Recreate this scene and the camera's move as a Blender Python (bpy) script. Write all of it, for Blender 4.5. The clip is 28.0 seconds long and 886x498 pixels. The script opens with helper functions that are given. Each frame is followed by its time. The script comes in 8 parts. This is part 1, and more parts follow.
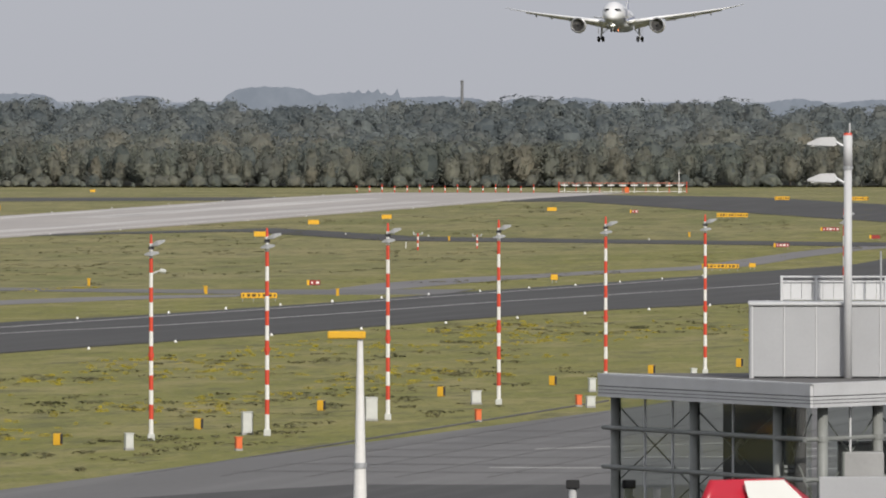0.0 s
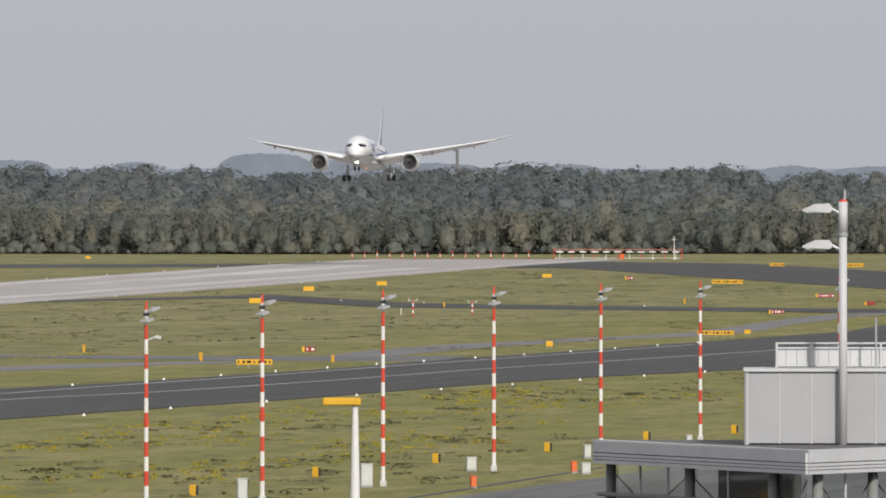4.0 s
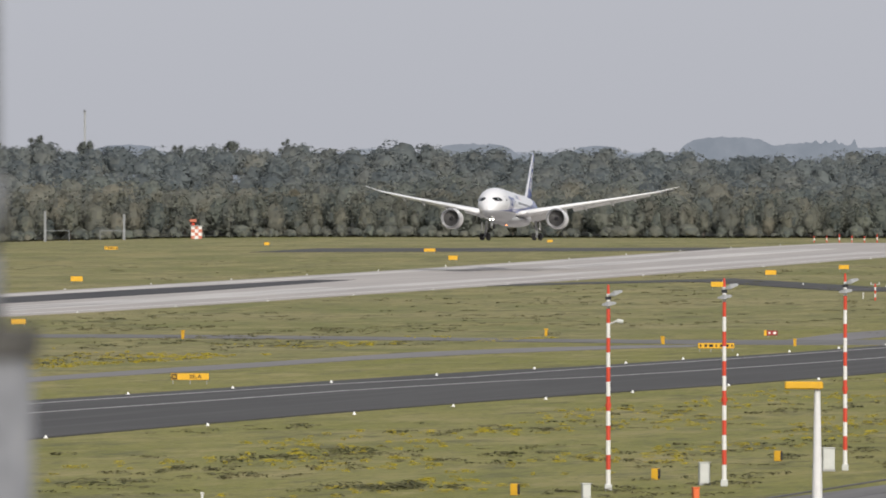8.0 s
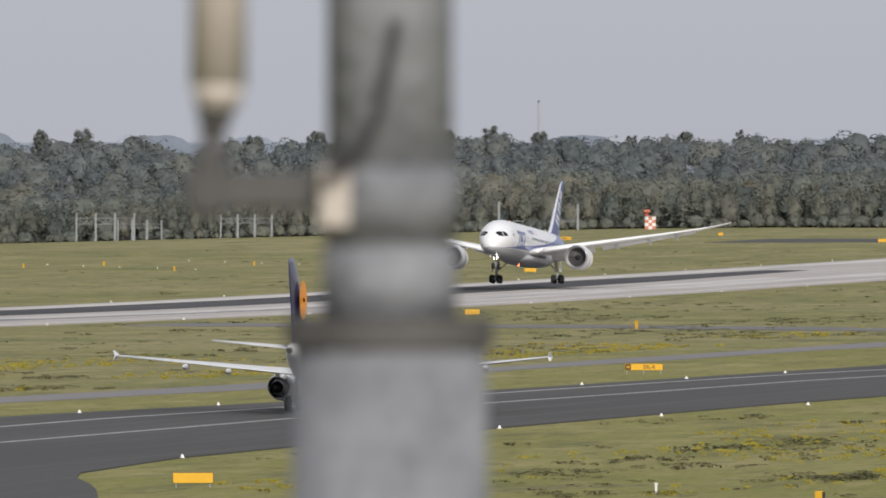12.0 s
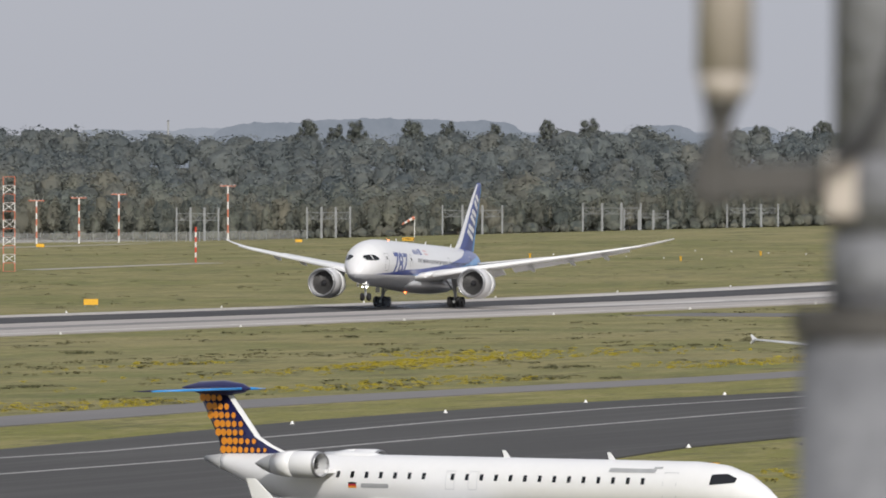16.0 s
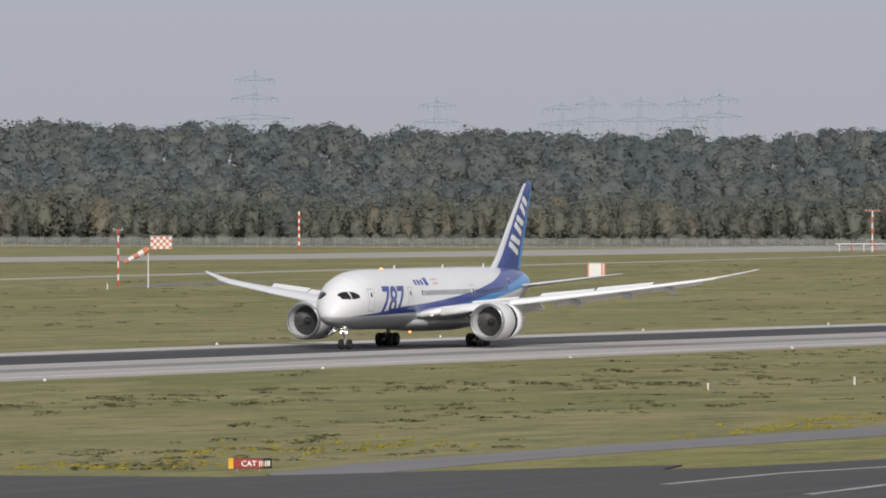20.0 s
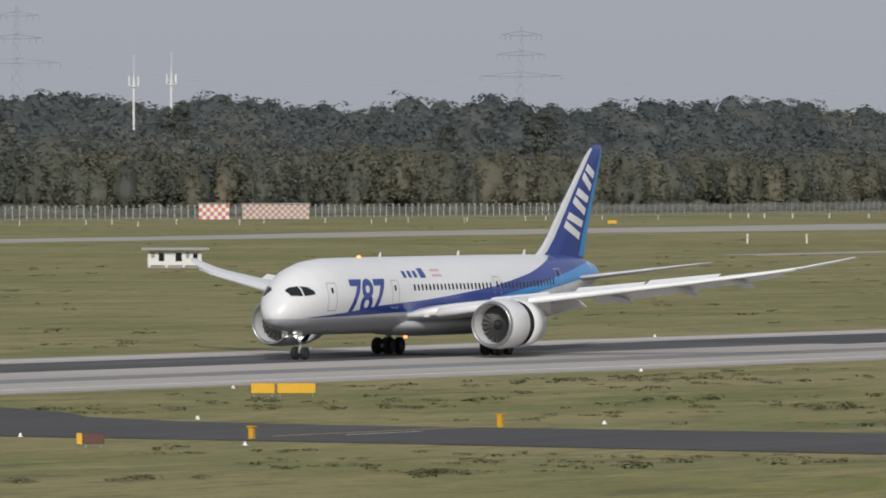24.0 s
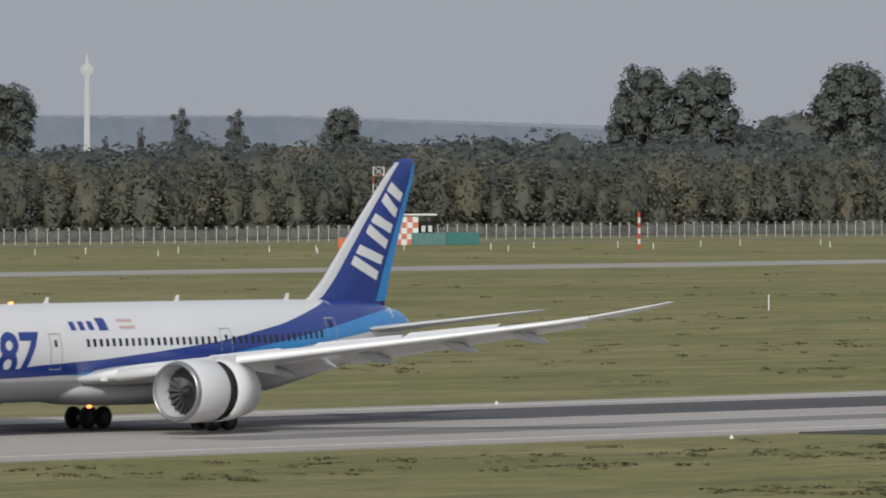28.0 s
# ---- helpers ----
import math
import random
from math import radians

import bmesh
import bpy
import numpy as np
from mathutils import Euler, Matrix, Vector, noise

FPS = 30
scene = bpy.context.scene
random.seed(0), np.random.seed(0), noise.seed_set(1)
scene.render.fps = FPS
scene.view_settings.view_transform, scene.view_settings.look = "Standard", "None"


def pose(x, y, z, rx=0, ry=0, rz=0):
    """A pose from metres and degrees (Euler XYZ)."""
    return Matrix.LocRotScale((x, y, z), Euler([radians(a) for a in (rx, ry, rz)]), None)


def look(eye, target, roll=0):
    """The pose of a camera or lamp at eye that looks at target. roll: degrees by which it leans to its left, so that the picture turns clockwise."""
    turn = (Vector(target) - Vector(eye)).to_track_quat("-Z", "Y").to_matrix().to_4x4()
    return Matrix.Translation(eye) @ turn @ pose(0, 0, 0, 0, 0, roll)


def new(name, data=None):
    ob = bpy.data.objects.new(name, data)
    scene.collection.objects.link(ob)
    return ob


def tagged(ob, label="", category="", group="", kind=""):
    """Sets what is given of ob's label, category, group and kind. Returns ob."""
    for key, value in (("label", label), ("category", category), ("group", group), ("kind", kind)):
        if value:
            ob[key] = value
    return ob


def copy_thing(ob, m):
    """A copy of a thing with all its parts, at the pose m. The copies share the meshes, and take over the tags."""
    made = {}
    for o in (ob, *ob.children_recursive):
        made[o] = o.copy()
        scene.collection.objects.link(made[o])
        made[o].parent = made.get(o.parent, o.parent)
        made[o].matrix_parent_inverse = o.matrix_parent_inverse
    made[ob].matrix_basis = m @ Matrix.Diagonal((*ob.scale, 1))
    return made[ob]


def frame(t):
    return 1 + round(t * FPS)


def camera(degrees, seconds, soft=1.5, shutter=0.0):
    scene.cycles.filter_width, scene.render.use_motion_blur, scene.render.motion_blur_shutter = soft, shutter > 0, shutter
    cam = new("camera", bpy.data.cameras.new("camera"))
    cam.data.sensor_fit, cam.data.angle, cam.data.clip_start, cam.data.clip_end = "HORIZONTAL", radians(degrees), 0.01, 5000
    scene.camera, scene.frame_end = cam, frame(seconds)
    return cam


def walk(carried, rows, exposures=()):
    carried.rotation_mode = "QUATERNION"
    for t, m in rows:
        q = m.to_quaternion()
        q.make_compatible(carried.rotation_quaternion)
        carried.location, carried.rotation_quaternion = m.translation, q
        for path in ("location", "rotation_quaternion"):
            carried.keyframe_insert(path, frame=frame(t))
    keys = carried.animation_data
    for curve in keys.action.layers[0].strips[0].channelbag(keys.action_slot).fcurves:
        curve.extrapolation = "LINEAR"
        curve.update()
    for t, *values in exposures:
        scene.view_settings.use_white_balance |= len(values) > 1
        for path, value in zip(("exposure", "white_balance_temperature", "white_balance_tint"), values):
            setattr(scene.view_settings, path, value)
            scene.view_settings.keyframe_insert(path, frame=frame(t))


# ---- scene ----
# ---------- camera: on a terrace 17.4 m up, only turning ----------
EYE = Vector((0, 0, 17.417))
LENS = 19047.0          # picture widths of 1568 units: focal length in those units
cam = camera(2 * math.degrees(math.atan(784 / LENS)), 28.0, soft=1.8, shutter=0.1)
cam.data.dof.use_dof = True
cam.data.dof.focus_distance = 1000.0
cam.data.dof.aperture_fstop = 17.0


def aim(turn, lift):
    """The pose that looks turn / LENS radians further left and lift / LENS further up than at rest."""
    yaw = 0.16737 + turn / LENS
    pitch = math.atan((374.24 + lift - 441) / LENS)
    way = Vector((-math.sin(yaw) * math.cos(pitch), math.cos(yaw) * math.cos(pitch), math.sin(pitch)))
    return look(EYE, EYE + way * 1000)


walk(cam, [
    (0, aim(16, -132)),
    (0.5, aim(3, 6)),
    (1, aim(-2, -4)),
    (1.5, aim(3, -10)),
    (2, aim(3, -8)),
    (2.5, aim(3, -7)),
    (3, aim(0, 0)),
    (3.5, aim(4, -12)),
    (5.5, aim(10, -17)),
    (6, aim(36, -29)),
    (6.5, aim(474, -25)),
    (7, aim(641, -42)),
    (7.5, aim(653, -39)),
    (8, aim(825, -43)),
    (8.5, aim(945, -53)),
    (9, aim(995, -48)),
    (9.5, aim(994, -49)),
    (10, aim(1009, -52)),
    (10.2, aim(1017, -59)),
    (10.5, aim(1169, -59)),
    (11, aim(1408, -63)),
    (11.5, aim(1507, -65)),
    (12, aim(1628, -60)),
    (12.5, aim(1643, -63)),
    (13, aim(1822, -53)),
    (13.5, aim(1985, -68)),
    (15.5, aim(2445, -75)),
    (16, aim(2524, -78)),
    (16.5, aim(2553, -71)),
    (17, aim(2666, -65)),
    (17.5, aim(2757, -64)),
    (18, aim(2957, -67)),
    (18.5, aim(3250, -59)),
    (19, aim(3666, -68)),
    (19.5, aim(4002, -68)),
    (20, aim(4171, -67)),
    (20.5, aim(4354, -67)),
    (21, aim(4555, -72)),
    (21.5, aim(4779, -75)),
    (22, aim(5151, -68)),
    (22.5, aim(5509, -72)),
    (24.5, aim(6738, -133)),
    (25, aim(7066, -123)),
    (25.5, aim(7286, -150)),
    (26, aim(7598, -141)),
    (26.5, aim(8063, -132)),
    (27, aim(8562, -137)),
    (27.5, aim(8920, -150)),
    (28, aim(9090, -115)),
], exposures=[(0, 0.08, 6350, 11), (9, 0.14, 6350, 11.5), (13, 0.10, 6270, 11.5), (20, -0.03, 6270, 11.5), (24.5, -0.22, 6200, 10), (28, -0.27, 6150, 9.5)])

# ---------- world and sun ----------
SUN_WAY = Vector((0.42, -0.76, 0.50)).normalized()      # from the ground to the sun
world = bpy.data.worlds.new("hazy_sky")
scene.world = world
world.use_nodes = True
wn, wl = world.node_tree.nodes, world.node_tree.links
wn.clear()
sky = wn.new("ShaderNodeTexSky")
sky.sky_type, sky.sun_disc = "NISHITA", False
sky.sun_elevation = math.asin(SUN_WAY.z)
sky.sun_rotation = math.atan2(SUN_WAY.x, SUN_WAY.y)
sky.altitude, sky.air_density, sky.dust_density, sky.ozone_density = 40, 1.0, 3.0, 1.0
soften = wn.new("ShaderNodeHueSaturation")
soften.inputs["Saturation"].default_value = 0.35
haze = wn.new("ShaderNodeMix")
haze.data_type = "RGBA"
haze.inputs[0].default_value = 0.75
haze.inputs[7].default_value = (5.3, 5.4, 5.8, 1)
back = wn.new("ShaderNodeBackground")
back.inputs["Strength"].default_value = 0.1
wout = wn.new("ShaderNodeOutputWorld")
wl.new(sky.outputs[0], soften.inputs["Color"])
wl.new(soften.outputs[0], haze.inputs[6])
wl.new(haze.outputs[2], back.inputs["Color"])
wl.new(back.outputs[0], wout.inputs["Surface"])

sun_data = bpy.data.lights.new("sun", "SUN")
sun_data.energy, sun_data.angle, sun_data.color = 3.0, radians(1.5), (1.0, 0.94, 0.84)
sun = new("sun", sun_data)
sun.matrix_world = look(SUN_WAY * 100, (0, 0, 0))
scene.view_settings.exposure = 0.0


# ---------- materials ----------
def mat(name, base, rough=0.6, metal=0.0, vary=0.12, scale=4.0, fine=40.0, bump=0.0, second=None, coat=0.0, coords="Object", stretch=(1, 1, 1)):
    """A painted, stained or weathered surface: two scales of noise on the colour, and a fine relief."""
    m = bpy.data.materials.new(name)
    m.use_nodes = True
    n, l = m.node_tree.nodes, m.node_tree.links
    b = n["Principled BSDF"]
    b.inputs["Roughness"].default_value, b.inputs["Metallic"].default_value = rough, metal
    b.inputs["Coat Weight"].default_value = coat
    tc = n.new("ShaderNodeTexCoord")
    mp = n.new("ShaderNodeMapping")
    mp.inputs["Scale"].default_value = stretch
    l.new(tc.outputs[coords], mp.inputs[0])
    big, small = n.new("ShaderNodeTexNoise"), n.new("ShaderNodeTexNoise")
    big.inputs["Scale"].default_value, small.inputs["Scale"].default_value = scale, fine
    big.inputs["Detail"].default_value, small.inputs["Detail"].default_value = 5, 3
    l.new(mp.outputs[0], big.inputs[0]), l.new(mp.outputs[0], small.inputs[0])
    add = n.new("ShaderNodeMath")
    add.operation = "MULTIPLY_ADD"
    add.inputs[1].default_value = 0.45
    l.new(small.outputs[0], add.inputs[0]), l.new(big.outputs[0], add.inputs[2])
    ramp = n.new("ShaderNodeMapRange")
    ramp.inputs[1].default_value, ramp.inputs[2].default_value = 0.45, 1.0
    l.new(add.outputs[0], ramp.inputs[0])
    mix = n.new("ShaderNodeMix")
    mix.data_type = "RGBA"
    second = second or tuple(c * (1 - 2 * vary) for c in base)
    mix.inputs[6].default_value, mix.inputs[7].default_value = (*base, 1), (*second, 1)
    l.new(ramp.outputs[0], mix.inputs[0]), l.new(mix.outputs[2], b.inputs["Base Color"])
    if bump:
        bn = n.new("ShaderNodeBump")
        bn.inputs["Strength"].default_value, bn.inputs["Distance"].default_value = bump, 0.05
        l.new(small.outputs[0], bn.inputs["Height"]), l.new(bn.outputs[0], b.inputs["Normal"])
    return m


def glow(name, colour, strength):
    m = bpy.data.materials.new(name)
    m.use_nodes = True
    b = m.node_tree.nodes["Principled BSDF"]
    b.inputs["Base Color"].default_value = (*colour, 1)
    b.inputs["Emission Color"].default_value, b.inputs["Emission Strength"].default_value = (*colour, 1), strength
    return m


# ---------- mesh helpers ----------
def mesh_of(name, verts, faces, material, smooth=False):
    me = bpy.data.meshes.new(name)
    me.from_pydata(verts, [], faces)
    for m in (material if isinstance(material, (list, tuple)) else [material]):
        me.materials.append(m)
    if smooth:
        me.shade_smooth()
    me.update()
    return me


def part(name, bm, material, parent=None, label="", smooth=False):
    """Links a bmesh, or a pair of vertices and faces, as one mesh object under its thing or part."""
    if isinstance(bm, tuple):
        me = mesh_of(name, bm[0], bm[1], material, smooth)
    else:
        bmesh.ops.recalc_face_normals(bm, faces=bm.faces)
        me = bpy.data.meshes.new(name)
        bm.to_mesh(me)
        bm.free()
        for m in (material if isinstance(material, (list, tuple)) else [material]):
            me.materials.append(m)
        if smooth:
            me.shade_smooth()
    ob = new(name, me)
    ob.parent = parent
    if label:
        tagged(ob, label)
    return ob


def thing(name, m, label, category, group="", kind=""):
    ob = new(name)
    ob.empty_display_size = 0.2
    ob.matrix_world = m
    return tagged(ob, label, category, group, kind)


def add_box(bm, centre, size, turn=None, bevel=0.0):
    m = Matrix.Translation(centre) @ (turn or Matrix()) @ Matrix.Diagonal((*size, 1))
    r = bmesh.ops.create_cube(bm, size=1, matrix=m)
    if bevel:
        edges = {e for v in r["verts"] for e in v.link_edges}
        bmesh.ops.bevel(bm, geom=list(edges), offset=bevel, segments=1, affect="EDGES", profile=0.5)
    return bm


def box(centre, size, turn=None, bevel=0.0):
    return add_box(bmesh.new(), centre, size, turn, bevel)


def add_rod(bm, a, b, r0, r1=None, n=10):
    a, b = Vector(a), Vector(b)
    r1 = r0 if r1 is None else r1
    q = (b - a).to_track_quat("Z", "Y").to_matrix().to_4x4()
    m = Matrix.Translation((a + b) / 2) @ q
    bmesh.ops.create_cone(bm, cap_ends=True, segments=n, radius1=r0, radius2=r1, depth=(b - a).length, matrix=m)
    return bm


def rod(a, b, r0, r1=None, n=10):
    return add_rod(bmesh.new(), a, b, r0, r1, n)


def loft(rings, caps=True):
    """Vertices and faces of a skin over rings of equal count."""
    n = len(rings[0])
    verts = [tuple(p) for r in rings for p in r]
    faces = []
    for i in range(len(rings) - 1):
        for j in range(n):
            k = (j + 1) % n
            faces.append((i * n + j, i * n + k, (i + 1) * n + k, (i + 1) * n + j))
    if caps:
        faces.append(tuple(range(n))[::-1])
        faces.append(tuple(range((len(rings) - 1) * n, len(rings) * n)))
    return verts, faces


def grid_faces(nu, nv):
    return [(i * nv + j, (i + 1) * nv + j, (i + 1) * nv + j + 1, i * nv + j + 1) for i in range(nu - 1) for j in range(nv - 1)]


def turned(profile, n=32, axis="x"):
    """A skin turned round the x axis from (x, radius) pairs."""
    rings = []
    for x, r in profile:
        rings.append([(x, r * math.cos(2 * math.pi * k / n), r * math.sin(2 * math.pi * k / n)) for k in range(n)])
    return loft(rings, caps=False)


# ---------- the lie of the land ----------
PY = [-3000, 1000, 1150, 1280, 1400, 1500, 1600, 1700, 1850, 2000, 2150, 2300, 2450, 2700, 9000]
PZ = [0, 0, -0.22, -0.5, -0.65, -0.5, -0.12, 0.35, 1.1, 1.95, 2.9, 3.9, 4.5, 4.8, 4.8]
QY = [-3000, 1700, 2000, 2300, 2600, 9000]
QZ = [0, 0, -0.7, -1.5, -1.8, -1.8]


def ease(a, b, v):
    w = np.clip((v - a) / (b - a), 0, 1)
    return w * w * (3 - 2 * w)


def wood_height(bearing):
    """Usual height of the trees: young growth behind the runway end, taller woods along the fence."""
    return np.interp(bearing, (0.12, 0.30, 0.42, 0.52, 0.60, 0.65, 0.72), (9.5, 9.5, 11.5, 14.5, 15.5, 14.5, 13.0))


def ground_z(x, y):
    """Height of the airfield: the near runway climbs in the distance, the far one dips, the woods stand on a rise."""
    w = ease(-920, -580, x)
    z = w * np.interp(y, PY, PZ) + (1 - w) * np.interp(y, QY, QZ)
    behind = np.maximum(-1225 - x, y - 2640)
    bearing = np.arctan2(-x, np.maximum(y, 1.0))
    rise = np.interp(bearing, (0.12, 0.20, 0.25, 0.30, 0.36, 0.40, 0.43, 0.47, 0.53, 0.60, 0.628, 0.66, 0.70), (3.9, 5.5, 10.3, 11.2, 14.2, 15.8, 17.4, 24.6, 20.2, 15.4, 3.6, 0.6, -0.8))
    return z + (rise + 16.0 - wood_height(bearing)) * ease(4, 290, behind)


def at_ground(x, y, lift=0.0, rz=0.0):
    return pose(x, y, float(ground_z(x, y)) + lift, 0, 0, rz)


# ---------- ground materials ----------
def grass_material():
    m = bpy.data.materials.new("airfield_grass")
    m.use_nodes = True
    n, l = m.node_tree.nodes, m.node_tree.links
    b = n["Principled BSDF"]
    b.inputs["Roughness"].default_value = 0.95
    b.inputs["Specular IOR Level"].default_value = 0.15
    tc = n.new("ShaderNodeTexCoord")

    def noise_at(scale, detail, stretch=(1, 1, 1), rough=0.6):
        mp = n.new("ShaderNodeMapping")
        mp.inputs["Scale"].default_value = stretch
        l.new(tc.outputs["Object"], mp.inputs[0])
        t = n.new("ShaderNodeTexNoise")
        t.inputs["Scale"].default_value, t.inputs["Detail"].default_value, t.inputs["Roughness"].default_value = scale, detail, rough
        l.new(mp.outputs[0], t.inputs[0])
        return t.outputs[0]

    def mixed(fac, a, c, lo, hi, most=1.0):
        r = n.new("ShaderNodeMapRange")
        r.inputs[1].default_value, r.inputs[2].default_value, r.inputs[4].default_value = lo, hi, most
        l.new(fac, r.inputs[0])
        x = n.new("ShaderNodeMix")
        x.data_type = "RGBA"
        l.new(r.outputs[0], x.inputs[0])
        for socket, v in ((x.inputs[6], a), (x.inputs[7], c)):
            if isinstance(v, tuple):
                socket.default_value = (*v, 1)
            else:
                l.new(v, socket)
        return x.outputs[2]

    c = mixed(noise_at(0.012, 4), (0.176, 0.176, 0.066), (0.250, 0.226, 0.110), 0.38, 0.62)
    c = mixed(noise_at(0.05, 5, (1.0, 0.35, 1)), c, (0.142, 0.160, 0.054), 0.52, 0.72)
    c = mixed(noise_at(0.02, 3, (1.0, 0.7, 1)), c, (0.262, 0.226, 0.100), 0.56, 0.74)
    # lusher, moister grass towards the apron and the taxiway
    sep, near_side = n.new("ShaderNodeSeparateXYZ"), n.new("ShaderNodeMapRange")
    l.new(tc.outputs["Object"], sep.inputs[0]), l.new(sep.outputs[0], near_side.inputs[0])
    near_side.inputs[1].default_value, near_side.inputs[2].default_value, near_side.inputs[4].default_value = -258, -236, 0.6
    lush = mixed(noise_at(0.9, 6, (1.0, 0.35, 1), 0.8), (0.150, 0.165, 0.038), (0.265, 0.238, 0.066), 0.32, 0.70)
    wet = n.new("ShaderNodeMix")
    wet.data_type = "RGBA"
    l.new(near_side.outputs[0], wet.inputs[0]), l.new(c, wet.inputs[6]), l.new(lush, wet.inputs[7])
    # dead straw, dark tussocks and bare gaps at three sizes
    c = mixed(noise_at(0.22, 6, (0.6, 0.16, 1), 0.7), wet.outputs[2], (0.310, 0.268, 0.130), 0.49, 0.63, 0.7)
    c = mixed(noise_at(0.16, 5, (1.0, 0.25, 1), 0.75), c, (0.112, 0.112, 0.058), 0.53, 0.64, 0.75)
    c = mixed(noise_at(0.45, 6, (1.0, 0.22, 1), 0.8), c, (0.100, 0.102, 0.050), 0.53, 0.64, 0.7)
    c = mixed(noise_at(1.3, 5, (1.0, 0.25, 1), 0.8), c, (0.330, 0.290, 0.140), 0.54, 0.68, 0.6)
    c = mixed(noise_at(1.9, 5, (1.0, 0.25, 1), 0.8), c, (0.082, 0.088, 0.042), 0.54, 0.66, 0.7)
    l.new(c, b.inputs["Base Color"])
    bn = n.new("ShaderNodeBump")
    bn.inputs["Strength"].default_value, bn.inputs["Distance"].default_value = 0.5, 0.25
    l.new(noise_at(2.5, 4), bn.inputs["Height"]), l.new(bn.outputs[0], b.inputs["Normal"])
    return m


def paving(name, base, worn, streak, streak_colour, rough=0.85):
    """Runway or taxiway surface: patches, and streaks along the direction of travel."""
    m = mat(name, base, rough, vary=0.2, scale=0.06, fine=3.0, bump=0.15, second=worn, stretch=(1, 0.25, 1))
    n, l = m.node_tree.nodes, m.node_tree.links
    b = n["Principled BSDF"]
    b.inputs["Specular IOR Level"].default_value = 0.3
    if streak:
        src = b.inputs["Base Color"].links[0].from_socket
        tc = n.new("ShaderNodeTexCoord")
        mp = n.new("ShaderNodeMapping")
        mp.inputs["Scale"].default_value = (0.55, 0.012, 1)
        l.new(tc.outputs["Object"], mp.inputs[0])
        t = n.new("ShaderNodeTexNoise")
        t.inputs["Scale"].default_value, t.inputs["Detail"].default_value = 1.0, 5
        l.new(mp.outputs[0], t.inputs[0])
        r = n.new("ShaderNodeMapRange")
        r.inputs[1].default_value, r.inputs[2].default_value, r.inputs[4].default_value = 0.5, 0.75, streak
        l.new(t.outputs[0], r.inputs[0])
        x = n.new("ShaderNodeMix")
        x.data_type = "RGBA"
        x.inputs[7].default_value = (*streak_colour, 1)
        l.new(r.outputs[0], x.inputs[0]), l.new(src, x.inputs[6]), l.new(x.outputs[2], b.inputs["Base Color"])
    return m


GRASS = grass_material()
CONCRETE = paving("runway_concrete", (0.43, 0.40, 0.372), (0.345, 0.32, 0.30), 0.5, (0.25, 0.235, 0.222))
RUBBER = paving("rubbered_concrete", (0.030, 0.030, 0.033), (0.060, 0.059, 0.061), 0.55, (0.13, 0.127, 0.125))
RUBBER_WORN = paving("worn_rubber", (0.055, 0.055, 0.057), (0.09, 0.088, 0.088), 0.6, (0.17, 0.165, 0.16))
SCUFF = paving("bleached_concrete", (0.58, 0.56, 0.53), (0.44, 0.42, 0.40), 0.8, (0.24, 0.23, 0.225))
FAR_CONCRETE = paving("bleached_far_paving", (0.37, 0.35, 0.315), (0.29, 0.275, 0.25), 0.5, (0.42, 0.40, 0.365))
ASPHALT = paving("taxiway_asphalt", (0.070, 0.068, 0.066), (0.050, 0.0485, 0.047), 0.6, (0.098, 0.095, 0.092))
ROAD = paving("service_road_asphalt", (0.20, 0.19, 0.19), (0.16, 0.155, 0.155), 0.4, (0.24, 0.23, 0.225))
APRON = paving("apron_asphalt", (0.160, 0.156, 0.152), (0.125, 0.122, 0.119), 0.5, (0.21, 0.205, 0.20))
PAINT_WHITE = mat("worn_white_marking", (0.62, 0.60, 0.57), 0.8, vary=0.15, scale=0.5, fine=8)
PAINT_GREY = mat("faded_marking", (0.38, 0.375, 0.365), 0.8, vary=0.2, scale=0.4, fine=6)
PAINT_YELLOW = mat("yellow_marking", (0.55, 0.42, 0.14), 0.8, vary=0.2, scale=0.5, fine=8)

# ---------- the ground sheet ----------
gx = np.unique(np.concatenate([np.arange(-5200, -1300, 130), np.arange(-1300, -560, 20), np.arange(-560, 200, 60), np.arange(200, 2600, 200)]))
gy = np.unique(np.concatenate([np.arange(-600, 1000, 100), np.array(PY[1:14]), np.arange(1000, 3060, 25), np.arange(3060, 5600, 120), np.array(QY[1:5])]))
mx, my = np.meshgrid(gx, gy, indexing="ij")
mz = ground_z(mx, my)
ground = new("ground", mesh_of("ground", np.stack([mx, my, mz], -1).reshape(-1, 3).tolist(), grid_faces(len(gx), len(gy)), GRASS, True))
tagged(ground, "mown yellow-green airfield grass with weeds and dry patches", "grass", kind="structure")


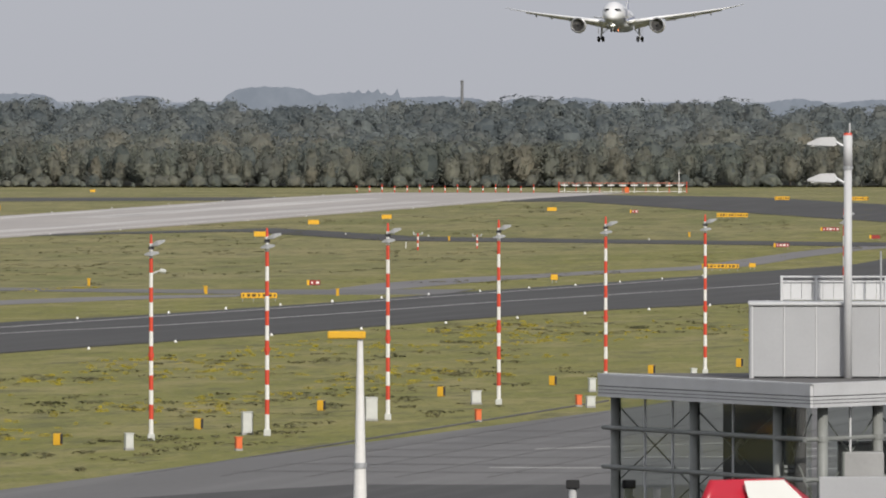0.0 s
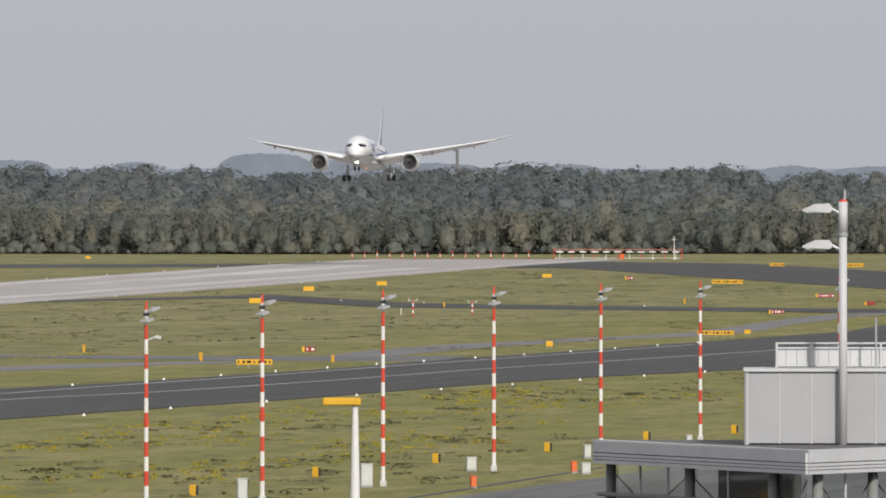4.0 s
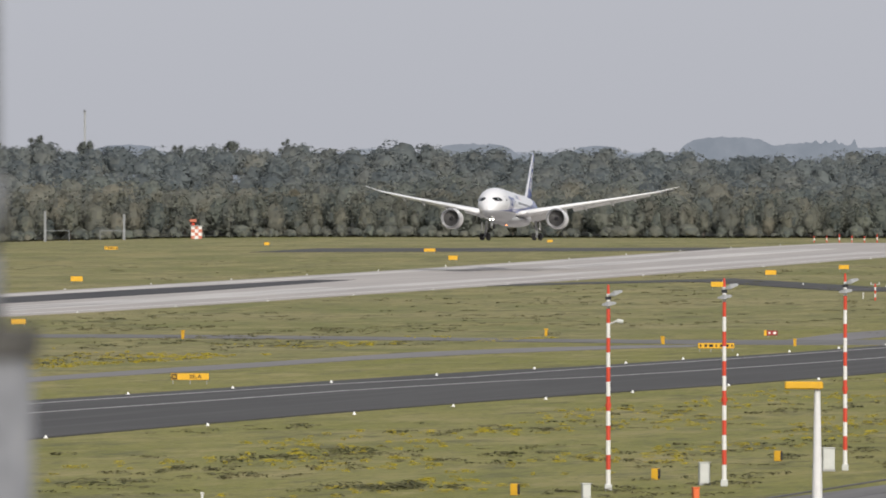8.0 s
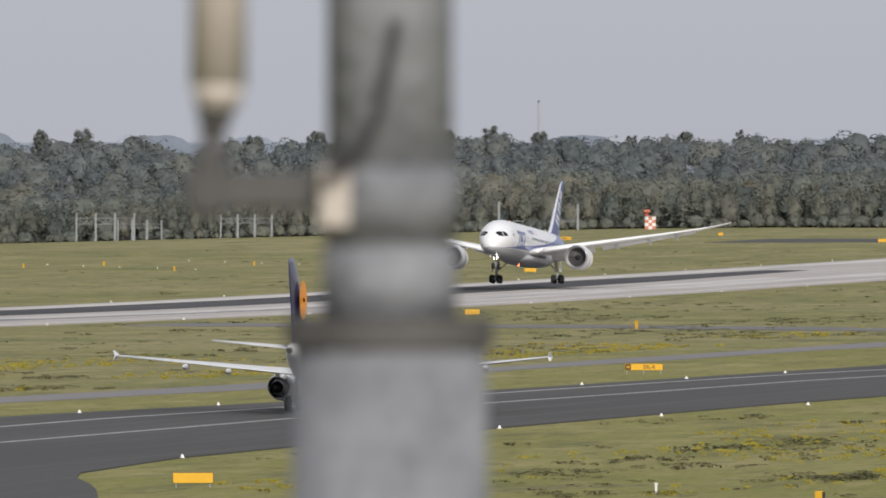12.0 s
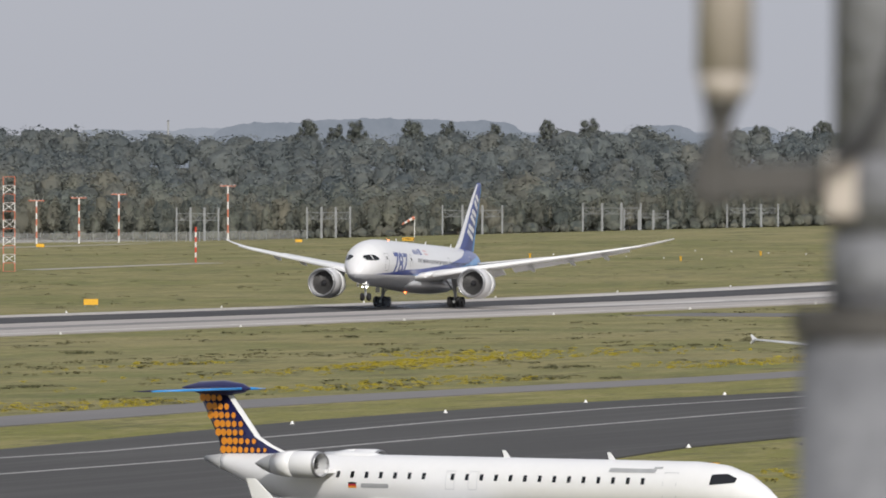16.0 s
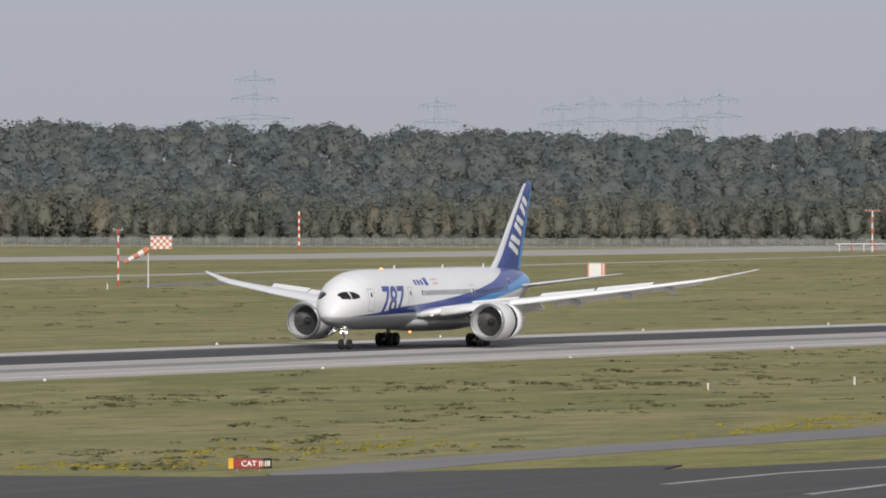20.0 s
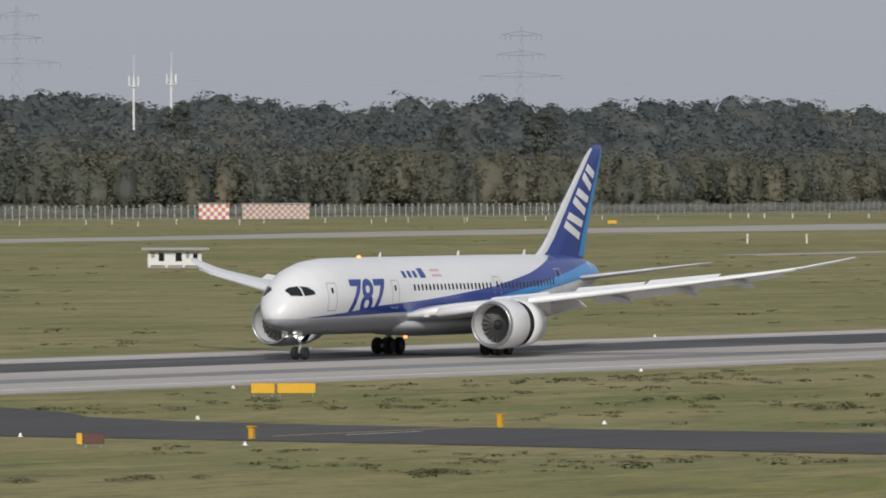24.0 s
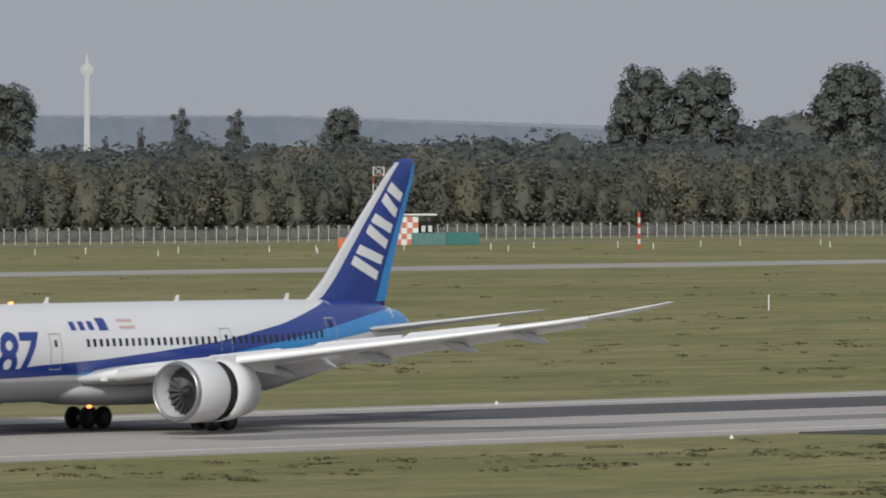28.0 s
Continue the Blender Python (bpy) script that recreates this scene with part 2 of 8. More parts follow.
def strip(name, left, right, lift, material, label, category, kind="structure", parent=None, step=12.0):
    """A band of paving between two lines, each (x, y) from point to point, laid on the land with a small edge."""
    def resample(line):
        line = [Vector((*p, 0)) for p in line]
        lengths = [0.0]
        for a, c in zip(line, line[1:]):
            lengths.append(lengths[-1] + (c - a).length)
        return line, lengths
    (la, sa), (ra, sr) = resample(left), resample(right)
    count = max(2, int(max(sa[-1], sr[-1]) / step) + 1)
    cols = []
    for line, s in ((la, sa), (ra, sr)):
        t = np.linspace(0, s[-1], count)
        cols.append(np.stack([np.interp(t, s, [p.x for p in line]), np.interp(t, s, [p.y for p in line])], -1))
    rows = [cols[0] * (1 - k) + cols[1] * k for k in np.linspace(0, 1, 7)]
    verts = []
    for i in range(count):
        for r in rows:
            verts.append((r[i][0], r[i][1], float(ground_z(r[i][0], r[i][1])) + lift))
    faces = grid_faces(count, 7)
    base = len(verts)
    for i in range(count):                                   # the edges go down into the soil
        for r in (rows[0], rows[-1]):
            verts.append((r[i][0], r[i][1], float(ground_z(r[i][0], r[i][1])) - 0.2))
    for i in range(count - 1):
        faces.append((i * 7, base + 2 * i, base + 2 * i + 2, (i + 1) * 7))
        faces.append((i * 7 + 6, (i + 1) * 7 + 6, base + 2 * i + 3, base + 2 * i + 1))
    ob = new(name, mesh_of(name, verts, faces, material))
    ob.parent = parent
    return tagged(ob, label, category, "", kind)


def lane(name, x0, x1, y0, y1, lift, material, label, category, parent=None):
    return strip(name, [(x0, y0), (x0, y1)], [(x1, y0), (x1, y1)], lift, material, label, category, parent=parent)


def along(x, y0=-200, y1=2440):
    """A line along the runway, x being its offset where the runway passes the far turn-off."""
    return [(x - 4, y0), (x - 4, 640), (x - 1.5, 850), (x, 1000), (x, y1)] if y0 < 640 else [(x, y0), (x, y1)]


runway = strip("runway", along(-430), along(-371), 0.10, CONCRETE, "pale grey concrete runway with faded markings", "runway")
strip("rubber_track", along(-420, 330, 800), along(-404, 330, 800), 0.115, RUBBER_WORN, "", "", parent=runway)
strip("rubber_track", [(-422.5, 800), (-421, 1000), (-420, 1700), (-417, 1840)], [(-403.5, 800), (-402, 1000), (-404, 1700), (-409, 1840)], 0.116, RUBBER, "", "", parent=runway)
for xa, xb, ya, yb in ((-396, -389, 1300, 1750), (-390, -384, 1500, 2250), (-425, -421.5, 1400, 2200), (-412, -404, 2000, 2300)):
    lane("scuffed_patch", xa, xb, ya, yb, 0.118, SCUFF, "", "", runway)
strip("rubber_track", along(-392, 500, 1500), along(-386, 500, 1500), 0.115, paving("light_rubber", (0.19, 0.185, 0.18), (0.25, 0.24, 0.235), 0.6, (0.13, 0.13, 0.13)), "", "", parent=runway)
for x in (-375.5, -425.5):
    strip("edge_line", along(x - 0.45), along(x + 0.45), 0.13, PAINT_WHITE, "", "", parent=runway)

taxiway = strip("taxiway", [(-205, 470), (-231, 562), (-222.5, 600), (-221, 620), (-224, 662), (-226.5, 700), (-226, 750), (-220, 800), (-215.5, 850), (-212, 920), (-208.5, 990), (-205, 1020), (-203.3, 1073), (-202, 1130), (-203, 1200), (-201.5, 1300), (-199.5, 1400), (-195, 1490), (-200, 1600), (-215, 1760)],
                [(-120, 470), (-158, 540), (-170, 580), (-178.4, 603), (-182.5, 640), (-183.2, 690), (-182.6, 745), (-181.6, 800), (-179.3, 850), (-176.4, 890), (-173, 930), (-170.6, 980), (-168.5, 1037), (-164.3, 1085), (-158.7, 1122), (-153, 1250), (-148, 1350), (-140, 1500), (-130, 1700)],
                0.09, ASPHALT, "dark grey asphalt taxiway with pale lines and edge lights", "taxiway")
for name_, middle_line in (("centre_line", [(-200.5, 545), (-203.5, 570), (-202.5, 600), (-204, 660), (-204, 745), (-203.4, 802), (-201.4, 841), (-199.6, 895), (-195.8, 940), (-192, 960), (-189, 995), (-187, 1045), (-186, 1110), (-182, 1200), (-175, 1400), (-170, 1650)]),
                           ("edge_line", [(-214.5, 560), (-216.3, 583), (-215, 600), (-213.5, 620), (-215.2, 668), (-216.8, 700), (-217, 743), (-214.5, 783), (-211.5, 850), (-207.5, 920), (-203, 960), (-201.5, 1010), (-199.5, 1080), (-198.5, 1200), (-196.5, 1350)])):
    strip(name_, [(x - 0.3, y) for x, y in middle_line], [(x + 0.3, y) for x, y in middle_line], 0.11, PAINT_GREY, "", "", parent=taxiway)
strip("service_road", [(-243.7, 572), (-247.5, 594), (-249.3, 630), (-250, 670), (-251, 716), (-251.5, 765), (-247, 812), (-243.8, 850), (-242.2, 880), (-241.9, 990), (-241.5, 1060), (-241.8, 1115), (-239.5, 1135), (-236.5, 1155), (-229.3, 1180), (-222, 1183)],
      [(-238, 562), (-238, 572), (-241.3, 605), (-242.3, 630), (-241.5, 690), (-243.2, 744), (-240.6, 792), (-237.5, 830), (-235.5, 850), (-236.8, 953), (-234.8, 1005), (-235.8, 1057), (-232.9, 1105), (-230.3, 1122), (-225.6, 1155), (-221.5, 1168)],
      0.06, ROAD, "narrow grey asphalt service road", "road")
strip("service_road", [(-213, 1196), (-222, 1225), (-227.4, 1290), (-228, 1348), (-224.8, 1380), (-222.5, 1416), (-218.5, 1440), (-215, 1470), (-217.6, 1540), (-219, 1580), (-220, 1618), (-219.5, 1650), (-217, 1712)],
      [(-206, 1190), (-215, 1220), (-217.5, 1286), (-217.9, 1338), (-217.3, 1382), (-214, 1420), (-209, 1440), (-208, 1478), (-209.2, 1510), (-211.7, 1556), (-212.2, 1590), (-212.5, 1640), (-208, 1705)],
      0.062, ROAD, "narrow grey asphalt service road", "road")
strip("service_road", [(-360, 1268), (-300, 1262), (-263, 1241), (-247, 1230), (-232.8, 1226), (-221, 1232), (-206, 1236)],
      [(-360, 1238), (-300, 1234), (-257, 1214), (-241.5, 1202), (-226, 1190), (-212.6, 1187), (-202, 1190)], 0.068, APRON, "dark asphalt link road across the grass", "road")
strip("runway_exit", [(-376.4, 603.5), (-363.8, 594.0), (-348.8, 582.0), (-337, 567.2), (-321.6, 561.5), (-302.1, 561.0), (-280.4, 561.5), (-259, 562.3), (-243.9, 563.4), (-228.1, 598.5)],
      [(-379, 534.5), (-359.4, 535.8), (-346, 536), (-331.5, 534.5), (-316.2, 532.3), (-300, 531.8), (-277.3, 528), (-244.6, 523.4), (-203.4, 503.6)], 0.085, ASPHALT, "dark asphalt runway exit with edge lights", "taxiway")
GUIDE = [(-308.6, 539.3), (-309.6, 547.0), (-309.0, 552.8), (-307.7, 562.0)]
STOP = [(-306.1, 543.5), (-305.9, 551.8)]
for name_, pts_, half_, paint_ in (("lead_in_line", GUIDE, 0.25, PAINT_YELLOW), ("lead_in_line", STOP, 0.22, PAINT_WHITE)):
    strip(name_, [(x, y + half_) for x, y in pts_], [(x, y - half_) for x, y in pts_], 0.108, paint_, "", "", parent=taxiway)
strip("entry_taxiway", [(-371, 1800), (-347, 1870), (-303, 1765), (-261, 1735), (-216, 1710), (-120, 1690)],
      [(-371, 1770), (-347, 1830), (-303, 1725), (-261, 1700), (-216, 1670), (-120, 1640)], 0.085, ASPHALT, "dark asphalt runway entry", "taxiway")
strip("end_taxiway", [(-520, 2300), (-430, 2330), (-378, 2395), (-330, 2345), (-279, 2200), (-150, 2000)],
      [(-520, 2235), (-430, 2270), (-354, 2255), (-294, 2085), (-247, 1950), (-150, 1850)], 0.085, ASPHALT, "dark asphalt taxiway at the runway end", "taxiway")
runway_far = strip("far_runway", [(-938, 300), (-938, 1600), (-985, 1950), (-985, 2700)], [(-907, 300), (-907, 1600), (-905, 1950), (-905, 2700)], 0.08, FAR_CONCRETE, "second pale concrete runway in the distance", "runway")
lane("perimeter_road", -738, -730, 1420, 2150, 0.06, FAR_CONCRETE, "narrow pale service road between the runways", "road")
lane("fence_road", -1172, -1166, 900, 2560, 0.06, ROAD, "perimeter road along the fence", "road")
apron = strip("apron", [(-112, 300), (-111, 490), (-108, 564), (-104, 669), (-100, 800)], [(300, 300), (300, 490), (300, 564), (300, 669), (300, 800)],
              0.07, APRON, "wide grey asphalt apron with worn joints", "apron")
strip("bare_track", [(-597, 1690), (-596, 1726), (-595.5, 1755), (-592.5, 1777)], [(-592.5, 1690), (-592, 1726), (-591.5, 1755), (-589.5, 1777)], 0.05, FAR_CONCRETE, "short pale track in the grass", "ground")
bare = strip("bare_patch", [(-685, 1598), (-687, 1570), (-684, 1546)], [(-678, 1600), (-676, 1570), (-679, 1544)], 0.05, ROAD, "bare grey earth patch in the grass", "ground")
# ---------- woods ----------
def foliage(name, dark, light, dry):
    m = bpy.data.materials.new(name)
    m.use_nodes = True
    n, l = m.node_tree.nodes, m.node_tree.links
    b = n["Principled BSDF"]
    b.inputs["Roughness"].default_value, b.inputs["Specular IOR Level"].default_value = 0.8, 0.2
    g = n.new("ShaderNodeNewGeometry")
    a = n.new("ShaderNodeAttribute")
    a.attribute_name = "tint"
    x = n.new("ShaderNodeMix")
    x.data_type = "RGBA"
    x.inputs[6].default_value, x.inputs[7].default_value = (*dark, 1), (*light, 1)
    tone, blend = n.new("ShaderNodeAttribute"), n.new("ShaderNodeMath")      # each tree has its own tone, each clump varies round it
    tone.attribute_name = "tone"
    blend.operation, blend.inputs[1].default_value, blend.use_clamp = "MULTIPLY_ADD", 0.8, True
    l.new(g.outputs["Random Per Island"], blend.inputs[0]), l.new(tone.outputs["Fac"], blend.inputs[2])
    l.new(blend.outputs[0], x.inputs[0])
    y = n.new("ShaderNodeMix")
    y.data_type = "RGBA"
    y.inputs[7].default_value = (*dry, 1)
    l.new(a.outputs["Fac"], y.inputs[0]), l.new(x.outputs[2], y.inputs[6])
    l.new(y.outputs[2], b.inputs["Base Color"])
    t = n.new("ShaderNodeBsdfTranslucent")                  # leaves let some light through
    l.new(y.outputs[2], t.inputs[0])
    mix = n.new("ShaderNodeMixShader")
    mix.inputs[0].default_value = 0.45
    l.new(b.outputs[0], mix.inputs[1]), l.new(t.outputs[0], mix.inputs[2])
    l.new(mix.outputs[0], n["Material Output"].inputs["Surface"])
    return m


# leaf colours hold the distance haze: paler overall, bluer for the deep rows
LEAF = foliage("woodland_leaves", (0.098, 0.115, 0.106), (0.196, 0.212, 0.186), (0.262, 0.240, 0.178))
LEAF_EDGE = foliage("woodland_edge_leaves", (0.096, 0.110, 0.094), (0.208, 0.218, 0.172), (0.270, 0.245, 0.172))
LEAF_DEEP = foliage("haze_blued_inner_leaves", (0.092, 0.110, 0.112), (0.172, 0.192, 0.190), (0.228, 0.222, 0.180))
# runway-end stands, with more of the haze put into their colour
LEAF_HAZED = foliage("hazed_woodland_leaves", (0.120, 0.141, 0.142), (0.242, 0.264, 0.228), (0.295, 0.276, 0.212))
LEAF_EDGE_HAZED = foliage("hazed_edge_leaves", (0.108, 0.126, 0.120), (0.232, 0.250, 0.204), (0.285, 0.262, 0.196))
LEAF_DEEP_HAZED = foliage("hazed_bluish_leaves", (0.124, 0.146, 0.154), (0.230, 0.256, 0.248), (0.280, 0.275, 0.230))
BARK = mat("grey_brown_bark", (0.11, 0.09, 0.07), 0.9, vary=0.25, scale=1.5, fine=12, bump=0.4)
rng = np.random.default_rng(4)


def crown_cards(lobes, count, size):
    """Leaf clumps, as small cards lying on the skins of the lobes (centre and radii). Returns corners and soft normals."""
    lobes = np.array(lobes, float)
    middle = lobes[:, :3].mean(0)
    weight = (lobes[:, 3] * lobes[:, 5])
    pick = rng.choice(len(lobes), count, p=weight / weight.sum())
    d = rng.normal(size=(count, 3))
    d /= np.linalg.norm(d, axis=1)[:, None]
    d[:, 2] = np.where(d[:, 2] < -0.55, -d[:, 2], d[:, 2])
    c = lobes[pick, :3] + d * lobes[pick, 3:6] * rng.uniform(0.74, 1.08, (count, 1))
    nrm = soft_normal(c, d, middle) + rng.uniform(-0.5, 0.5, (count, 3))
    nrm /= np.linalg.norm(nrm, axis=1)[:, None]
    u = np.cross(nrm, rng.normal(size=(count, 3)))
    u /= np.linalg.norm(u, axis=1)[:, None]
    v = np.cross(nrm, u)
    s = size * rng.uniform(0.5, 1.3, (count, 1))
    k = s * rng.uniform(0.5, 1.0, (count, 1))
    bend = nrm * s * 0.25
    soft = soft_normal(c, d, middle) + nrm * 0.45
    soft /= np.linalg.norm(soft, axis=1)[:, None]
    return np.concatenate([np.stack([c - u * s - bend, c - v * k, c + u * s - bend, c + v * k], 1).reshape(-1, 3), np.repeat(soft, 4, 0)], 1)


def soft_normal(c, d, middle):
    """Between the lobe's own roundness, the whole crown's and the sky."""
    out = c - middle
    out = out / np.maximum(np.linalg.norm(out, axis=-1, keepdims=True), 1e-6)
    return 0.42 * d + 0.26 * out + np.array([0, 0, 0.46])


def crown_core(lobes, shrink=0.64, n=6, m=4):
    """The closed mass of leaves inside a crown: a lumpy shell round each lobe, as quads with soft normals."""
    lobes = np.array(lobes, float)
    middle = lobes[:, :3].mean(0)
    th = np.pi * (0.02 + 0.96 * np.arange(m + 1) / m)
    ph = 2 * np.pi * np.arange(n) / n
    d = np.stack([np.sin(th)[None] * np.cos(ph)[:, None], np.sin(th)[None] * np.sin(ph)[:, None], np.cos(th)[None] * np.ones((n, 1))], -1)
    out = []
    for lobe in lobes:
        p = lobe[:3] + d * lobe[3:6] * shrink * rng.uniform(0.75, 1.2, (n, m + 1, 1))
        both = np.concatenate([p, soft_normal(p, d, middle)], -1)
        nxt = np.roll(both, -1, 0)
        out.append(np.stack([both[:, :-1], both[:, 1:], nxt[:, 1:], nxt[:, :-1]], 2).reshape(-1, 6))
    return np.concatenate(out)


def crown(lobes, count, size, n=7):
    """A whole crown: the inner mass of every lobe and the leaf clumps on it."""
    return np.concatenate([crown_core(lobes, n=n), crown_cards(lobes, count, size)])


def tree_kind(w, low, clumps, count, size, peak=0.8, big=1.0):
    """A crown of unit height: leaf clumps on a domed envelope round one inner mass, later darkened as shade."""
    lobes = []
    for i in range(clumps):
        u = (i + rng.uniform(0.2, 0.8)) / clumps
        r = 0.5 * w * max(0.05, 1 - (abs(2 * u - peak) / 1.25) ** 2.4) ** 0.5
        a = i * 2.4 + rng.uniform(-0.5, 0.5)
        q = big * w * rng.uniform(0.11, 0.20)
        k = r * rng.uniform(0.55, 1.02)
        lobes.append((k * math.cos(a), k * math.sin(a), low + (1 - low) * (0.06 + 0.84 * u), q, q, q * rng.uniform(0.55, 0.85)))
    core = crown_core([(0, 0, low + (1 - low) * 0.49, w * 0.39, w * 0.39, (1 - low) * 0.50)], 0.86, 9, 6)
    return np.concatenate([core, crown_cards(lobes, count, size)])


def stuff_mesh(name, pieces, tints, material, core=0):
    """One mesh out of many card clouds: pieces are (n * 4, 3) arrays. The first core quads of each get a darker, shaded
    tone.
    """
    both = np.concatenate(pieces)
    v, soft = both[:, :3], both[:, 3:]
    me = bpy.data.meshes.new(name)
    q = len(v) // 4
    me.vertices.add(len(v))
    me.vertices.foreach_set("co", v.astype(np.float32).ravel())
    me.loops.add(len(v))
    me.loops.foreach_set("vertex_index", np.arange(len(v), dtype=np.int32))
    me.polygons.add(q)
    me.polygons.foreach_set("loop_start", np.arange(0, len(v), 4, dtype=np.int32))
    at = me.attributes.new("tint", "FLOAT", "FACE")
    at.data.foreach_set("value", np.concatenate(tints).astype(np.float32))
    tone = me.attributes.new("tone", "FLOAT", "FACE")
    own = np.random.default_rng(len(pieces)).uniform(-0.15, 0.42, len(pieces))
    # core quads are coloured darker, so gaps between clumps read as shade
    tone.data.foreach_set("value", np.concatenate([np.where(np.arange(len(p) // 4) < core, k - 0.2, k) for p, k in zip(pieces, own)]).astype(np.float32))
    me.materials.append(material)
    me.update(calc_edges=True)
    me.normals_split_custom_set(soft.astype(np.float32))
    return me


edge_kinds = [tree_kind(w, low, 38, 720, 0.0265, peak) for w, low, peak in ((0.50, 0.04, 0.8), (0.62, 0.08, 0.9), (0.42, 0.03, 0.6), (0.70, 0.14, 1.0), (0.54, 0.18, 0.9), (0.46, 0.10, 1.05), (0.74, 0.05, 0.8))]
inner_kinds = [tree_kind(w, 0.30, 20, 350, 0.036, peak, 1.25) for w, peak in ((0.85, 0.8), (0.95, 0.95), (0.75, 0.7), (1.05, 1.0), (0.9, 1.1), (0.8, 0.9))]
shrub_kinds = [tree_kind(w, 0.0, 20, 240, 0.05, 0.5) for w in (1.2, 1.6, 1.0, 1.9)]


def plant(kinds, x, y, h, out, tints, dry, sink=0.0):
    k = kinds[rng.integers(len(kinds))]
    a = rng.uniform(0, 6.28)
    c, s = math.cos(a), math.sin(a)
    wide = rng.uniform(0.85, 1.25)
    p = np.stack([(k[:, 0] * c - k[:, 1] * s) * h * wide + x, (k[:, 0] * s + k[:, 1] * c) * h * wide + y, k[:, 2] * h + float(ground_z(x, y)) - sink,
                  k[:, 3] * c - k[:, 4] * s, k[:, 3] * s + k[:, 4] * c, k[:, 5]], -1)
    out.append(p)
    tints.append(np.clip(dry + rng.normal() * 0.14 + rng.normal(size=len(p) // 4) * 0.10, 0, 1))


def wood_edge(a):
    """Distance of the woods' edge at the bearing a: along the far fence, then round behind the runway ends."""
    return min(1234.0 / math.sin(a), (2652.0 + 12 * math.sin(a * 60)) / math.cos(a))


stands = {k + e: ([], []) for k in ("edge", "middle", "deep") for e in ("", "_end")}
trunk_v, trunk_f = [], []
for depth in (0, 6, 13, 22, 34, 50, 70, 92, 116, 142, 170, 200, 232, 265, 296, 325):
    a = 0.105 + rng.uniform(0, 0.002)
    while a < 0.74:
        r = wood_edge(a) + depth + rng.uniform(-4, 4)
        x, y = -r * math.sin(a), r * math.cos(a)
        patch = noise.noise(Vector((x * 0.012, y * 0.012, 3)))
        h = wood_height(a) * (1 + 0.24 * patch) + rng.uniform(-1.9, 2.2)
        if depth == 0:
            h *= rng.uniform(0.72, 1.02)
        # the farther stands take the hazier leaf colours
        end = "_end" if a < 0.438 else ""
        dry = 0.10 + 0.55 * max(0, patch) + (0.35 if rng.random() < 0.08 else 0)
        if depth < 26:
            plant(edge_kinds, x, y, h, *stands["edge" + end], dry + 0.12)
            if depth < 8:                                   # slim trunks show below the crowns of the edge
                z0, q, k = float(ground_z(x, y)), rng.uniform(0.10, 0.20), len(trunk_v)
                lean = rng.normal() * 0.4
                for zz, w_ in ((0, q), (h * 0.55, q * 0.6)):
                    trunk_v += [(x - w_ + lean * zz / h, y - w_, z0 + zz), (x + w_ + lean * zz / h, y - w_, z0 + zz), (x + w_ + lean * zz / h, y + w_, z0 + zz), (x - w_ + lean * zz / h, y + w_, z0 + zz)]
                trunk_f += [(k + i, k + (i + 1) % 4, k + 4 + (i + 1) % 4, k + 4 + i) for i in range(4)]
            a += rng.uniform(4.6, 8.2) * 0.85 / r
        else:
            # deep rows get less dry tint, for a bluer, hazier colour
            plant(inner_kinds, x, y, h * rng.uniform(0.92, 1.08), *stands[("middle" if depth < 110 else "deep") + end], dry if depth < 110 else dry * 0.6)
            a += rng.uniform(5.4, 8.8) / r
for i in range(1200):                                       # low growth along the edge
    a = rng.uniform(0.105, 0.74)
    r = wood_edge(a) - rng.uniform(0, 9)
    plant(shrub_kinds, -r * math.sin(a), r * math.cos(a), rng.uniform(1.2, 3.6), *stands["edge_end" if a < 0.438 else "edge"], 0.2)
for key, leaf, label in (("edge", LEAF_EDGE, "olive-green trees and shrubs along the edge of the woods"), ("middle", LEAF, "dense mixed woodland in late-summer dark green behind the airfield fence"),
                         ("deep", LEAF_DEEP, "darker woodland rising towards the skyline, blued as by haze"), ("edge_end", LEAF_EDGE_HAZED, "young trees and shrubs behind the runway end, paled as by haze"),
                         ("middle_end", LEAF_HAZED, "grey-green young woodland behind the runway end, paled as by haze"), ("deep_end", LEAF_DEEP_HAZED, "woodland rising behind the runway end, paled and blued as by haze")):
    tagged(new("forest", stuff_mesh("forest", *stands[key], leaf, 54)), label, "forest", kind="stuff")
tagged(new("woodland_trunks", mesh_of("woodland_trunks", trunk_v, trunk_f, BARK)), "slim grey-brown trunks along the edge of the woods", "trunks", kind="stuff")

LITTER = mat("woodland_floor", (0.085, 0.088, 0.068), 0.95, vary=0.25, scale=0.3, fine=3, second=(0.06, 0.062, 0.05))
fv, ff = [], []
steps = 170
for i in range(steps):
    a = 0.10 + 0.65 * i / (steps - 1)
    for d in (-6, 10, 40, 80, 130, 190, 260, 345):
        r = wood_edge(a) + d
        fv.append((-r * math.sin(a), r * math.cos(a), float(ground_z(-r * math.sin(a), r * math.cos(a))) + 0.5))
tagged(new("forest_floor", mesh_of("forest_floor", fv, grid_faces(steps, 8), LITTER, True)), "dark leaf litter and undergrowth below the trees", "ground", kind="structure")

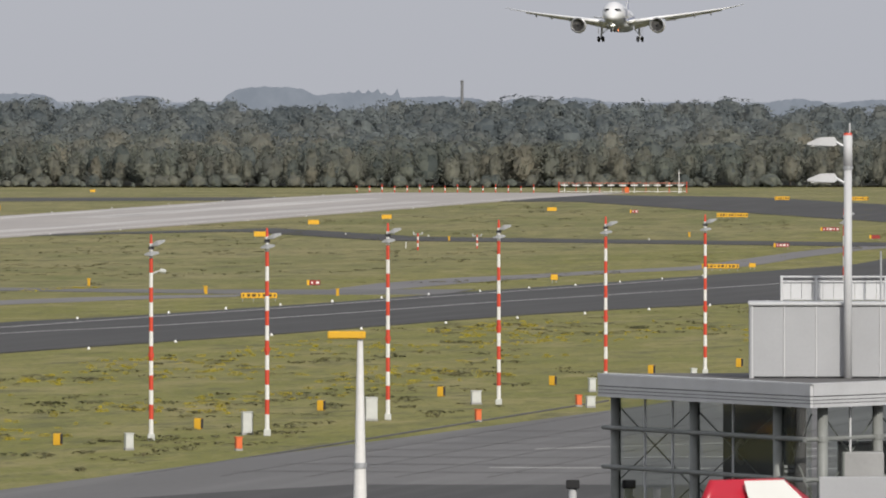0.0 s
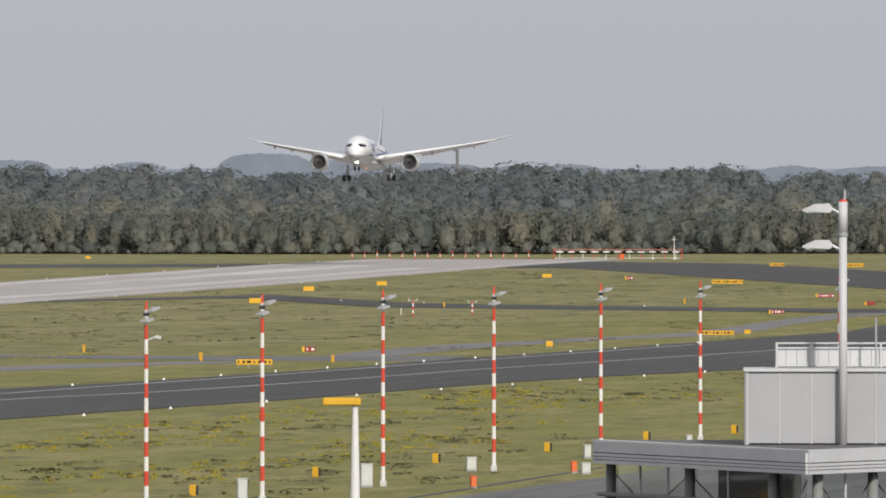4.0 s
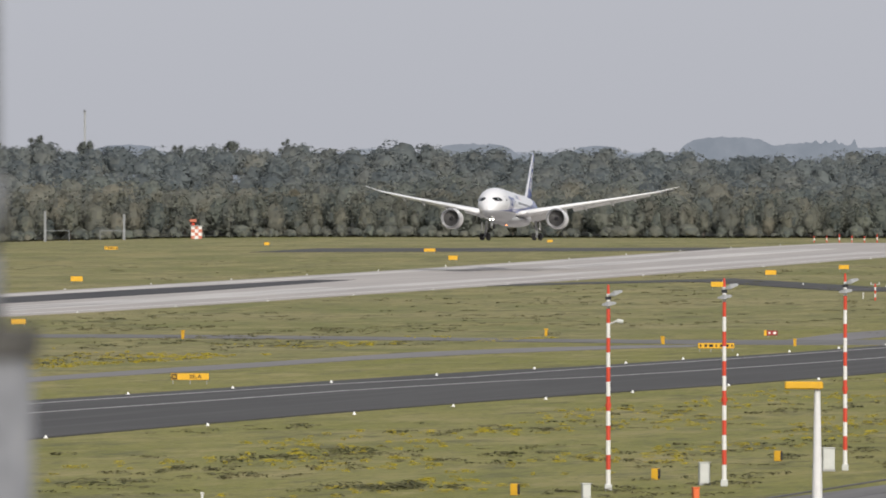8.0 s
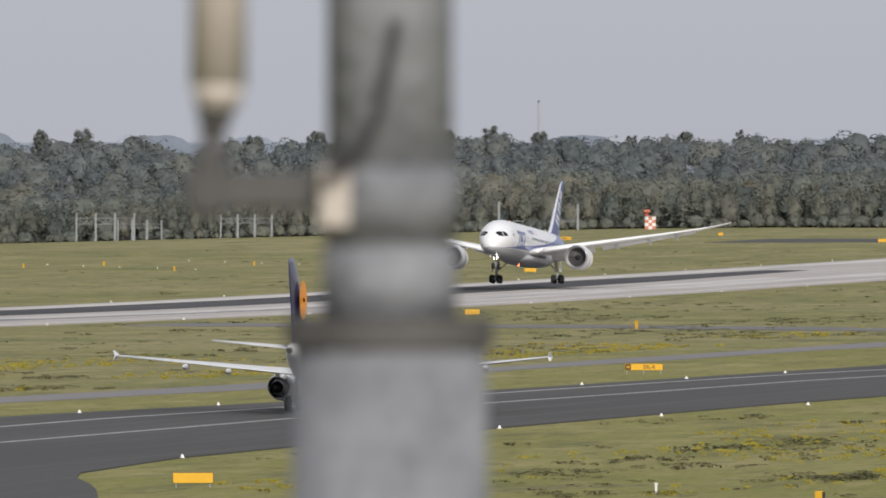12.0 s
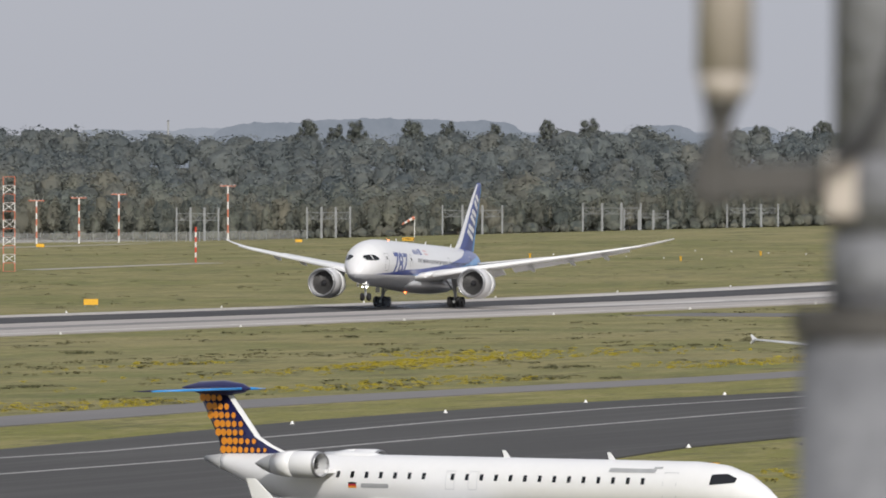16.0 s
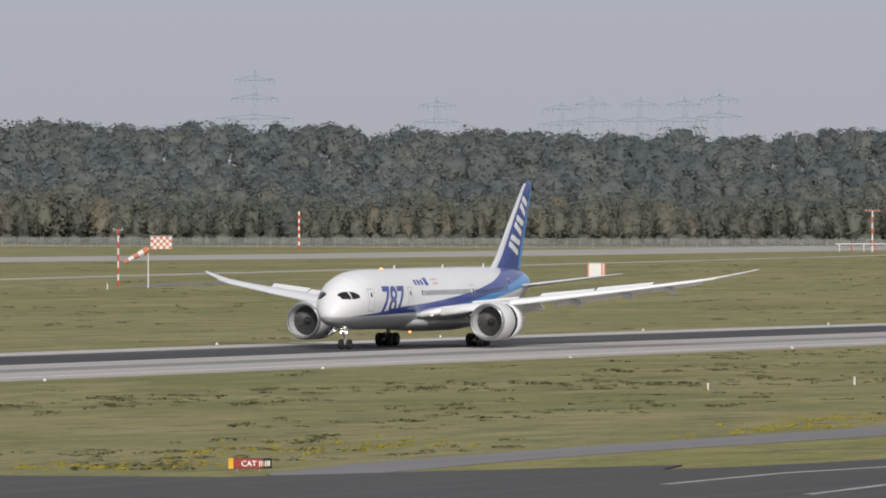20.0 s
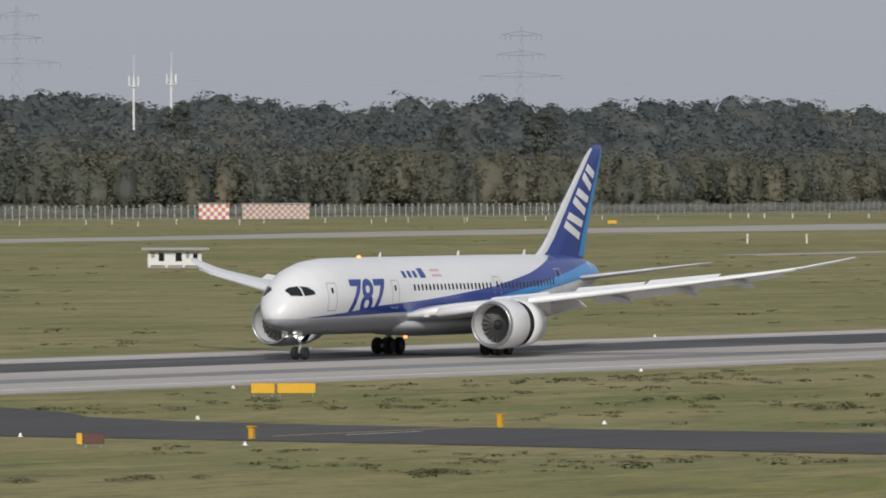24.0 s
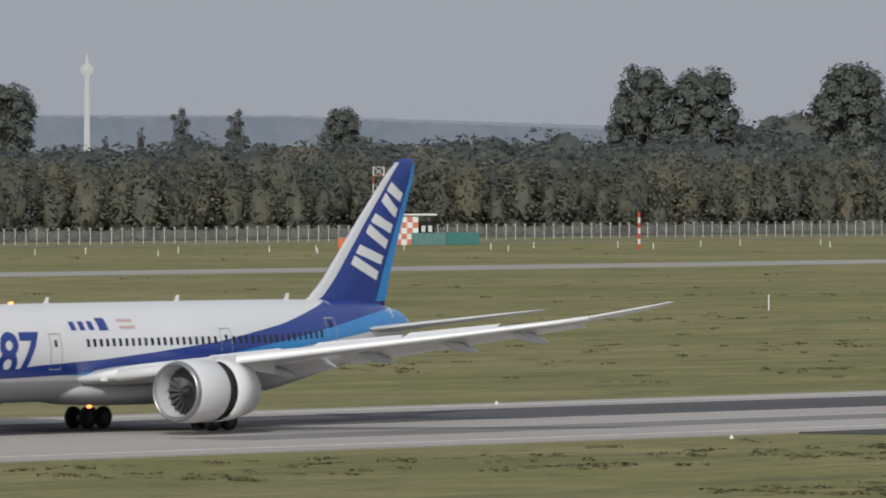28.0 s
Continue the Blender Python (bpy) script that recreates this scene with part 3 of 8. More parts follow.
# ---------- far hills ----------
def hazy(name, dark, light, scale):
    """Distance with its haze put in as emission: a soft glow with the faint mottling of far woods."""
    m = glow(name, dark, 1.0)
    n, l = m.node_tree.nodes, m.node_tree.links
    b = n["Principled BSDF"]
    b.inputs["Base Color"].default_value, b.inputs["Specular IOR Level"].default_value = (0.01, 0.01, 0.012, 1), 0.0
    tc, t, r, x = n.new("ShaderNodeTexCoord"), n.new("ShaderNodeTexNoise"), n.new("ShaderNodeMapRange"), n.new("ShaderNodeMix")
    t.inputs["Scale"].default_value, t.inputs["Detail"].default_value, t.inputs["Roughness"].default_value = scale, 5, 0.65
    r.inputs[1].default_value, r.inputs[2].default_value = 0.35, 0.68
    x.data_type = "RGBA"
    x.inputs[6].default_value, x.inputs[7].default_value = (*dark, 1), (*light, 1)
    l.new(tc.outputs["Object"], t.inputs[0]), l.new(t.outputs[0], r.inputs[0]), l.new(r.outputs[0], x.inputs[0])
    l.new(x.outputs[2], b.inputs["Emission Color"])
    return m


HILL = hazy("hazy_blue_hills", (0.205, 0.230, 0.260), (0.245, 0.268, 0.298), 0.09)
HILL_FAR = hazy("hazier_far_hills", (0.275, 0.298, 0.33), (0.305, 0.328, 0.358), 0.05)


def hill_line(name, near, mounds, floor_, material, rough, seed):
    """Wooded hills as rounded mounds (bearing, half width, height as thousandths of the distance) with a ragged treeline."""
    verts, faces = [], []
    count = 2600
    for i in range(count):
        a = 0.02 + 0.78 * i / (count - 1)
        e = floor_(a)
        for c, w, top in mounds:
            q = abs(a - c) / w
            if q < 1.6:
                e = max(e, top * math.exp(-0.3 * q ** 6) - 0.22 * q)
        crowns = noise.noise(Vector((a * 900, seed, 1))) + 0.6 * noise.noise(Vector((a * 2600, seed, 4)))
        if 0.1722 < a < 0.1775 and rough > 0.1:                     # a row of poplars on the flat hill
            crowns += 9.0 * max(0, noise.noise(Vector((a * 3900, seed, 8))))
        z = 17.4 + near * 0.001 * (e + rough * crowns)
        x, y = -near * math.sin(a), near * math.cos(a)
        verts += [(x, y, -30), (x, y, z), (x - 90 * math.sin(a), y + 90 * math.cos(a), -30)]
    for i in range(count - 1):
        k = 3 * i
        faces += [(k, k + 3, k + 4, k + 1), (k + 1, k + 4, k + 5, k + 2)]
    return tagged(new(name, mesh_of(name, verts, faces, material, True)), "hazy blue-grey wooded hills on the horizon", "hills", kind="structure")


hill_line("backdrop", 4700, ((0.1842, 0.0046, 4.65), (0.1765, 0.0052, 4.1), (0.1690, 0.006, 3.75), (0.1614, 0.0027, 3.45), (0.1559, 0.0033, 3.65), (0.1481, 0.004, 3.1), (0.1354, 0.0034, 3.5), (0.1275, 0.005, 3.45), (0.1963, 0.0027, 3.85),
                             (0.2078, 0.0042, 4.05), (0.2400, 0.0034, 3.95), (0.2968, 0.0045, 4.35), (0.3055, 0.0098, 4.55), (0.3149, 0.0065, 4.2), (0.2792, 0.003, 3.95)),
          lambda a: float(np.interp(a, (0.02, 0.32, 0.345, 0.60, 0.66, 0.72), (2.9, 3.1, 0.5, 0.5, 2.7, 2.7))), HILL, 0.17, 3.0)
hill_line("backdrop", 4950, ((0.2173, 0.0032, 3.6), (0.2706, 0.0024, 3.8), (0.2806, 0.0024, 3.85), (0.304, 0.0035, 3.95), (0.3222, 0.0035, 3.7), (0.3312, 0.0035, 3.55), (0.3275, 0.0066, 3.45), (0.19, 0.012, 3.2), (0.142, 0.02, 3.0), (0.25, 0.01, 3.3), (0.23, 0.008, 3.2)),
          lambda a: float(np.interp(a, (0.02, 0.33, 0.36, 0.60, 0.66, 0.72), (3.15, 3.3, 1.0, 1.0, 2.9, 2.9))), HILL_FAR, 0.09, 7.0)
# ---------- aircraft ----------
WHITE = mat("gloss_white_paint", (0.80, 0.80, 0.80), 0.28, vary=0.03, scale=0.25, fine=3, coat=0.4)
HULL = mat("white_and_grey_hull_paint", (0.73, 0.73, 0.735), 0.28, vary=0.03, scale=0.25, fine=3, coat=0.4)
WINGGREY = mat("light_grey_wing_paint", (0.62, 0.63, 0.64), 0.35, vary=0.05, scale=0.4, fine=5)
NACELLE = mat("grey_white_cowl_paint", (0.72, 0.72, 0.72), 0.3, vary=0.04, scale=0.6, fine=6, coat=0.3)
BLUE = mat("deep_blue_paint", (0.010, 0.040, 0.265), 0.28, vary=0.08, scale=0.3, fine=4, coat=0.5)
SKYBLUE = mat("light_blue_paint", (0.03, 0.27, 0.66), 0.3, vary=0.06, scale=0.3, fine=4, coat=0.5)
NAVY = mat("navy_paint", (0.014, 0.016, 0.085), 0.3, vary=0.08, scale=0.3, fine=4, coat=0.4)
ORANGE = mat("yellow_orange_paint", (0.80, 0.30, 0.02), 0.4, vary=0.08, scale=0.5, fine=4)
RED = mat("signal_red_paint", (0.47, 0.02, 0.04), 0.35, vary=0.08, scale=0.6, fine=6)
DARK = mat("dark_glass", (0.012, 0.013, 0.016), 0.08, vary=0.1, scale=2, fine=9)
BLACK = mat("black_rubber", (0.018, 0.018, 0.019), 0.8, vary=0.2, scale=4, fine=30)
FANGREY = mat("dull_titanium_fan", (0.085, 0.083, 0.082), 0.6, 0.2, vary=0.12, scale=3, fine=12)
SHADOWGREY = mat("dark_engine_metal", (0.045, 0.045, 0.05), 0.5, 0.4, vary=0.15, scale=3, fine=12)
STEEL = mat("bare_steel", (0.42, 0.42, 0.43), 0.35, 0.8, vary=0.1, scale=3, fine=20)
GEARGREY = mat("grey_gear_paint", (0.40, 0.41, 0.42), 0.5, vary=0.12, scale=2, fine=12)
LAMP = glow("landing_light", (1.0, 0.93, 0.8), 9.0)
BEACON = glow("red_beacon", (1.0, 0.22, 0.06), 5.0)
WHEELHUB = mat("dirty_wheel_hub", (0.07, 0.07, 0.072), 0.6, 0.3, vary=0.2)

# the hull is grey below the waist: a paint line at a fixed height on the hull
hn, hl = HULL.node_tree.nodes, HULL.node_tree.links
hull_tc, hull_sep, hull_rng, hull_mix = hn.new("ShaderNodeTexCoord"), hn.new("ShaderNodeSeparateXYZ"), hn.new("ShaderNodeMapRange"), hn.new("ShaderNodeMix")
hull_mix.data_type = "RGBA"
hull_src = hn["Principled BSDF"].inputs["Base Color"].links[0].from_socket
hull_rng.inputs[1].default_value, hull_rng.inputs[2].default_value = 3.15, 3.3
hl.new(hull_tc.outputs["Object"], hull_sep.inputs[0]), hl.new(hull_sep.outputs[2], hull_rng.inputs[0])
hl.new(hull_rng.outputs[0], hull_mix.inputs[0]), hl.new(hull_src, hull_mix.inputs[7])
hull_mix.inputs[6].default_value = (0.42, 0.43, 0.45, 1)
hl.new(hull_mix.outputs[2], hn["Principled BSDF"].inputs["Base Color"])


class Hull:
    """A fuselage of elliptic rings: rows of (x, centre height, half width, half height), nose first."""

    def __init__(self, rows):
        rows = sorted(rows)
        self.x = np.array([r[0] for r in rows])
        self.k = [np.array([r[i] for r in rows]) for i in (1, 2, 3)]

    def at(self, x):
        return [float(np.interp(x, self.x, k)) for k in self.k]

    def skin(self, count=90, n=40):
        xs = np.concatenate([np.linspace(self.x[-1], self.x[-1] - 5, 26)[:-1], np.linspace(self.x[-1] - 5, self.x[0], count)])
        rings = []
        for x in xs:
            z, w, h = self.at(x)
            rings.append([(x, w * math.sin(2 * math.pi * i / n), z + h * math.cos(2 * math.pi * i / n)) for i in range(n)])
        return loft(rings)

    def side(self, x, z, port=1, off=0.015):
        """The point of the skin at x and height z, off metres proud of it."""
        c, w, h = self.at(x)
        s = max(-0.999, min(0.999, (z - c) / h))
        y = w * math.sqrt(1 - s * s)
        nrm = Vector((0, y / (w * w), (z - c) / (h * h))).normalized()
        p = Vector((x, y, z)) + nrm * off
        return (p.x, port * p.y, p.z)

    def patch(self, x0, x1, lo, hi, port=1, off=0.015, nx=40, nz=8):
        """A painted or glazed field on the side between two heights, which may be functions of x."""
        f = (lo if callable(lo) else (lambda x: lo)), (hi if callable(hi) else (lambda x: hi))
        verts = []
        for x in np.linspace(x0, x1, nx):
            c, w, h = self.at(x)
            top = min(f[1](x), c + h * 0.998)
            bot = max(min(f[0](x), top), c - h * 0.998)
            a0, a1 = math.asin(max(-1, min(1, (bot - c) / h))), math.asin(max(-1, min(1, (top - c) / h)))
            for a in np.linspace(a0, a1, nz):
                verts.append(self.side(x, c + h * math.sin(a), port, off))
        return verts, grid_faces(nx, nz)


def line_of(*pts):
    xs, zs = [p[0] for p in sorted(pts)], [p[1] for p in sorted(pts)]
    return lambda x: float(np.interp(x, xs, zs))


def wing_skin(rows, side=1, n=12, vertical=False):
    """A wing over sections (span, leading edge x, chord, height, thickness); vertical ones stand up as fins."""
    shape = []
    for i in range(n):                       # from the leading edge over the top and back below
        t = i / (n - 1)
        shape.append((t, 0.5 * (1.6 * math.sqrt(t) * (1 - t) + 0.35 * (1 - t) * t) * 1.25))
    for i in range(n - 2, 0, -1):
        t = i / (n - 1)
        shape.append((t, -0.5 * (1.6 * math.sqrt(t) * (1 - t)) * 0.95))
    rings = []
    for s, le, chord, z, th in rows:
        ring = []
        for u, v in shape:
            if vertical:
                ring.append((le - u * chord, v * th, s))
            else:
                ring.append((le - u * chord, side * s, z + v * th))
        rings.append(ring)
    return loft(rings)


def text_mesh(body, size, spacing=1.0, shear=0.0, bold=0.018):
    cu = bpy.data.curves.new("writing", "FONT")
    cu.body, cu.size, cu.space_character, cu.shear, cu.fill_mode = body, size, spacing, shear, "BOTH"
    cu.offset = size * bold
    ob = new("writing", cu)
    me = bpy.data.meshes.new_from_object(ob)
    bpy.data.objects.remove(ob)
    bm = bmesh.new()
    bm.from_mesh(me)
    bpy.data.meshes.remove(me)
    return bm


def wheel(parent, name, x, y, z, r, w):
    """A tyre with a hub, standing across the y axis."""
    prof = [(-w / 2, r * 0.55), (-w / 2, r * 0.85), (-w * 0.32, r * 0.97), (0, r), (w * 0.32, r * 0.97), (w / 2, r * 0.85), (w / 2, r * 0.55)]
    v, f = turned(prof, 20)
    v = [(x + p[1], y + p[0], z + p[2]) for p in v]
    tyre = part(name, (v, f), BLACK, parent, smooth=True)
    part("hub", rod((x, y - w * 0.42, z), (x, y + w * 0.42, z), r * 0.57, n=14), WHEELHUB, tyre)
    return tyre


def turbofan(parent, at, r, length, cowl, sleeve_gap=True, label=""):
    """A nacelle with lip, fan, sliding rear sleeve, core nozzle and plug. Returns (engine, sleeve)."""
    x, y, z = at
    mv = lambda vf: ([(p[0] + x, p[1] + y, p[2] + z) for p in vf[0]], vf[1])
    L = length
    eng = part("engine", mv(turned([(-0.03 * L, r * 0.82), (0, r * 0.87), (-0.015 * L, r * 0.92), (-0.10 * L, r * 0.985), (-0.25 * L, r), (-0.50 * L, r * 0.985), (-0.52 * L, r * 0.95)], 40)), cowl, parent, label, True)
    part("inlet_lip", mv(turned([(-0.035 * L, r * 0.80), (-0.01 * L, r * 0.835), (0.006 * L, r * 0.875), (-0.012 * L, r * 0.925), (-0.05 * L, r * 0.958)], 40)), STEEL, eng, "bare metal inlet lip", True)
    part("inlet_duct", mv(turned([(-0.02 * L, r * 0.81), (-0.12 * L, r * 0.78), (-0.24 * L, r * 0.77)], 40)), WINGGREY, eng, "", True)
    fan = part("fan", mv(turned([(-0.21 * L, r * 0.2), (-0.25 * L, r * 0.215)], 20)), FANGREY, eng)
    blade = mesh_of("fan_blade", [(-0.2 * L, -0.03, 0.2 * r), (-0.235 * L, 0.16 * r, 0.2 * r), (-0.245 * L, 0.27 * r, 0.765 * r), (-0.19 * L, -0.02, 0.765 * r)], [(0, 1, 2, 3)], FANGREY)
    for i in range(20):
        ob = new("fan_blade", blade)
        ob.parent, ob.matrix_basis = fan, pose(x, y, z, 18 * i, 0, 0)
    part("fan_backing", mv(turned([(-0.26 * L, r * 0.77), (-0.262 * L, 0.01)], 24)), FANGREY, eng)
    part("spinner", mv(turned([(-0.12 * L, 0.01), (-0.15 * L, r * 0.12), (-0.2 * L, r * 0.2), (-0.24 * L, r * 0.22)], 20)), SHADOWGREY, eng, "", True)
    part("cascade", mv(turned([(-0.50 * L, r * 0.90), (-0.78 * L, r * 0.84)], 30)), BLACK, eng)
    sl = part("reverser_sleeve", mv(turned([(-0.525 * L, r * 0.93), (-0.52 * L, r * 0.985), (-0.70 * L, r * 0.95), (-0.96 * L, r * 0.79), (-0.955 * L, r * 0.76), (-0.6 * L, r * 0.88)], 40)), cowl, eng, "", True)
    part("core_nozzle", mv(turned([(-0.80 * L, r * 0.62), (-1.0 * L, r * 0.52), (-1.12 * L, r * 0.42)], 24)), STEEL, eng, "", True)
    part("exhaust_plug", mv(turned([(-1.05 * L, r * 0.28), (-1.25 * L, 0.02)], 18)), SHADOWGREY, eng, "", True)
    return eng, sl


# ----- the landing wide-body -----
jet = thing("wide_body_airliner", Matrix(), "white twin-engine airliner with blue livery landing on the runway", "airplane")
hull = Hull([(27.4, 3.42, 0.04, 0.04), (27.34, 3.43, 0.38, 0.34), (27.1, 3.52, 0.80, 0.74), (26.6, 3.78, 1.28, 1.24), (25.9, 4.08, 1.74, 1.76), (24.9, 4.36, 2.14, 2.20),
             (23.6, 4.62, 2.48, 2.57), (21.8, 4.79, 2.74, 2.83), (19.5, 4.85, 2.87, 2.96), (16, 4.86, 2.89, 2.98), (-7.5, 4.86, 2.89, 2.98), (-11.5, 5.02, 2.74, 2.80),
             (-15.5, 5.38, 2.34, 2.40), (-19.5, 5.72, 1.80, 2.02), (-22.6, 5.94, 1.20, 1.52), (-25.0, 6.10, 0.58, 0.85), (-25.9, 6.16, 0.22, 0.30)])
fus = part("fuselage", hull.skin(110, 48), HULL, jet, "white fuselage with a grey belly", True)
band_hi = line_of((25.2, 3.28), (20.5, 3.62), (14.6, 4.15), (8, 4.45), (2.6, 4.85), (-3.5, 5.40), (-10, 6.35), (-16.8, 7.75), (-27, 9.5))
band_mid = line_of((25.2, 3.27), (20.5, 3.35), (12, 3.55), (6, 3.85), (-2.5, 4.40), (-12, 5.60), (-20, 6.75), (-27, 7.6))
band_lo = line_of((12, 3.54), (6, 3.50), (-2.5, 3.80), (-12, 4.95), (-20, 5.75), (-27, 6.1))
for port in (1, -1):
    part("blue_band", hull.patch(25.2, -25.4, band_mid, band_hi, port, 0.014, 90, 12), BLUE, fus, "deep blue painted band", True)
    part("light_blue_band", hull.patch(12, -25.6, band_lo, band_mid, port, 0.016, 60, 6), SKYBLUE, fus, "light blue painted band", True)
    # flight deck glazing: two panes a side
    for xa, xb, lo, hi in ((26.22, 25.42, ((26.22, 4.98), (25.42, 4.96)), ((26.22, 5.36), (25.95, 5.62), (25.42, 5.72))),
                           (25.30, 24.30, ((25.3, 4.96), (24.30, 5.08)), ((25.3, 5.72), (24.8, 5.66), (24.30, 5.34)))):
        part("cockpit_window", hull.patch(xa, xb, line_of(*lo), line_of(*hi), port, 0.02, 8, 5), DARK, fus, "dark flight-deck window")
    # cabin windows and doors
    x = 9.6
    while x > -14.6:
        if not any(abs(x - d) < 0.75 for d in (12.6, -3.9, -15.2)):
            zc = 5.45 + (0.0 if x > -9 else (-9 - x) * 0.045)
            part("cabin_window", hull.patch(x + 0.14, x - 0.14, zc - 0.235, zc + 0.235, port, 0.024, 2, 3), DARK, fus)
        x -= 0.62
    for xd, lo, hi in ((22.3, 3.85, 5.9), (12.7, 3.95, 6.0), (-3.9, 4.05, 6.1), (-15.2, 4.75, 6.6)):
        for (xa, xb, la, ha) in ((xd + 0.56, xd + 0.49, lo, hi), (xd - 0.49, xd - 0.56, lo, hi), (xd + 0.56, xd - 0.56, hi, hi + 0.07), (xd + 0.56, xd - 0.56, lo - 0.07, lo)):
            part("door_seam", hull.patch(xa, xb, la, ha, port, 0.02, 2, 6), GEARGREY, fus)
        part("door_window", hull.patch(xd + 0.13, xd - 0.13, lo + 1.30, lo + 1.72, port, 0.024, 2, 3), DARK, fus)
# the model number on the side, wrapped on the hull
bm = text_mesh("787", 4.1, 0.97, 0.0, 0.022)
for z in np.arange(0.2, 3.2, 0.2):
    bmesh.ops.bisect_plane(bm, geom=bm.verts[:] + bm.edges[:] + bm.faces[:], plane_co=(0, z, 0), plane_no=(0, 1, 0))
for v in bm.verts:
    v.co = hull.side(20.25 - v.co.x * 0.93 - v.co.y * 0.14, 3.58 + v.co.y * 0.90, 1, 0.03)
part("number_lettering", bm, BLUE, fus, "large dark blue figures on the side")
# small emblem in the airline's colours, as plain shapes
for i in range(3):
    xa = 10.9 - i * 0.86
    part("emblem_stroke", hull.patch(xa, xa - 0.5, 6.22, 6.74, 1, 0.022, 4, 4), BLUE, fus)
part("emblem_block", hull.patch(8.2, 7.35, 6.18, 6.92, 1, 0.022, 4, 4), BLUE, fus)
for zz in (6.75, 6.35):
    part("emblem_bar", hull.patch(6.2, 4.7, zz - 0.09, zz + 0.09, 1, 0.022, 6, 3), mat("faded_pink_paint", (0.62, 0.42, 0.42), 0.5, vary=0.05), fus)

FIN_ROWS = [(6.9, -13.6, 10.0, 0, 0.75), (7.5, -14.9, 8.8, 0, 0.74), (8.1, -16.1, 7.8, 0, 0.72), (9.0, -17.2, 6.9, 0, 0.66), (12.5, -20.6, 4.85, 0, 0.48), (15.2, -23.4, 3.15, 0, 0.34), (16.2, -24.5, 2.3, 0, 0.24), (16.55, -25.2, 1.4, 0, 0.1)]
fin = part("fin", wing_skin(FIN_ROWS, vertical=True), BLUE, jet, "blue tail fin with white slanted strokes", True)


def fin_point(z, u, port=1, off=0.02):
    """On the fin's side, u of the chord behind its leading edge."""
    zs = [r[0] for r in FIN_ROWS]
    le, ch, th = (float(np.interp(z, zs, [r[i] for r in FIN_ROWS])) for i in (1, 2, 4))
    v = 0.5 * (1.6 * math.sqrt(u) * (1 - u) + 0.35 * (1 - u) * u) * 1.25
    return (le - u * ch, port * (v * th + off), z)


def fin_field(z0, z1, u0, u1, port=1, lean0=0.0, lean1=0.0, nz=8, nu=5, off=0.02):
    verts = []
    for z in np.linspace(z0, z1, nz):
        k = (z - z0) / (z1 - z0)
        for u in np.linspace(u0 + lean0 * k, u1 + lean1 * k, nu):
            verts.append(fin_point(z, min(0.995, max(0.0, u)), port, off))
    return verts, grid_faces(nz, nu)


for port in (1, -1):
    part("leading_edge", fin_field(7.4, 16.3, 0.0, 0.13, port, 0, 0.04, 16, 7), WINGGREY, fin, "pale grey leading edge", True)
    part("light_blue_edge", fin_field(7.6, 16.2, 0.86, 0.995, port, 0, 0, 16, 4), SKYBLUE, fin, "light blue trailing edge", True)
# slanted emblem bars running up the fin
for k in range(6):
    z0 = 8.9 + 0.98 * k
    verts = []
    for q in np.linspace(0, 1, 6):
        u = 0.78 - 0.52 * q
        for dz in (0, 0.26, 0.54):
            verts.append(fin_point(z0 + (0.75 if k % 2 else 1.05) * q + dz, u, 1, 0.03))
    part("emblem_bar", (verts, grid_faces(6, 3)), WHITE, fin, "white slanted bar")

